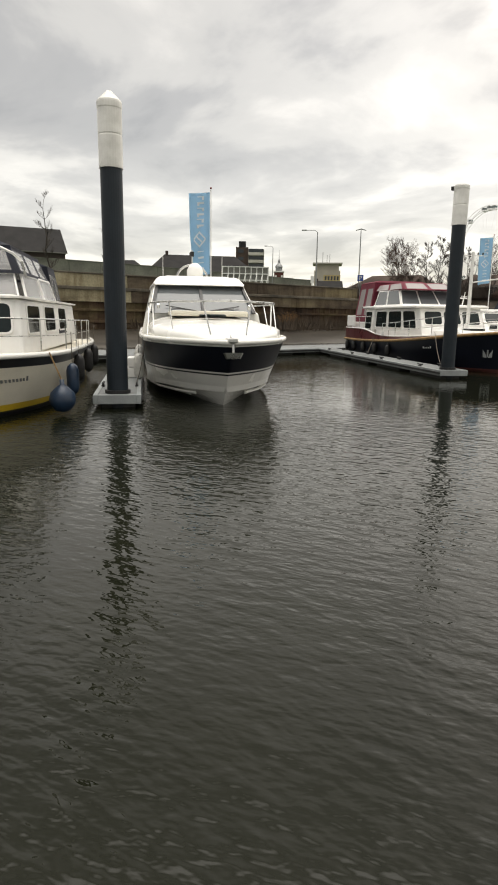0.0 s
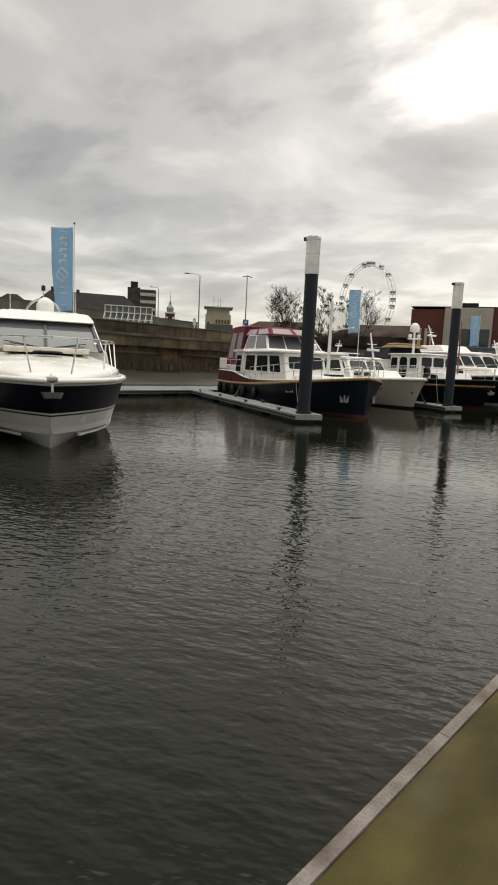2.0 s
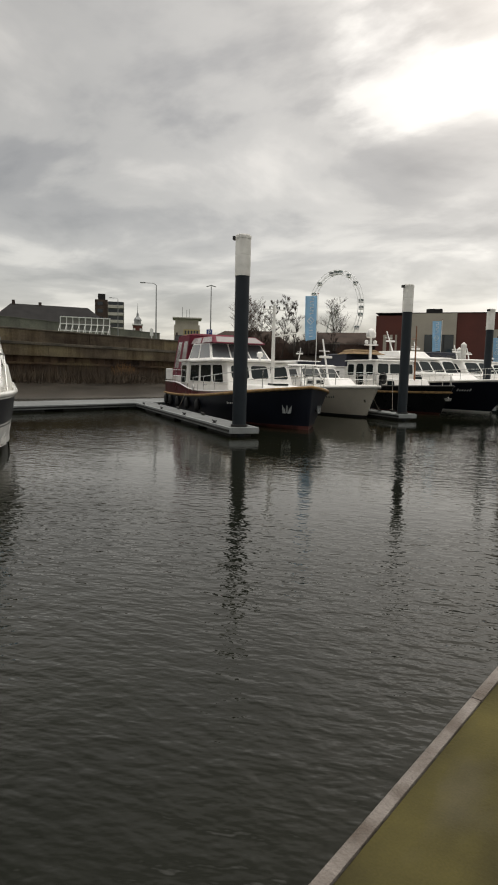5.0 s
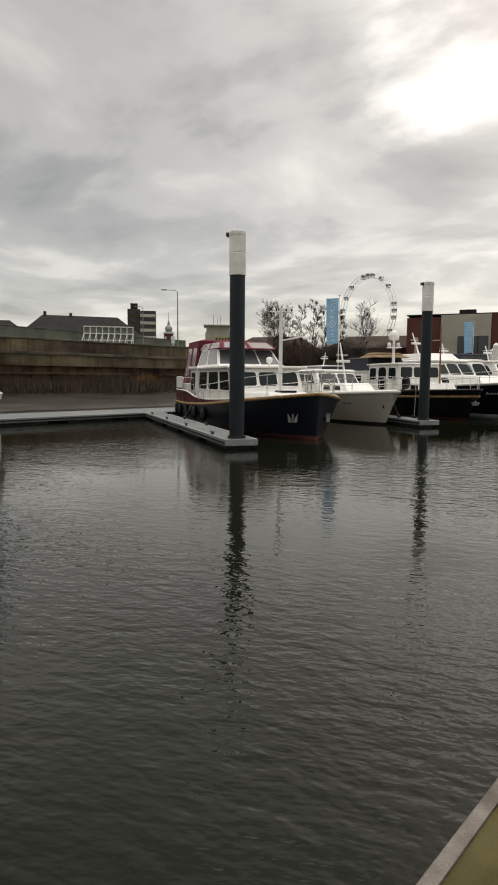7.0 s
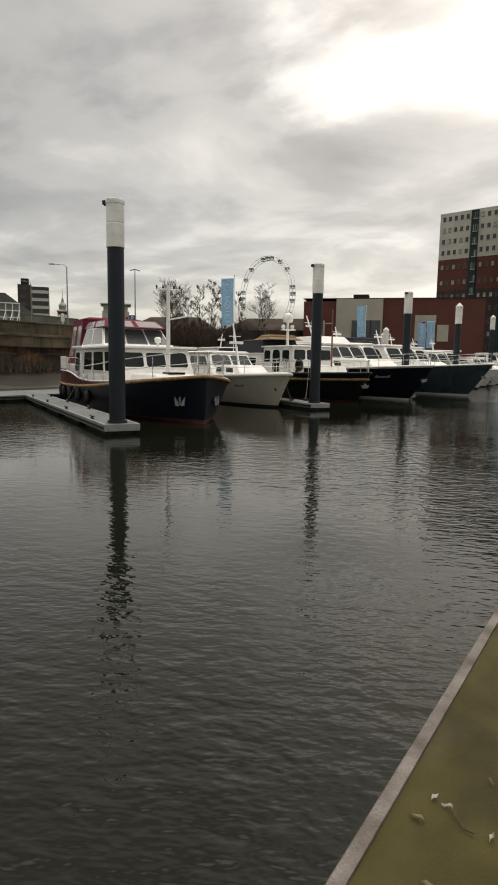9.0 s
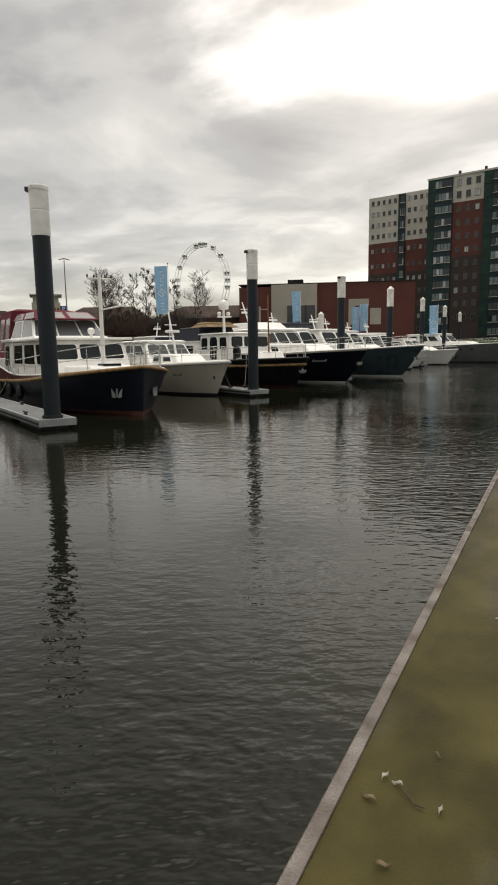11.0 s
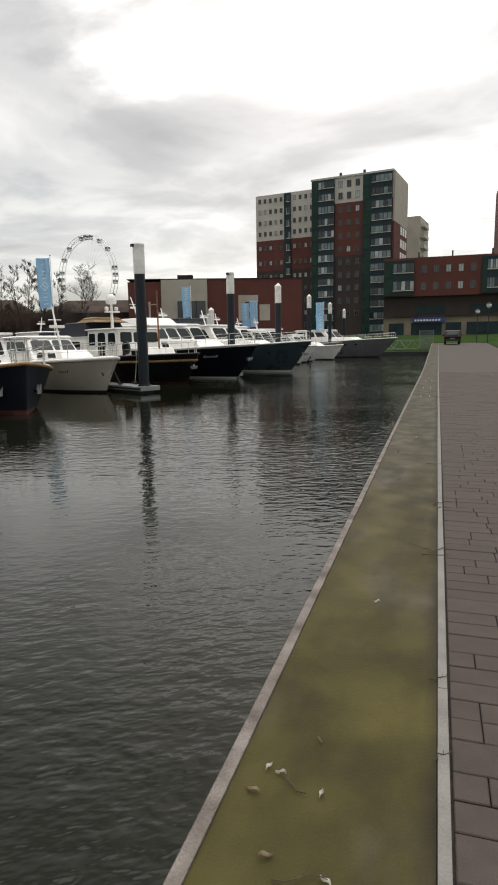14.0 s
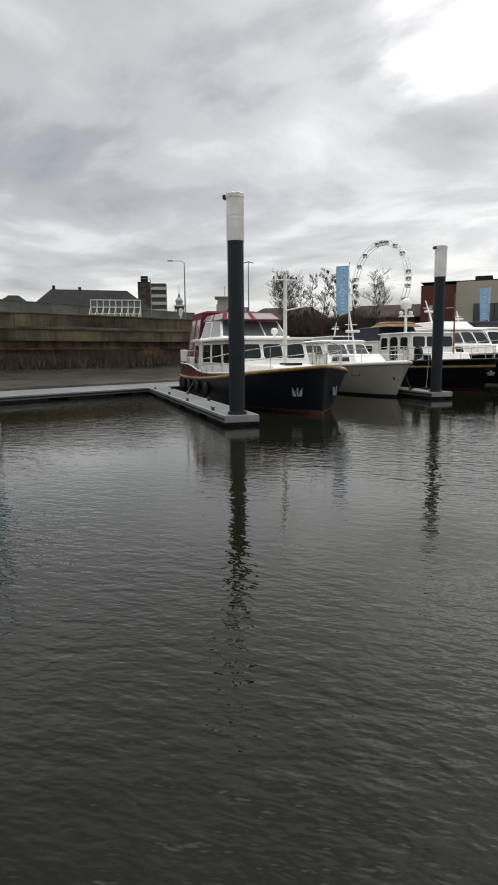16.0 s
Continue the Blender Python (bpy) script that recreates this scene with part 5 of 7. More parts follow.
def navy_yacht(stem):
    H = Hull(13.0, 4.2, 1.45, 1.85, rake=1.7, wl=0.78, full=0.45, p0=1.8, p1=2.4, st=0.92, power=1.8)
    return cruiser(stem, "long navy-hulled motor yacht with tall white superstructure", H,
                   [("boot_stripe", 0.0, 0.05, "hull_white"), ("hull_side", 0.05, 0.95, "navy"), ("gunwale", 0.95, 1.0, "hull_white")],
                   [("trunk", (-6.5, -1.4, 2.9, 2.5, 1.55, 2.15, 0, 1.2, 0, 0.7), sides((0.2, 0.45, 0.3, 0.75)), None),
                    ("saloon", (-12.0, -4.8, 3.5, 3.0, 1.55, 3.0, 0.3, 1.3, 0, 0.88),
                     sides((0.04, 0.22, 0.50, 0.88), (0.27, 0.45, 0.50, 0.88), (0.50, 0.66, 0.50, 0.88), (0.71, 0.90, 0.48, 0.86, -0.15)) + [("front", 0.04, 0.33, 0.45, 0.90), ("front", 0.36, 0.64, 0.45, 0.90), ("front", 0.67, 0.96, 0.45, 0.90)], (0.18, 0.14)),
                    ("flybridge", (-10.5, -6.6, 2.6, 2.3, 3.14, 3.55, 0.2, 0.6, 0, 0.9), [], None)],
                   mast=(-9.2, 3.4, 5.0, 0.9), flag_bars=(0.82, 0.88, 0.66, 0.74, "sign_white", 6))


def slate_yacht(stem):
    H = Hull(13.5, 4.3, 1.50, 2.0, rake=1.9, wl=0.76, full=0.42, p0=1.8, p1=2.3, st=0.92, power=1.8)

    def plate(b, H):
        for sg in (-1, 1):
            part("side_trim", tube([H.point(s, 0.78, sg) for s in (0.50, 0.58, 0.66, 0.72)], 0.025, 5), "steel", b)
    return cruiser(stem, "slate-green hulled yacht with white deckhouse and navy canopy", H,
                   [("boot_stripe", 0.0, 0.05, "hull_white"), ("hull_side", 0.05, 0.97, "teal"), ("gunwale", 0.97, 1.0, "hull_white")],
                   [("trunk", (-6.5, -1.8, 2.8, 2.4, 1.6, 2.10, 0, 1.2, 0, 0.7), [], None),
                    ("saloon", (-11.5, -5.2, 3.4, 2.9, 1.6, 3.15, 0.3, 1.4, 0, 0.88),
                     sides((0.05, 0.28, 0.45, 0.88), (0.34, 0.58, 0.45, 0.88), (0.64, 0.90, 0.45, 0.86, -0.15)) + [("front", 0.04, 0.48, 0.40, 0.90), ("front", 0.52, 0.96, 0.40, 0.90)], (0.12, 0.12))],
                   extras=(plate,), canopies=((-12.6, -9.6, 3.0, 2.6, 3.75, "canvas_navy", 3, 0.5, 0.3, "dim_interior"),), mast=(-8.5, 3.2, 4.4, 0.5))


def white_cruiser(stem, length=10.0, turn=BERTH, extra=0.0):
    H = Hull(length, 3.4, 1.25, 1.6, rake=1.4, wl=0.72, full=0.42, p0=1.7, p1=2.3, st=0.92, power=1.8)
    return cruiser(stem, "white motor cruiser with tinted wraparound windows", H,
                   [("boot_stripe", 0.0, 0.07, "boot"), ("hull_side", 0.07, 1.0, "hull_white")],
                   [("trunk", (-5.2, -1.2, 2.5, 2.0, 1.35, 1.9, 0, 1.2, 0, 0.65), [], None),
                    ("saloon", (-length + 1.2, -3.6, 2.9, 2.4, 1.35, 2.7 + extra, 0.3, 1.4, 0, 0.88),
                     sides((0.06, 0.34, 0.42, 0.86), (0.40, 0.62, 0.42, 0.86), (0.68, 0.90, 0.42, 0.84, -0.15)) + [("front", 0.04, 0.48, 0.30, 0.90), ("front", 0.52, 0.96, 0.30, 0.90)], (0.08, 0.12))],
                   turn=turn, mast=(-length + 3.5, 2.8 + extra, 4.0 + extra, 0.4), canopies=((-length + 0.4, -length + 2.6, 2.6, 1.9, 2.9, "canvas_navy", 2, 0.0, 0.3, "dim_interior"),))


def grey_yacht(stem):
    H = Hull(14.0, 4.4, 1.9, 2.3, rake=2.6, wl=0.76, full=0.42, p0=1.8, p1=2.3, st=0.92, power=1.8)

    def ports(b, H):
        for sg in (-1, 1):
            for s in (0.55, 0.64, 0.73):
                p = H.point(s, 0.74, sg)
                part("porthole", box(p.x - 0.28, p.x + 0.28, p.y - 0.02, p.y + 0.02, p.z - 0.08, p.z + 0.08, 0.015), "glass", b)
    return cruiser(stem, "large grey-hulled motor yacht with white wheelhouse", H,
                   [("boot_stripe", 0.0, 0.04, "boot"), ("hull_side", 0.04, 1.0, "grey_hull")],
                   [("trunk", (-7.5, -2.5, 2.8, 2.4, 2.0, 2.5, 0, 1.2, 0, 0.7), [], None),
                    ("saloon", (-12.5, -6.0, 3.5, 2.9, 2.0, 3.4, 0.3, 1.5, 0, 0.88),
                     sides((0.05, 0.34, 0.42, 0.86), (0.40, 0.62, 0.42, 0.86), (0.68, 0.90, 0.42, 0.84, -0.15)) + [("front", 0.04, 0.48, 0.35, 0.90), ("front", 0.52, 0.96, 0.35, 0.90)], (0.12, 0.12))],
                   extras=(ports,), mast=(-9.0, 3.4, 5.4, 1.0), rail=(0.3, 0.99))


def aft_cabin_yacht(stem):
    H = Hull(11.0, 3.9, 1.02, 1.12, rake=0.45, wl=0.84, full=0.62, p0=2.4, p1=3.4, st=0.85, power=2.0)

    def more(b, H):
        at = (-1.45, 1.95, 0.04)
        part("ball_fender", lathe([(0.02, 0.0), (0.14, 0.04), (0.22, 0.14), (0.24, 0.24), (0.21, 0.36), (0.11, 0.46), (0.04, 0.51), (0.04, 0.60)], 22, at), "rubber_blue", b, "round navy buoy fender", smooth=True)
        part("fender_line", tube([(at[0], at[1], 0.62), (at[0] - 0.05, at[1] - 0.20, 1.12)], 0.014, 5), "rope", b)
        fender(b, (-2.3, 2.05, 0.25), 0.62, 0.12, "rubber_blue")
        fly = Cabin(-5.4, -1.75, 2.8, 2.5, 2.06, 2.52, 0.0, 0.35, taper=0.95)
        for sd in ("port", "starboard"):
            fly.window(b, sd, 0.05, 0.45, 0.05, 0.95, rnd=0.06, glass="plastic")
            fly.window(b, sd, 0.52, 0.95, 0.05, 0.95, rnd=0.06, glass="plastic")
        for u0, u1 in ((0.04, 0.34), (0.36, 0.64), (0.66, 0.96)):
            fly.window(b, "front", u0, u1, 0.05, 0.95, rnd=0.06, glass="plastic")
        canopy(b, -5.4, -2.0, 2.5, 2.52, 2.98, "canvas_navy", 3, 0.25, 0.1, "plastic")
        canopy(b, -6.8, -5.4, 2.9, 1.35, 2.85, "canvas_navy", 2, 0.1, 0.2, "plastic")
        arch = [Vector((-2.1 + 0.3 * math.sin(a), 1.32 * math.cos(a), 2.45 + 0.62 * math.sin(a) ** 0.6)) for a in [math.pi * k / 12 for k in range(13)]]
        part("canopy_hoop", tube(arch, 0.025, 7), "steel", b)
        part("horn", box(-3.2, -2.9, 0.2, 0.5, 3.06, 3.18, 0.03), "white", b)
        part("mast_stub", tube([(-3.6, -0.3, 3.05), (-3.6, -0.3, 3.4)], 0.02, 6), "steel", b)
    return cruiser(stem, "cream motor yacht with black band, yellow stripe and navy canopies", H,
                   [("boot_stripe", 0.0, 0.10, "boot"), ("yellow_stripe", 0.10, 0.21, "yellow"), ("hull_side", 0.21, 0.82, "cream"), ("black_band", 0.82, 0.97, "boot"), ("gunwale", 0.97, 1.0, "hull_white")],
                   [("deckhouse", (-8.5, -1.15, 3.0, 2.85, 1.05, 2.06, 0.1, 0.2, 0, 0.92),
                     sides((0.50, 0.68, 0.40, 0.88), (0.76, 0.93, 0.40, 0.88), (0.25, 0.42, 0.40, 0.88)) + [("front", 0.06, 0.33, 0.42, 0.90), ("front", 0.38, 0.64, 0.42, 0.90), ("front", 0.69, 0.94, 0.42, 0.90)], (0.08, 0.06))],
                   flag_bars=(0.86, 0.95, 0.58, 0.66, "pole_grey", 14), extras=(more,), rail=(0.15, 0.99))


aft_cabin_yacht((-9.85, 0.80))
sports_cruiser((-9.52, 6.36))
trawler((-10.5, 19.28))
white_coupe((-12.3, 26.7))
black_barge((-11.0, 32.4))
navy_yacht((-9.8, 36.5))
white_cruiser((-11.2, 41.0), 11.0, BERTH, 0.45)
slate_yacht((-8.6, 44.1))
white_cruiser((-11.0, 51.5), 11.0, BERTH, 0.5)
white_cruiser((-10.8, 57.0), 11.0, BERTH, 0.3)
white_cruiser((-11.3, 62.0), 10.0, BERTH, 0.5)
white_cruiser((-10.1, 70.5), 11.0)
grey_yacht((-6.2, 81.0))
for k, yy in enumerate((38.0, 47.0, 56.0)):
    white_cruiser((-38.0, yy + 6), 11.0, BERTH + 180, 0.3 * (k % 2))


def mooring_line(a, c, sag=0.25):
    a, c = Vector(a), Vector(c)
    pts = [a.lerp(c, k / 8) - Vector((0, 0, sag * math.sin(math.pi * k / 8))) for k in range(9)]
    tagged(part("mooring_line", tube(pts, 0.011, 5), "line"), "weathered mooring line from boat to pontoon", "rope", "mooring lines")


def on_berth(stem, x, y, z):
    p = Vector((stem[0], stem[1], WATER)) + U * x + V * y
    return (p.x, p.y, WATER + z)


def cleat(at):
    e = thing("dock_cleat", at, BERTH, "black iron mooring cleat on the pontoon deck", "cleat", "dock cleats")
    part("base", box(-0.10, 0.10, -0.035, 0.035, 0.0, 0.03, 0.008), "rubber_black", e)
    part("horn_bar", tube([(-0.19, 0, 0.085), (-0.08, 0, 0.075), (0.08, 0, 0.075), (0.19, 0, 0.085)], 0.022, 7), "rubber_black", e)
    for x in (-0.06, 0.06):
        part("leg", tube([(x, 0, 0.02), (x, 0, 0.08)], 0.02, 6), "rubber_black", e)


for px, py in PILES[:5]:
    for d in (1.2, 4.6, 8.0, 11.4):
        for sg in (-0.36, 0.36):
            p = Vector((px, py, 0)) - U * d + V * sg
            if d < (px - WALK_X) / 0.875 - 0.5:
                cleat((p.x, p.y, WATER + 0.272))
f1, f2, f3 = [Vector((x, y, 0)) for x, y in PILES[:3]]
sc, tr, wc, bb2 = (-9.52, 6.36), (-10.5, 19.28), (-12.3, 26.7), (-11.0, 32.4)
deck_z = WATER + 0.36
for stem, fing, y0, s0 in ((sc, f1, -1.55, 0.36), (tr, f2, -1.9, 0.36), (bb2, f3, -1.8, 0.36), (wc, f3, 1.4, -0.36)):
    for x0, d in ((-1.6, 1.2), (-7.5, 8.0)):
        p = fing - U * d + V * s0
        mooring_line(on_berth(stem, x0, y0, 1.35), (p.x, p.y, deck_z), 0.12)


def dock_step(at):
    e = thing("boarding_step", at, BERTH, "white plastic boarding step on the pontoon", "step")
    part("body", box(-0.30, 0.30, -0.20, 0.20, 0.0, 0.25, 0.03), "white", e)
    part("upper_step", box(-0.30, 0.30, 0.0, 0.20, 0.25, 0.50, 0.03), "white", e)


p = f1 - U * 3.4 + V * 0.12
dock_step((p.x, p.y, WATER + 0.272))

# ---- flags ----
def flag(x, y, top, w, h, seed, base=WATER + 0.27, turn=0.0):
    e = thing("flag_pole", (x, y, base), turn, "light blue banner flag with white print on a thin white pole", "flag", "banner flags")
    part("pole", tube([(0, 0, 0), (0, 0, top - base)], 0.035, 8, 0.022), "white", e)
    part("pole_cap", lathe([(0.03, 0), (0.045, 0.03), (0.03, 0.07)], 10, (0, 0, top - base)), "lamp_red", e)
    t = top - base - 0.12
    rg = random.Random(seed)
    ph = rg.uniform(0, 6)

    def wave(u, v):
        return Vector((-0.05 - w * u * (1 - 0.10 * v), 0.10 * u * math.sin(3.5 * u + 4 * v + ph) + 0.05 * math.sin(7 * v + ph) * u, t - h * v - 0.10 * u * v))
    rows = [[wave(i / 10, j / 24) for i in range(11)] for j in range(25)]
    bm = bmesh.new()
    add_loft(bm, rows, close=False)
    bmesh.ops.solidify(bm, geom=list(bm.faces), thickness=0.008)
    cloth = part("cloth", bm, "flag", e, smooth=True)
    # print: a slanted box with a bar, and letter blocks up the cloth
    def print_patch(u0, u1, v0, v1, skew=0.0):
        for off in (-0.012, 0.016):
            rows = [[wave(u0 + (u1 - u0) * i / 4, v0 + (v1 - v0) * j / 4 + skew * (i / 4 - 0.5)) + Vector((0, off, 0)) for i in range(5)] for j in range(5)]
            bm = bmesh.new()
            add_loft(bm, rows, close=False)
            bmesh.ops.solidify(bm, geom=list(bm.faces), thickness=0.003)
            part("print", bm, "flag_white", cloth, "white printed shape")
    for k in range(6):
        v = 0.04 + 0.068 * k
        print_patch(0.30, 0.62, v, v + 0.012 + 0.012 * (k % 2))
        print_patch(0.30 + 0.22 * (k % 2), 0.40 + 0.22 * (k % 2), v, v + 0.045)
    c, hv = 0.56, 0.5 * 0.30 * w / h
    for u0, u1, s0, sk in ((0.20, 0.50, -1, -1), (0.50, 0.80, -1, 1), (0.20, 0.50, 1, 1), (0.50, 0.80, 1, -1)):
        print_patch(u0, u1, c + s0 * hv - 0.014, c + s0 * hv + 0.014, sk * 2 * hv)
    print_patch(0.36, 0.64, c - 0.012, c + 0.012, -1.6 * hv)
    for k in range(4):
        v = 0.70 + 0.068 * k
        print_patch(0.30, 0.62, v, v + 0.014 + 0.012 * (k % 2))
    return e


flag(-21.4, 14.4, 6.65, 0.95, 3.3, 1, turn=30)
flag(-22.6, 38.6, 7.1, 0.85, 3.0, 2, turn=20)
flag(-23.3, 63.0, 7.4, 0.9, 3.0, 3, turn=10)
flag(-23.6, 84.0, 7.0, 1.0, 3.4, 4, turn=5)
flag(-22.6, 84.5, 7.3, 1.0, 3.4, 5, turn=5)
flag(-13.5, 84.0, 6.75, 1.0, 3.6, 6, turn=5)


# ---- buildings ----
def facade_windows(parent, x0, x1, z0, z1, cols, rows, y, w, h, glass="win", pale_share=0.3, seed=1, recess=0.12, skip=()):
    """Windows on a wall that faces -y: frame, sill and pane each."""
    rg = random.Random(seed)
    for r in range(rows):
        for c in range(cols):
            if (r, c) in skip:
                continue
            cx = x0 + (x1 - x0) * (c + 0.5) / cols
            cz = z0 + (z1 - z0) * (r + 0.5) / rows
            bm = bmesh.new()
            for a in ((cx - w / 2 - 0.06, cx - w / 2, cz - h / 2 - 0.06, cz + h / 2 + 0.06), (cx + w / 2, cx + w / 2 + 0.06, cz - h / 2 - 0.06, cz + h / 2 + 0.06),
                      (cx - w / 2, cx + w / 2, cz - h / 2 - 0.06, cz - h / 2), (cx - w / 2, cx + w / 2, cz + h / 2, cz + h / 2 + 0.06), (cx - 0.03, cx + 0.03, cz - h / 2, cz + h / 2)):
                add_box(bm, a[0], a[1], y - 0.08, y + 0.02, a[2], a[3])
            win = part("window", bm, "frame_w", parent)
            part("pane", box(cx - w / 2, cx + w / 2, y - 0.03, y + 0.01, cz - h / 2, cz + h / 2), "win_pale" if rg.random() < pale_share else glass, win)


def mass(parent, name, x0, x1, y0, y1, z0, z1, material):
    return part(name, box(x0, x1, y0, y1, z0, z1), material, parent)


def glazed_bay(parent, x0, x1, z0, z1, floors, y, seed):
    """A full-height glazed bay: green strip, spandrels and a window band on every floor."""
    rg = random.Random(seed)
    mass(parent, "bay", x0, x1, y - 0.35, y, z0, z1, "teal_panel")
    g = x0 + (x1 - x0) * 0.30
    fh = (z1 - z0) / floors
    for f in range(floors):
        za = z0 + f * fh
        part("green_panel", box(x0 + 0.15, g - 0.1, y - 0.42, y - 0.34, za + 0.15, za + fh - 0.15), "green_panel", parent)
        n = 5
        for i in range(n):
            a, b = g + (x1 - g) * i / n + 0.06, g + (x1 - g) * (i + 1) / n - 0.06
            part("pane", box(a, b, y - 0.42, y - 0.34, za + fh * 0.34, za + fh * 0.82), rg.choice(("pane_teal", "pane_teal", "pane_teal", "win", "win", "win_pale")), parent)
        part("sill", box(g, x1 - 0.05, y - 0.50, y - 0.34, za + fh * 0.27, za + fh * 0.32), "panel_grey", parent)


def tower():
    T = thing("apartment_tower", (-29.4, 155.4, 2.6), -9.0, "tall brick apartment tower with grey upper floors and glazed bays", "building")
    zt, W = 36.9, 19.55
    fl = zt / 13
    # main block
    mass(T, "wall_base", 0, W, 0, 14.5, -3.0, fl * 6.8, "brick_dark")
    mass(T, "wall_brick", 0, W, 0.0, 14.5, fl * 6.8, fl * 11, "brick_red")
    mass(T, "wall_top", 0, W, 0, 14.5, fl * 11, zt, "panel_grey")
    part("parapet", box(-0.15, W + 0.15, -0.15, 14.6, zt, zt + 0.4), "panel_grey", T)
    glazed_bay(T, 0.15, 5.8, 0.6, zt - 0.1, 13, 0.0, 3)
    glazed_bay(T, 12.7, W - 0.1, 0.6, zt - 0.1, 13, 0.0, 4)
    facade_windows(T, 6.2, 12.4, fl * 11.1, zt - 0.2, 3, 2, 0.0, 0.9, 1.4, pale_share=0.3, seed=2)
    facade_windows(T, 6.2, 12.4, fl * 1.5, fl * 11, 3, 9, 0.0, 0.8, 1.2, glass="win", pale_share=0.06, seed=5)
    for x in (6.2, 12.0):
        part("chimney", box(x - 0.25, x + 0.25, 3, 3.5, zt, zt + 1.9), "brick_dark", T)
    # end wall
    mass(T, "end_wall_top", W, W + 0.4, 0.2, 14.3, fl * 9.2, zt, "panel_side")
    mass(T, "end_wall", W, W + 0.35, 0.2, 14.3, fl * 4.8, fl * 9.2, "brick_red")
    for r in range(4):
        for c in range(3):
            z = fl * (5.3 + r * 1.05)
            part("end_window", box(W + 0.36, W + 0.46, 6.6 + c * 2.5, 8.2 + c * 2.5, z, z + 1.9), "sign_white", T)
    # back block
    mass(T, "back_block", W - 6.6, W - 2.2, 44, 58, -3.0, 35.0, "panel_side")
    mass(T, "back_block_brick", W - 6.7, W - 2.1, 43.8, 58.2, 14, 22, "brick_red")
    for r in range(7):
        part("balcony", box(W - 2.2, W - 1.0, 45, 52, 14 + r * 3.0, 14.9 + r * 3.0), "panel_grey", T)
    # west wing
    x0, zw = -18.6, 37.2
    f2 = zw / 12
    mass(T, "west_base", x0, -0.4, 8, 20, -3.0, f2 * 5.8, "brick_dark")
    mass(T, "west_brick", x0, -0.4, 8, 20, f2 * 5.8, f2 * 8.3, "brick_red")
    mass(T, "west_top", x0, -0.4, 8, 20, f2 * 8.3, zw, "panel_grey")
    glazed_bay(T, x0 + 8.2, x0 + 10.0, 0.6, zw - 0.2, 12, 8.0, 8)
    for xa, xb, n, sd in ((x0 + 0.4, x0 + 8.0, 5, 7), (x0 + 10.2, x0 + 16.4, 4, 11)):
        facade_windows(T, xa, xb, f2 * 8.4, zw - 0.1, n, 4, 8.0, 0.62, 1.0, pale_share=0.10, seed=sd)
        facade_windows(T, xa, xb, f2 * 5.8, f2 * 8.3, n, 2, 8.0, 0.62, 1.0, pale_share=0.35, seed=sd + 1)
        facade_windows(T, xa, xb, 2.0, f2 * 5.8, n, 5, 8.0, 0.62, 1.0, pale_share=0.45, seed=sd + 2)


def wing():
    Wg = thing("brick_wing", (-11.0, 144.3, 2.4), 0, "low red brick building with green glazing over a dark ground floor", "building")
    mass(Wg, "upper_storey", 0, 40, -1.0, 13, 8.6, 16.7, "brick_red")
    mass(Wg, "dark_storey", 0, 46, 0, 13, 4.3, 8.6, "brick_dark")
    mass(Wg, "ground_floor", 0, 46, 0.4, 13, -3.5, 4.3, "beige")
    glazed_bay(Wg, 0.1, 6.4, 8.8, 16.2, 2, -1.0, 21)
    glazed_bay(Wg, 20.0, 23.5, 8.8, 16.2, 2, -1.0, 22)
    facade_windows(Wg, 7.2, 19.6, 8.9, 16.0, 5, 2, -1.0, 0.9, 1.4, pale_share=0.4, seed=23)
    facade_windows(Wg, 24, 39.5, 8.9, 16.0, 6, 2, -1.0, 0.9, 1.4, pale_share=0.4, seed=24)
    for x0, x1 in ((1.2, 4.4), (6.0, 12.4), (13.2, 16.4), (17.5, 24.4), (26, 33)):
        part("shop_window", box(x0, x1, 0.25, 0.42, -0.4, 3.0), "teal_panel", Wg, "dark shop front")
    for x0, x1 in ((7.0, 13.0), (18.0, 24.0)):
        part("upper_opening", box(x0, x1, -0.08, 0.02, 4.9, 6.6), "teal_panel", Wg)
    part("blue_fascia", box(6.3, 13.0, -0.4, 0.3, 3.1, 4.0), "sign_blue", Wg, "blue shop fascia with unreadable lettering")
    for i in range(9):
        part("lettering_bar", box(6.7 + i * 0.62, 7.1 + i * 0.62, -0.44, -0.41, 3.35, 3.75), "sign_white", Wg)
    for x in (-2.0 + 9, 14.0, 22.0):
        part("flue", box(x, x + 0.3, 2, 2.3, 16.7, 18.2), "brick_dark", Wg)


tower()
wing()
Rt = thing("brick_tower_block", (12.9, 154.0, 2.4), 0, "dark red brick tower block", "building")
mass(Rt, "wall", 0, 16, 0, 14, -3.0, 33.5, "brick_red")
facade_windows(Rt, 0.6, 15.6, 16, 33, 5, 6, 0.0, 0.9, 1.4, pale_share=0.2, seed=31)


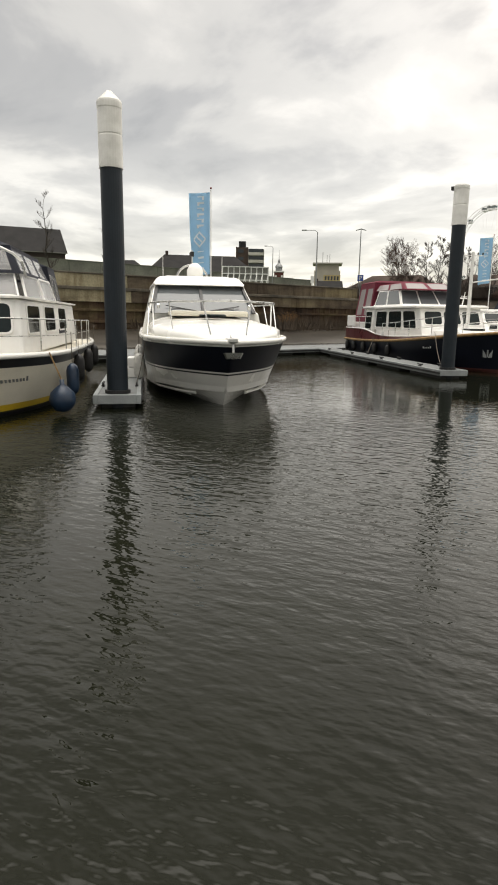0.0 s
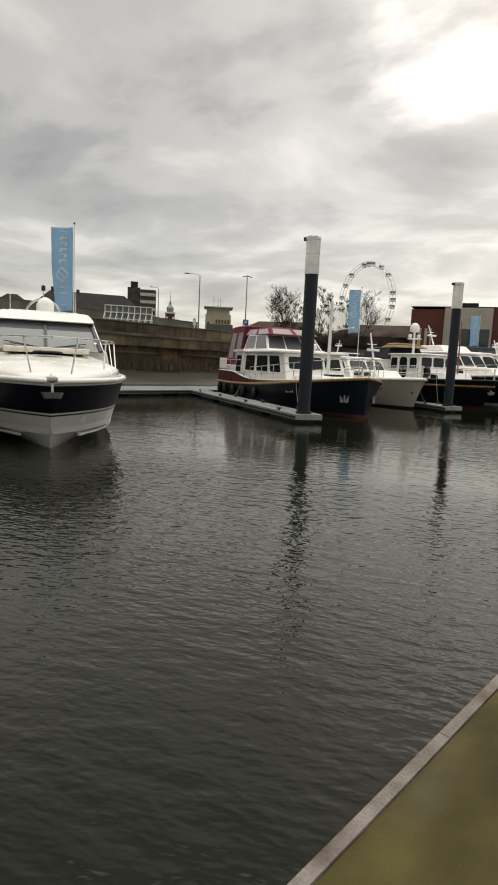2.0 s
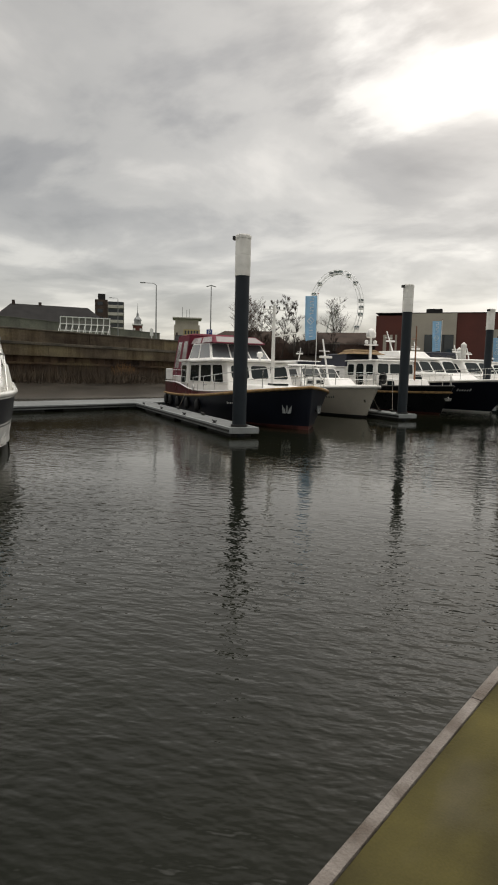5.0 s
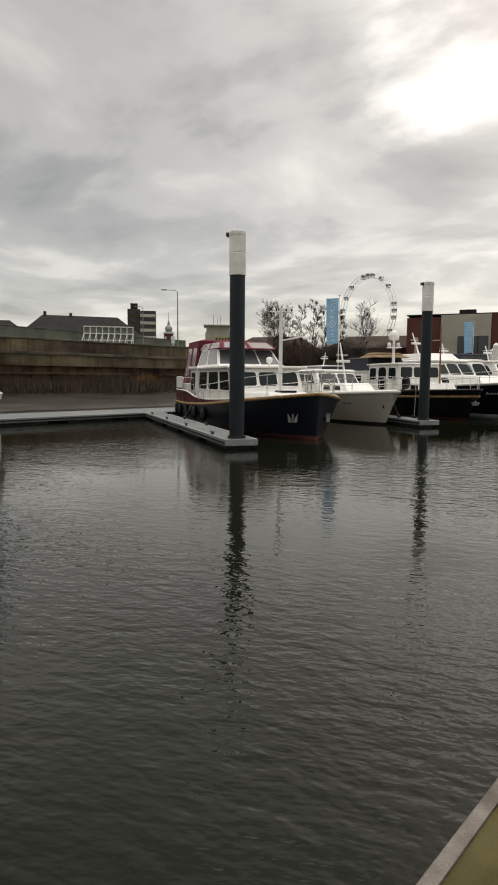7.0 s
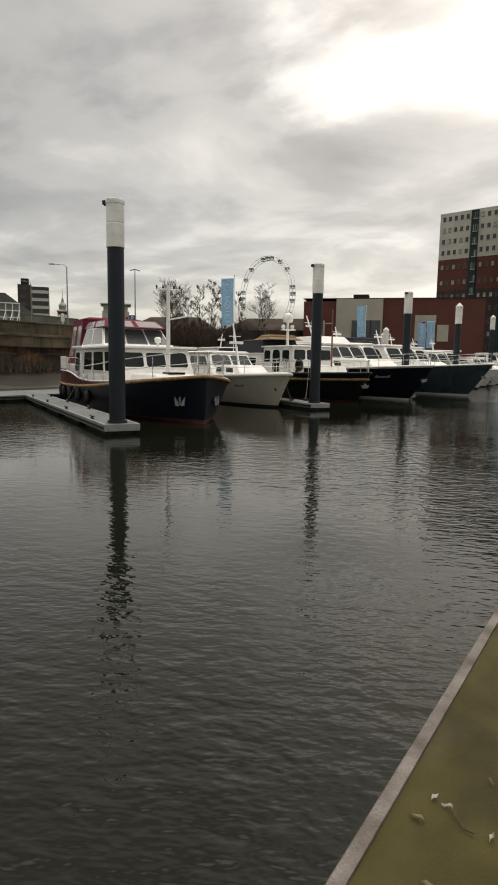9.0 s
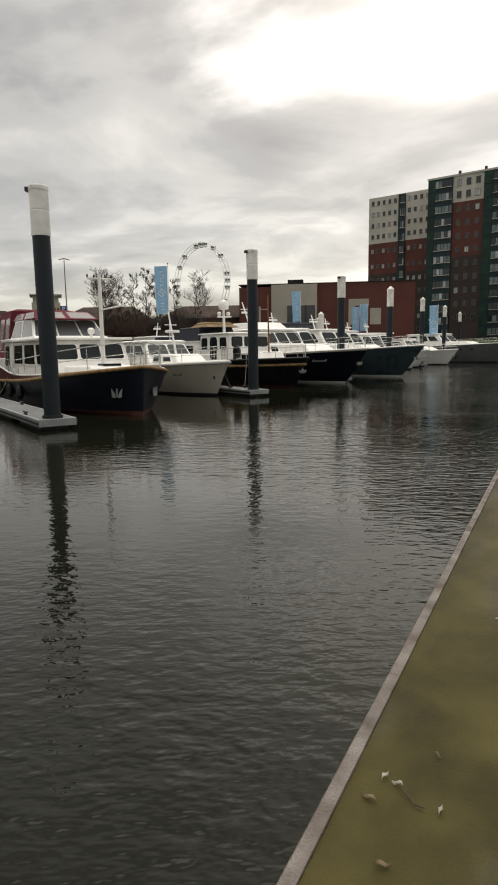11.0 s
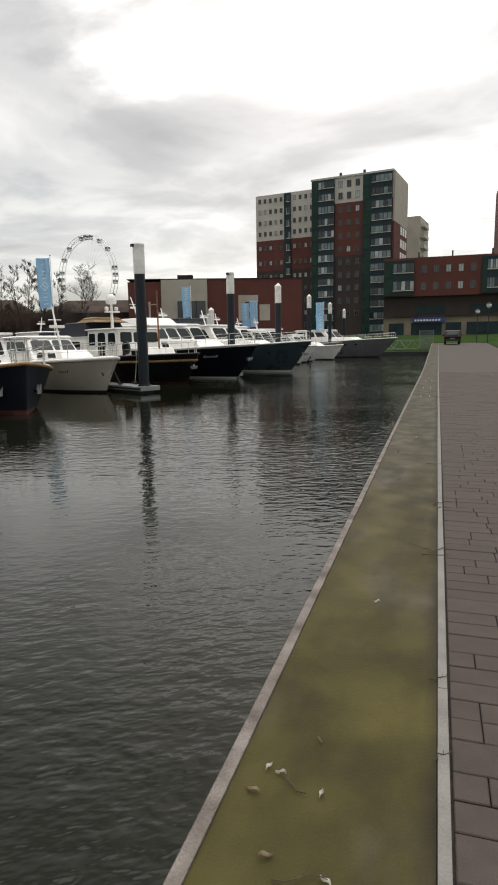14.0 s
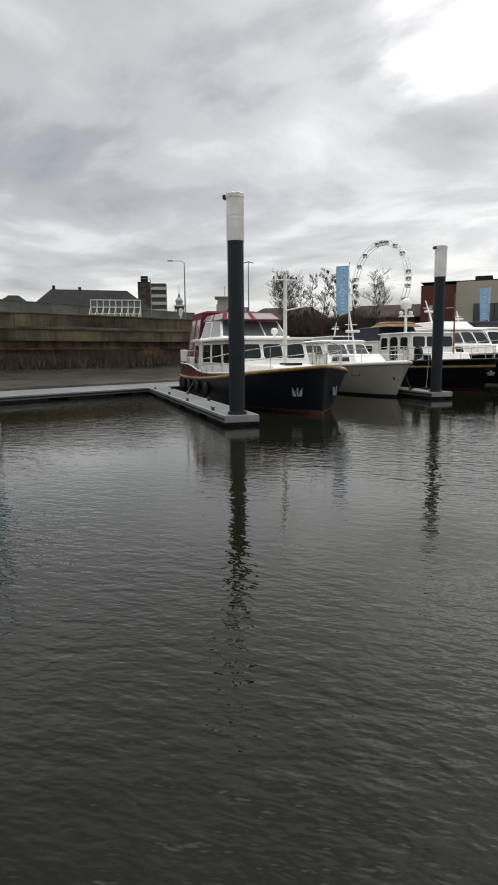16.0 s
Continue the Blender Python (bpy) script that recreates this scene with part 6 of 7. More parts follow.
def hall():
    h = thing("brick_hall", (-44.1, 88.8, 2.0), 19.8, "long red brick hall with a beige entrance block", "building")
    L = 26.3
    mass(h, "west_wall", 0, 5.0, 0, 14, -2.0, 8.9, "brick_red")
    mass(h, "entrance_block", 5.0, 11.9, -0.5, 12, -2.0, 9.15, "panel_side")
    mass(h, "east_wall", 11.9, L, 0, 14, -2.0, 9.25, "brick_red")
    part("roof_edge", box(-0.1, L + 0.1, -0.1, 14.1, 9.25, 9.33), "roof_dark", h)
    part("roof_plant", box(7.2, 9.6, 4, 6, 9.4, 10.3), "roof_dark", h)
    part("dark_gateway", box(7.4, 11.6, -0.62, -0.48, 0.4, 6.0), "win", h, "tall dark glazed entrance")
    for x in (8.8, 10.2):
        part("mullion", box(x - 0.06, x + 0.06, -0.70, -0.55, 0.4, 6.0), "roof_dark", h)
    for x, w in ((1.2, 0.5), (2.2, 0.4), (3.0, 0.3)):
        part("pale_mural", box(x, x + w, -0.06, 0.02, 3.2, 6.0), "panel_side", h)
    # pale block shapes on the east wall
    for a in ((16.6, 17.6, 3.0, 6.8), (17.6, 19.6, 5.8, 6.8), (17.6, 19.0, 4.3, 5.0), (19.8, 21.4, 3.0, 5.4)):
        part("pale_panel", box(a[0], a[1], -0.06, 0.02, a[2], a[3]), "panel_side", h)


hall()


# ---- far bank buildings ----
def gabled(name, at, turn, length, depth, wall_h, roof_h, wall, label, windows=0, hip=0.0, chimneys=1, tiles="roof_dark"):
    g = thing(name, at, turn, label, "building")
    mass(g, "wall", 0, length, 0, depth, -3, wall_h, wall)
    o = 0.4
    bm = bmesh.new()
    c = [bm.verts.new(p) for p in ((-o, -o, wall_h), (length + o, -o, wall_h), (length + o, depth + o, wall_h), (-o, depth + o, wall_h),
                                   (hip, depth / 2, wall_h + roof_h), (length - hip, depth / 2, wall_h + roof_h))]
    for f in ((0, 1, 5, 4), (2, 3, 4, 5), (1, 2, 5), (3, 0, 4), (3, 2, 1, 0)):
        bm.faces.new([c[i] for i in f])
    part("roof", bm, tiles, g)
    part("gutter", box(-o, length + o, -o - 0.14, -o, wall_h - 0.10, wall_h + 0.04), "wall_grey", g)
    for i in range(chimneys):
        x = hip + 0.2 + (length - 2 * hip) * 0.83 * (i / chimneys) ** 1.3
        part("chimney", box(x, x + 0.6, depth / 2 - 0.3, depth / 2 + 0.3, wall_h + roof_h - 0.6, wall_h + roof_h + 0.75 - 0.2 * (i % 2)), "brick_dark", g)
    if windows:
        facade_windows(g, 1, length - 1, 1.0, wall_h, windows, 1, 0.0, 1.0, 1.3, seed=3)
    return g


gabled("long_house", (-114.8, 63.7, 6.0), 61, 23.5, 12, 4.4, 4.3, "wall_grey", "long low building with a dark hipped roof", 8, 4.0, 2)
gabled("low_house", (-121.0, 58.0, 6.0), 61, 9, 9, 4.2, 3.2, "wall_grey", "small building with a dark hipped roof", 0, 3.5, 0)
gabled("terrace", (-120.0, 12.0, 6.0), 75, 34, 11, 6.6, 4.8, "brick_dark", "row of houses with dark pitched roofs", 9, 0.0, 4)


def flats():
    f = thing("flat_block", (-208.7, 158.9, 6.0), 52.0, "grey concrete block of flats with stacked balconies", "building")
    mass(f, "wall", 0, 5.2, 0, 14, -3, 24.3, "roof_brown")
    mass(f, "balcony_wall", 5.2, 11.8, 0, 14, -3, 23.6, "wall_grey")
    part("stair_head", box(1.2, 4.2, 3, 7, 24.3, 27.0), "roof_dark", f)
    for r in range(7):
        part("balcony", box(5.2, 11.6, -1.2, 0, 3.0 + 3 * r, 4.2 + 3 * r), "panel_grey", f)
        # dark glass strip drawn in for the shade behind each balcony
        part("balcony_shade", box(5.4, 11.4, -0.06, 0.02, 4.1 + 3 * r, 5.7 + 3 * r), "win", f)
        part("window", box(1.0, 3.2, -0.05, 0.03, 4.0 + 3 * r, 5.4 + 3 * r), "win", f)


flats()
cup = thing("clock_tower", (-152.4, 133.5, 6.0), 49, "small red and white church tower with a lead cupola", "building")
part("shaft", box(-1.5, 1.5, -1.5, 1.5, -3, 10.0), "brick_red", cup)
part("cornice", box(-1.7, 1.7, -1.7, 1.7, 10.0, 10.4), "sign_white", cup)
part("lantern", lathe([(1.1, 10.4), (1.1, 11.5), (1.3, 11.6), (1.1, 12.1), (0.5, 12.8), (0.35, 13.3), (0.35, 13.7), (0.09, 14.3), (0.04, 17.0)], 12), "pole_grey", cup)
for x in (-1.0, 1.0):
    part("window", box(x - 0.30, x + 0.30, -1.56, -1.46, 6.8, 9.0), "sign_white", cup)
civ = thing("civic_building", (-164.4, 161.3, 6.0), 45, "beige civic building with a flat overhanging roof", "building")
mass(civ, "wall", 0, 9.5, 0, 10, -3, 12.8, "panel_side")
part("roof", box(-0.6, 10.2, -0.6, 10.6, 15.2, 15.6), "panel_grey", civ)
mass(civ, "upper_storey", 0.4, 9.0, 0.4, 9.4, 12.8, 15.2, "panel_side")
part("lit_band", box(3.5, 9.6, -0.08, 0.02, 9.0, 11.2), "yellowish", civ)
for i in range(5):
    part("window", box(3.9 + 1.1 * i, 4.6 + 1.1 * i, -0.14, -0.06, 9.4, 10.8), "win", civ)
for x, hgt in ((3.0, 4.2), (4.6, 3.2), (5.6, 3.6)):
    part("aerial", tube([(x, 5, 15.6), (x, 5, 15.6 + hgt)], 0.09, 5), "pole_grey", civ)
gabled("gabled_house", (-150.0, 148.0, 6.0), 45, 9, 8, 5.0, 3.2, "yellowish", "yellow gabled house with dark roof")

# billboard seen from behind
bb = thing("billboard", (-55.5, 39.9, 4.2), 55.6, "white lattice frame of a billboard seen from behind", "billboard")
for z in (1.29, 1.97, 2.70):
    part("beam", box(0, 5.2, -0.05, 0.05, z, z + 0.10), "sign_white", bb)
for i in range(9):
    part("upright", box(0.635 * i, 0.635 * i + 0.09, -0.04, 0.04, 0.0, 2.78), "sign_white", bb)
    part("brace", tube([(0.635 * i + 0.04, -0.05, 2.0), (0.635 * i - 0.45, -1.3, 0.0)], 0.04, 5), "sign_white", bb)
    if i < 8:
        part("cross_brace", tube([(0.635 * i + 0.1, -0.02, 1.35), (0.635 * i + 0.6, -0.02, 2.0)], 0.02, 4), "pole_grey", bb)
part("board", box(0.0, 5.2, 0.08, 0.16, 1.25, 2.80), "wall_grey", bb)

# street lamps and parking sign
def arm_lamp(at, turn, high, reach, label):
    e = thing("street_lamp", at, turn, label, "street lamp", "street lamps")
    part("post", tube([(0, 0, 0), (0, 0, high - 0.2)], 0.075, 8, 0.04), "pole_grey", e)
    part("arm", tube([(0, 0, high - 0.2), (-0.15 * reach, 0, high - 0.02), (-0.75 * reach, 0, high)], 0.03, 6), "pole_grey", e)
    part("lamp_head", box(-reach, -0.68 * reach, -0.10, 0.10, high - 0.04, high + 0.05, 0.02), "pole_grey", e)


arm_lamp((-42.7, 41.8, 4.2), 44, 5.5, 1.5, "tall grey street lamp with a long arm")
arm_lamp((-61.0, 52.0, 4.2), 44, 6.3, 1.1, "smaller grey street lamp behind the barrier")
sp = thing("post_sign", (-42.3, 40.9, 4.2), 44, "narrow white information post by the barrier", "sign")
part("post", box(-0.06, 0.06, -0.03, 0.03, 0.0, 1.25, 0.01), "sign_white", sp)
part("plate", box(-0.16, 0.16, -0.06, -0.03, 0.55, 1.20, 0.01), "sign_white", sp)
lb = thing("street_lamp", (-71.5, 80.6, 4.2), 44, "tall grey street lamp with a double head", "street lamp")
part("post", tube([(0, 0, -0.2), (0, 0, 12.0)], 0.13, 8, 0.07), "pole_grey", lb)
for sg in (-1, 1):
    part("lamp_head", loft([[(0, -0.15, 12.25), (0, 0.15, 12.25), (0, 0.15, 12.1), (0, -0.15, 12.1)], [(0.85 * sg, -0.2, 12.0), (0.85 * sg, 0.2, 12.0), (0.85 * sg, 0.2, 11.92), (0.85 * sg, -0.2, 11.92)]]), "pole_grey", lb)
ps = thing("parking_sign", (-59.9, 67.8, 4.5), 40, "square blue parking sign with a white letter", "sign")
part("post", tube([(0, 0, 0), (0, 0, 2.4)], 0.05, 6), "pole_grey", ps)
plate = part("plate", box(-0.42, 0.42, -0.10, -0.05, 2.35, 3.2, 0.02), "sign_blue", ps)
fc = bpy.data.curves.new("letter", "FONT")
fc.body, fc.size, fc.extrude, fc.align_x = "P", 0.80, 0.005, "CENTER"
fc.materials.append(M["sign_white"])
lt = new("letter", fc)
lt.parent = ps
lt.matrix_local = pose(0, -0.11, 2.50, 90, 0, 0)


# ---- ferris wheel ----
def ferris_wheel():
    f = thing("ferris_wheel", (-135.3, 226.5, 29.1), -16.0, "large white ferris wheel with closed gondolas", "ferris wheel")
    R, n = 15.5, 36
    def ring_at(r, y, th):
        pts = [Vector((r * math.cos(2 * math.pi * k / 72), y, r * math.sin(2 * math.pi * k / 72))) for k in range(73)]
        return tube(pts, th, 5)
    for y in (-0.8, 0.8):
        part("rim", ring_at(R + 0.75, y, 0.10), "wheel_white", f)
        part("inner_rim", ring_at(R - 0.95, y, 0.10), "wheel_white", f)
    part("hub", lathe([(0.9, -1.2), (0.9, 1.2)], 14), "wheel_white", f).matrix_local = pose(0, 0, 0, 90, 0, 0)
    for k in range(n):
        a = 2 * math.pi * k / n
        u = Vector((math.cos(a), 0, math.sin(a)))
        for y in (-0.8, 0.8):
            part("spoke", tube([u * 0.8 + Vector((0, y * 0.8, 0)), u * (R - 0.95) + Vector((0, y, 0))], 0.016, 4), "wheel_white", f)
            part("rim_strut", tube([u * (R - 0.95) + Vector((0, y, 0)), u * (R + 0.75) + Vector((0, y, 0))], 0.05, 4), "wheel_white", f)
        # cabins hang in threes, ones and twos round the rim
        if k % 9 in (0, 1, 4, 6, 8) or k in (17, 19):
            c = u * R
            gd = part("gondola", box(c.x - 0.72, c.x + 0.72, -0.70, 0.70, c.z - 0.95, c.z - 0.25, 0.10), "wheel_white", f)
            part("gondola_window", box(c.x - 0.70, c.x + 0.70, -0.68, 0.68, c.z - 0.24, c.z + 0.42), "pane_teal", gd, "tinted cabin glass")
            part("gondola_roof", box(c.x - 0.76, c.x + 0.76, -0.74, 0.74, c.z + 0.43, c.z + 0.60, 0.05), "wheel_white", gd)
    for sx in (-1, 1):
        for y in (-2.2, 2.2):
            part("support_leg", tube([(0, y * 0.6, 0), (7.5 * sx, y, -25)], 0.28, 6), "wheel_white", f)


ferris_wheel()


# ---- trees ----
def bare_tree(name, at, height, spread, seed, label, twigs=900, crown="crown_dark", slim=False):
    """A leafless tree: a leading stem, limbs that fork four times, and a crown of fine twigs."""
    rg = random.Random(seed)
    e = thing(name, at, rg.uniform(0, 360), label, "tree", "bare trees")
    bm = bmesh.new()
    spots = []

    def limb(p, d, ln, r, depth):
        q, pts = p, [p]
        for _ in range(3):
            d = (d + Vector((rg.uniform(-.14, .14), rg.uniform(-.14, .14), 0.07))).normalized()
            q = q + d * ln / 3
            pts.append(q)
        add_tube(bm, pts, r, 3, r * 0.6)
        if depth <= 2:
            spots.append((pts, d))
        if depth == 0:
            return
        for k in range(3):
            a = rg.uniform(0, 6.28)
            w = spread * rg.uniform(0.6, 1.15)
            nd = (d + Vector((math.cos(a) * w, math.sin(a) * w, rg.uniform(-0.10, 0.25)))).normalized()
            limb(pts[k + 1], nd, ln * rg.uniform(0.58, 0.76), r * 0.55, depth - 1)
    stem = [Vector((0, 0, -0.3))]
    n = 9
    for k in range(n):
        stem.append(stem[-1] + Vector((rg.uniform(-.03, .03), rg.uniform(-.03, .03), 0.10)) * height)
    add_tube(bm, stem, height * 0.012, 6, height * 0.002)
    for k in range(2, n + 1):
        for _ in range(2):
            a = rg.uniform(0, 6.28)
            reach = height * spread * (0.34 if slim else 0.46) * (0.35 + 0.65 * math.sin(math.pi * (0.15 + 0.70 * (k / n))))
            up = rg.uniform(0.35, 0.9)
            limb(stem[k], Vector((math.cos(a), math.sin(a), up)).normalized(), reach * rg.uniform(0.38, 0.60), height * 0.0042 * (1.35 - k / n), 4)
    part("trunk", bm, "bark", e)
    verts, faces = [], []
    per = max(1, twigs // len(spots))
    for pts, d in spots:
        for _ in range(per):
            p = pts[rg.choice((1, 2, 3))].lerp(pts[rg.choice((0, 1, 2))], rg.random())
            t = (d + Vector((rg.uniform(-1, 1), rg.uniform(-1, 1), rg.uniform(-.5, .8)))).normalized() * min(0.10 * height, max(0.018 * height, (pts[3] - pts[0]).length * rg.uniform(0.3, 1.0)))
            w = t.cross(Vector((rg.uniform(-1, 1), rg.uniform(-1, 1), rg.uniform(-1, 1)))).normalized() * height * 0.0004
            i = len(verts)
            verts += [p - w, p + w, p + t]
            faces.append((i, i + 1, i + 2))
    me = bpy.data.meshes.new("crown")
    me.from_pydata([tuple(v) for v in verts], [], faces)
    me.materials.append(M[crown])
    c = new("crown", me)
    c.parent = e
    tagged(c, "crown of fine bare twigs", kind="stuff")
    return e


bare_tree("bare_tree", (-57.5, 98.2, 5.0), 9.8, 0.85, 3, "wide bare winter tree", 20000)
for i, (x, y, h, cr) in enumerate(((-61.0, 77.5, 8.2, "crown_brown"), (-62.5, 79.5, 7.5, "crown_brown"), (-59.2, 79.0, 7.0, "crown_dark"), (-57.6, 80.2, 8.6, "crown_dark"), (-56.5, 81.2, 9.4, "crown_dark"),
                                   (-54.8, 82.2, 8.6, "crown_dark"), (-53.4, 84.0, 7.8, "crown_dark"), (-50.5, 87.0, 6.0, "crown_dark"))):
    bare_tree("bare_tree", (x, y, 4.6), h, 0.6 if cr == "crown_dark" else 1.0, 10 + i, "brownish bare tree on the bank" if cr == "crown_brown" else "slender bare tree on the bank", 42000 if cr == "crown_brown" else 22000, cr, cr == "crown_dark")
bare_tree("bare_tree", (-56.0, 21.0, 4.2), 8.6, 0.35, 31, "thin bare tree on the embankment", 2500)
bare_tree("bare_tree", (-55.0, 25.8, 4.2), 6.2, 0.4, 32, "thin bare tree on the embankment", 2500)
for i, (x, y, r, h) in enumerate(((-64, 74, 5, 3.5), (-58, 80, 6, 3.8), (-51, 84, 6, 3.2), (-45, 88, 5, 2.6), (-36, 90, 6, 2.0), (-66, 70, 4, 3.5))):
    brush("bank_scrub", (x, y + 1, 1.2 if i < 5 else 0.5), r, h, 1500, "crown_brown", "brown bare scrub on the bank", 40 + i)
for i, (x, y, z, r, h) in enumerate(((-71, 84, 5, 6, 4.2), (-64, 88, 5, 7, 4.6), (-57, 92, 5, 7, 4.6), (-50, 96, 5, 7, 3.8), (-68, 80, 4, 5, 4.0), (-61, 84, 4, 6, 4.0))):
    brush("bank_scrub", (x, y, z), r, h, 3500, "crown_brown" if i % 2 else "crown_dark", "dense brown winter scrub on top of the bank", 50 + i)
gabled("boathouse", (-59.5, 90.2, 5.0), 22, 17, 9, 1.9, 2.2, "brick_dark", "low dark building with a brown hipped roof", 4, 2.5, 0, "roof_brown")
gabled("boathouse", (-76.0, 83.6, 5.0), 22, 14, 9, 2.0, 2.3, "brick_dark", "low dark building with a brown hipped roof behind the trees", 4, 2.5, 0, "roof_brown")

# ---- far end of the quay: lamps, car, gangway ----
for x, y, top in ((6.2, 64.6, 5.4), (6.1, 79.7, 5.4), (5.5, 89.8, 5.2), (8.2, 72.0, 5.4)):
    g = thing("globe_lamp", (x, y, quay_z(y) - 0.01), 0, "dark lamp post with a pale globe", "street lamp", "globe lamps")
    hgt = top - quay_z(y)
    part("post", tube([(0, 0, 0), (0, 0, hgt - 0.3)], 0.06, 8, 0.04), "rubber_black", g)
    part("globe", lathe([(0.06, hgt - 0.32), (0.24, hgt - 0.18), (0.28, hgt), (0.20, hgt + 0.18), (0.05, hgt + 0.25)], 16), "sign_white", g, smooth=True)
    part("lamp_hat", lathe([(0.30, hgt + 0.1), (0.20, hgt + 0.22), (0.05, hgt + 0.30)], 16), "rubber_black", g)


def car(at, turn):
    c = thing("parked_car", at, turn, "dark parked car seen from behind", "car")
    prof = [(-2.1, 0.35), (-2.15, 0.80), (-2.05, 1.0), (-1.75, 1.42), (-1.2, 1.55), (0.2, 1.52), (0.85, 1.05), (1.95, 0.90), (2.1, 0.60), (2.05, 0.35)]
    rings = []
    for y, k in ((-0.88, 0.9), (-0.84, 1.0), (0.84, 1.0), (0.88, 0.9)):
        rings.append([(x, y * (1 - 0.16 * max(0, z - 0.95)), z if k == 1.0 else 0.35 + (z - 0.35) * 0.97) for x, z in prof])
    part("body", loft(rings), "car_paint", c)
    part("rear_window", slab([(-2.03, -0.62, 1.05), (-2.03, 0.62, 1.05), (-1.80, 0.55, 1.38), (-1.80, -0.55, 1.38)], 0.02, (-1, 0, 0.4)), "glass", c)
    for sg in (-1, 1):
        part("tail_light", box(-2.18, -2.08, sg * 0.72 - 0.10, sg * 0.72 + 0.10, 0.78, 1.02, 0.02), "lamp_red", c)
        part("mirror", box(0.45, 0.60, sg * 0.98 - 0.10, sg * 0.98 + 0.10, 0.98, 1.12, 0.03), "car_paint", c)
        for x in (-1.35, 1.3):
            w = part("wheel", lathe([(0.20, -0.10), (0.32, -0.09), (0.33, 0), (0.32, 0.09), (0.20, 0.10)], 20), "tyre", c)
            w.matrix_local = pose(x, sg * 0.76, 0.33, 90, 0, 0)
    part("number_plate", box(-2.19, -2.15, -0.24, 0.24, 0.58, 0.68), "wall_grey", c)
    part("bumper", box(-2.22, -2.02, -0.84, 0.84, 0.36, 0.56, 0.04), "rubber_black", c)


car((2.25, 79.0, quay_z(79) - 0.005), 90)

gw = thing("gangway", (-7.2, 93.0, 0.55), 2, "galvanised truss gangway down to the pontoons", "gangway")
part("deck", box(0, 7.2, -0.7, 0.7, -0.15, 0.0), "pontoon_edge", gw)
for sg in (-1, 1):
    part("top_chord", box(0, 7.2, 0.72 * sg - 0.06, 0.72 * sg + 0.06, 1.05, 1.17), "pontoon_edge", gw)
    for k in range(4):
        part("diagonal", tube([(0.2 + 1.75 * k, 0.72 * sg, 0.0), (1.05 + 1.75 * k, 0.72 * sg, 1.08)], 0.05, 6), "pontoon_edge", gw)
        part("diagonal", tube([(1.05 + 1.75 * k, 0.72 * sg, 1.08), (1.9 + 1.75 * k, 0.72 * sg, 0.0)], 0.05, 6), "pontoon_edge", gw)
for x in (5.4, 7.25):
    part("gate_post", box(x, x + 0.08, -0.86, -0.78, -0.15, 2.4), "pole_grey", gw)
for z in (0.0, 1.2, 2.3):
    part("gate_rail", box(5.48, 7.25, -0.84, -0.80, z, z + 0.06), "pole_grey", gw)
for k in range(14):
    part("gate_bar", box(5.55 + 0.12 * k, 5.58 + 0.12 * k, -0.83, -0.81, 0.0, 2.3), "pole_grey", gw)
part("float", box(-1.0, 8.0, -1.6, 1.6, -1.4, -0.45), "float", gw)

# ---- litter on the quay beam ----
def leaf(x, y, turn, size, material, label):
    bm = bmesh.new()
    rows = [[(size * 1.6 * (k / 6 - 0.5), size * 0.28 * math.sin(math.pi * k / 6) * s + 0.002 * k, 0.006 + 0.010 * abs(s) + 0.006 * math.sin(k)) for s in (-1, 0, 1)] for k in range(7)]
    add_loft(bm, rows, close=False)
    bmesh.ops.solidify(bm, geom=list(bm.faces), thickness=0.0015)
    ob = part("fallen_leaf", bm, material)
    ob.matrix_world = pose(x, y, 0.004, 0, 0, turn)
    return tagged(ob, label, "leaf", "litter")


leaf(0.361, 6.72, 70, 0.027, "leaf_pale", "pale curled scrap on the quay beam")
leaf(0.20, 6.79, 160, 0.024, "leaf_pale", "pale curled scrap on the quay beam")
leaf(0.155, 6.80, 60, 0.029, "leaf_pale", "pale curled scrap on the quay beam")
leaf(0.13, 6.68, 150, 0.037, "leaf_dry", "dry brown willow leaf on the quay beam")
leaf(0.24, 6.42, 10, 0.031, "leaf_dry", "dry brown willow leaf on the quay beam")
rg = random.Random(8)
for k in range(12):
    leaf(rg.uniform(0.13, 0.70), rg.uniform(2.0, 16.0), rg.uniform(0, 360), rg.uniform(0.015, 0.035), rg.choice(("leaf_dry", "leaf_pale")), "small dry leaf on the quay beam")


def twig(x, y, turn, ln, seed):
    rg = random.Random(seed)
    bm = bmesh.new()
    pts = [Vector((ln * k / 5, rg.uniform(-.012, .012), 0.006 + rg.uniform(0, .008))) for k in range(6)]
    add_tube(bm, pts, 0.0030, 5, 0.0012)
    for k in (2, 3, 4):
        add_tube(bm, [pts[k], pts[k] + Vector((ln * 0.16, rg.choice((-1, 1)) * ln * 0.14, 0.004))], 0.0018, 4, 0.0008)
    ob = part("fallen_twig", bm, "twig")
    ob.matrix_world = pose(x, y, 0.004, 0, 0, turn)
    tagged(ob, "thin dry twig lying on the quay", "twig", "litter")


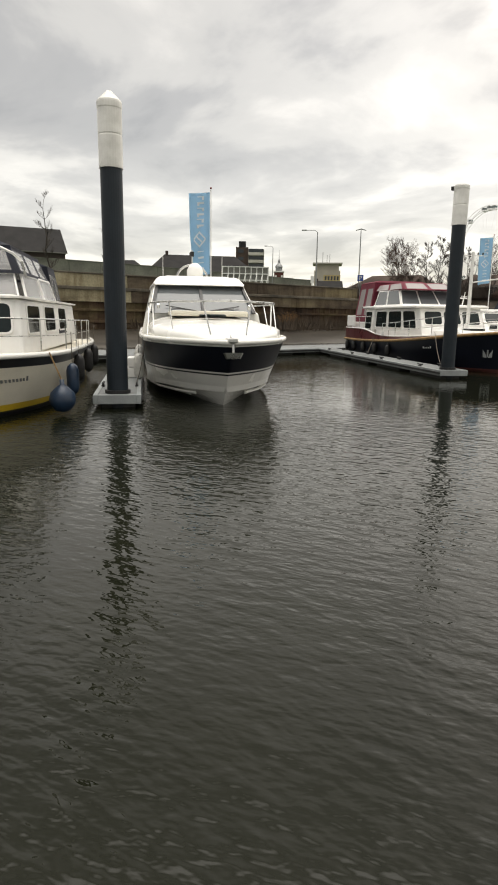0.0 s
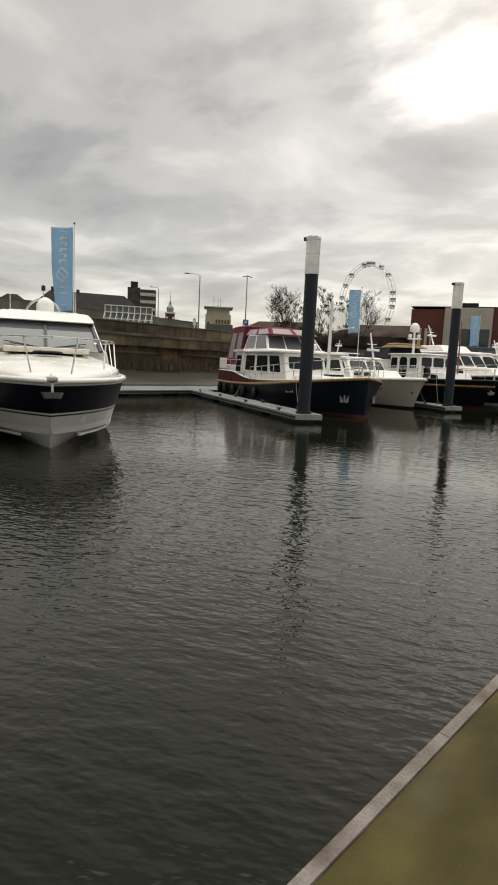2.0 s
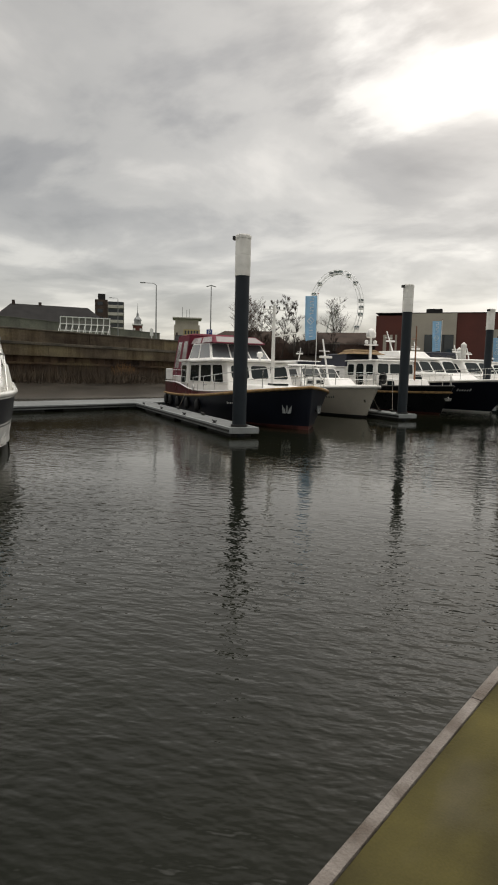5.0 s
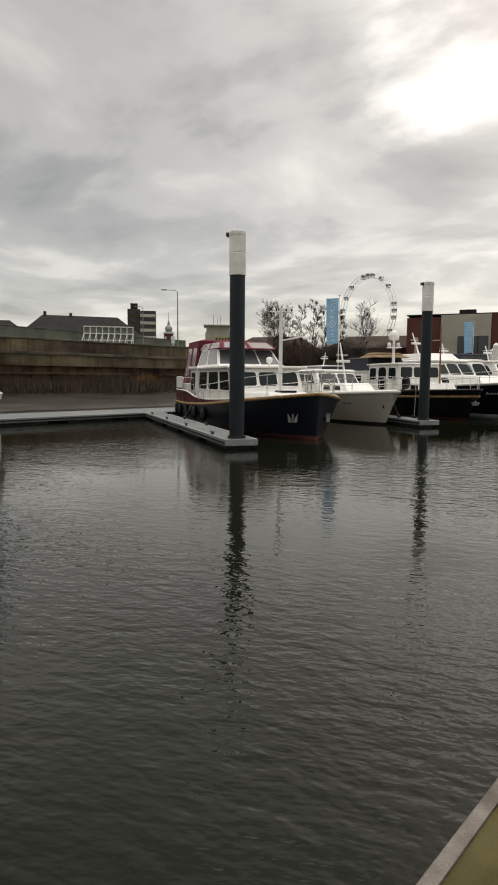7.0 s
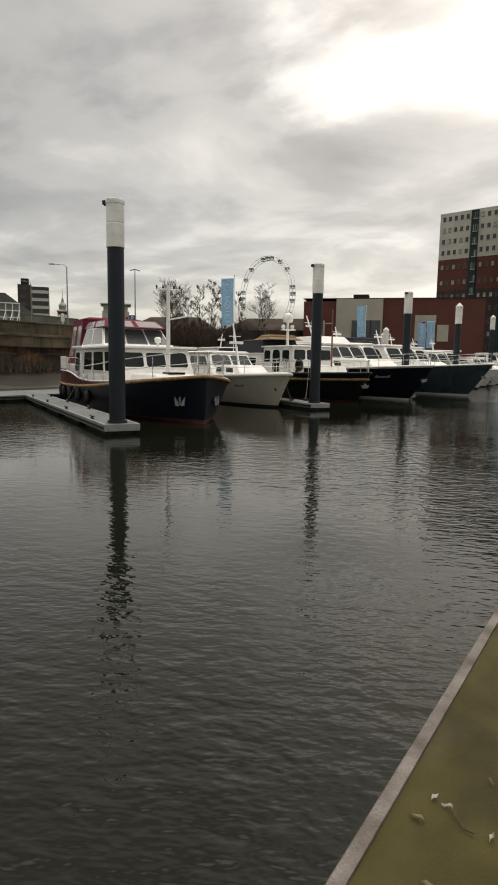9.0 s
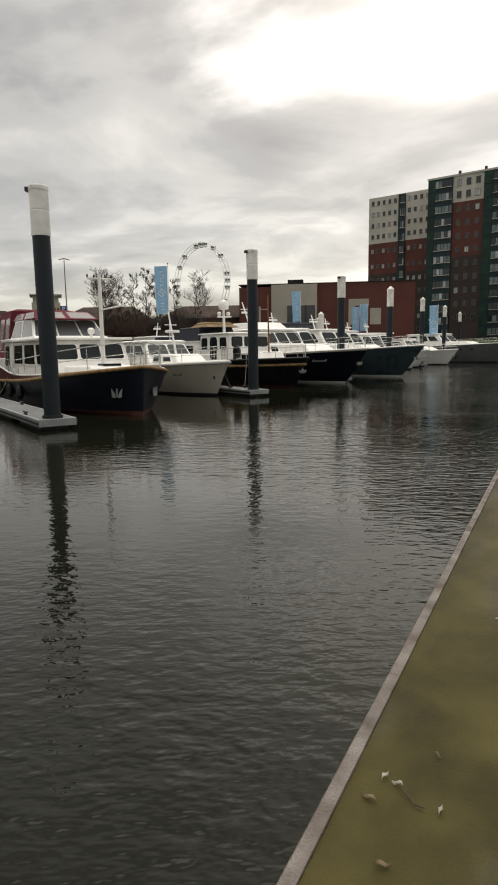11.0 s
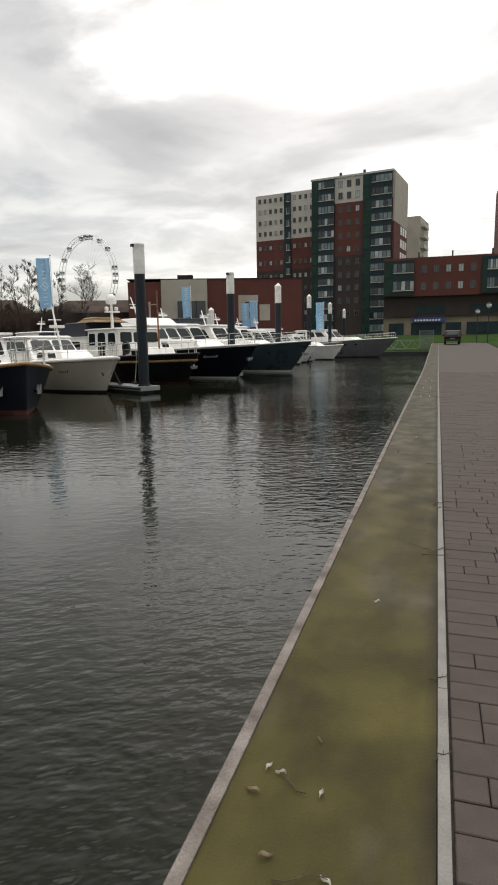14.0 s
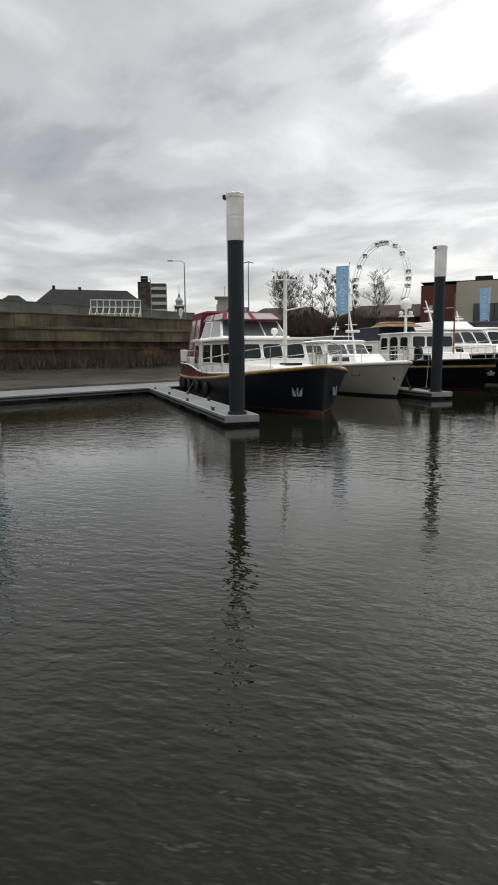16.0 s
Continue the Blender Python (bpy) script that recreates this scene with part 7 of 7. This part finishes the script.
for i, (x, y, tn, ln) in enumerate(((0.70, 10.7, 20, 0.16), (0.70, 9.3, 60, 0.16), (0.62, 9.22, 12, 0.20), (0.66, 9.36, 150, 0.16), (0.68, 9.28, 95, 0.13), (0.69, 10.6, 70, 0.15), (0.72, 10.66, 120, 0.13), (0.71, 10.5, 40, 0.16), (0.60, 12.6, 10, 0.2), (0.28, 6.35, 20, 0.18), (0.70, 7.55, 30, 0.10), (0.71, 7.0, 50, 0.10), (0.30, 6.7, 140, 0.14), (0.35, 2.45, 15, 0.10),
                                   (0.40, 2.60, 120, 0.16), (0.72, 6.2, 60, 0.10), (0.66, 22, 10, 0.5), (0.5, 22.4, 160, 0.4))):
    twig(x, y, tn, ln, 60 + i)

for y in (21.5, 24.5, 28.0):
    ql = thing("quay_ladder", (0.30, y, 0.0), 0, "pale steel ladder grip fixed on the quay beam", "ladder", "quay ladders")
    for x in (0.0, 0.22):
        part("grip", tube([(x, 0, 0.0), (x, 0.02, 0.06), (x, 0.42, 0.06), (x, 0.44, 0.0)], 0.012, 6), "pole_grey", ql)

# ---- paving ----
paving = thing("paving", (0, 0, 0), 0, "brown concrete pavers laid in uneven staggered rows", "pavement", kind="structure")
rg = random.Random(12)
shared = {}
y = -8.0
made = 0
WID = (0.14, 0.14, 0.19)
row = 0


def paver_mesh(ln, wd):
    key = (round(ln, 3), round(wd, 3))
    if key not in shared:
        bm = bmesh.new()
        a, b2, h, c = ln / 2 - 0.0025, wd / 2 - 0.0025, 0.05, 0.004
        add_loft(bm, [[(-a, -b2, -h), (a, -b2, -h), (a, b2, -h), (-a, b2, -h)], [(-a, -b2, -c), (a, -b2, -c), (a, b2, -c), (-a, b2, -c)],
                      [(-a + c, -b2 + c, 0), (a - c, -b2 + c, 0), (a - c, b2 - c, 0), (-a + c, b2 - c, 0)]])
        me = bpy.data.meshes.new("paver")
        bm.to_mesh(me)
        bm.free()
        me.materials.append(M["paver"])
        shared[key] = me
    return shared[key]


rest = bmesh.new()
while y < 35.9:
    wd = WID[row % 3] if rg.random() < 0.8 else 0.14
    x = 0.782 - rg.choice((0.0, 0.10, 0.16))
    while x < 9.0:
        ln = rg.choice((0.28, 0.36, 0.44))
        x0 = max(x, 0.782)
        if x + ln - x0 > 0.05:
            L1 = round((x + ln - x0) / 0.01) * 0.01
            if made < 300 and x0 < 2.2 and y > 5.8:
                o = new("paver", paver_mesh(L1, wd))
                o.parent = paving
                o.location = (x0 + L1 / 2, y + wd / 2, 0.004 + rg.uniform(-0.002, 0.002))
                made += 1
            elif x0 < 9:
                a = 0.003
                z = 0.003 + rg.uniform(-0.002, 0.002)
                vs = [rest.verts.new((xx, yy, zz)) for xx, yy, zz in ((x0 + a, y + a, z), (x0 + L1 - a, y + a, z), (x0 + L1 - a, y + wd - a, z), (x0 + a, y + wd - a, z),
                                                                      (x0 + a, y + a, z - 0.03), (x0 + L1 - a, y + a, z - 0.03), (x0 + L1 - a, y + wd - a, z - 0.03), (x0 + a, y + wd - a, z - 0.03))]
                for f in ((0, 1, 2, 3), (1, 0, 4, 5), (2, 1, 5, 6), (3, 2, 6, 7), (0, 3, 7, 4)):
                    rest.faces.new([vs[i] for i in f])
        x += ln
    y += wd
    row += 1
me = bpy.data.meshes.new("far_pavers")
rest.to_mesh(me)
rest.free()
me.materials.append(M["paver"])
fp = new("far_pavers", me)
fp.parent = paving
tagged(fp, "more brown pavers further along the quay", kind="stuff")
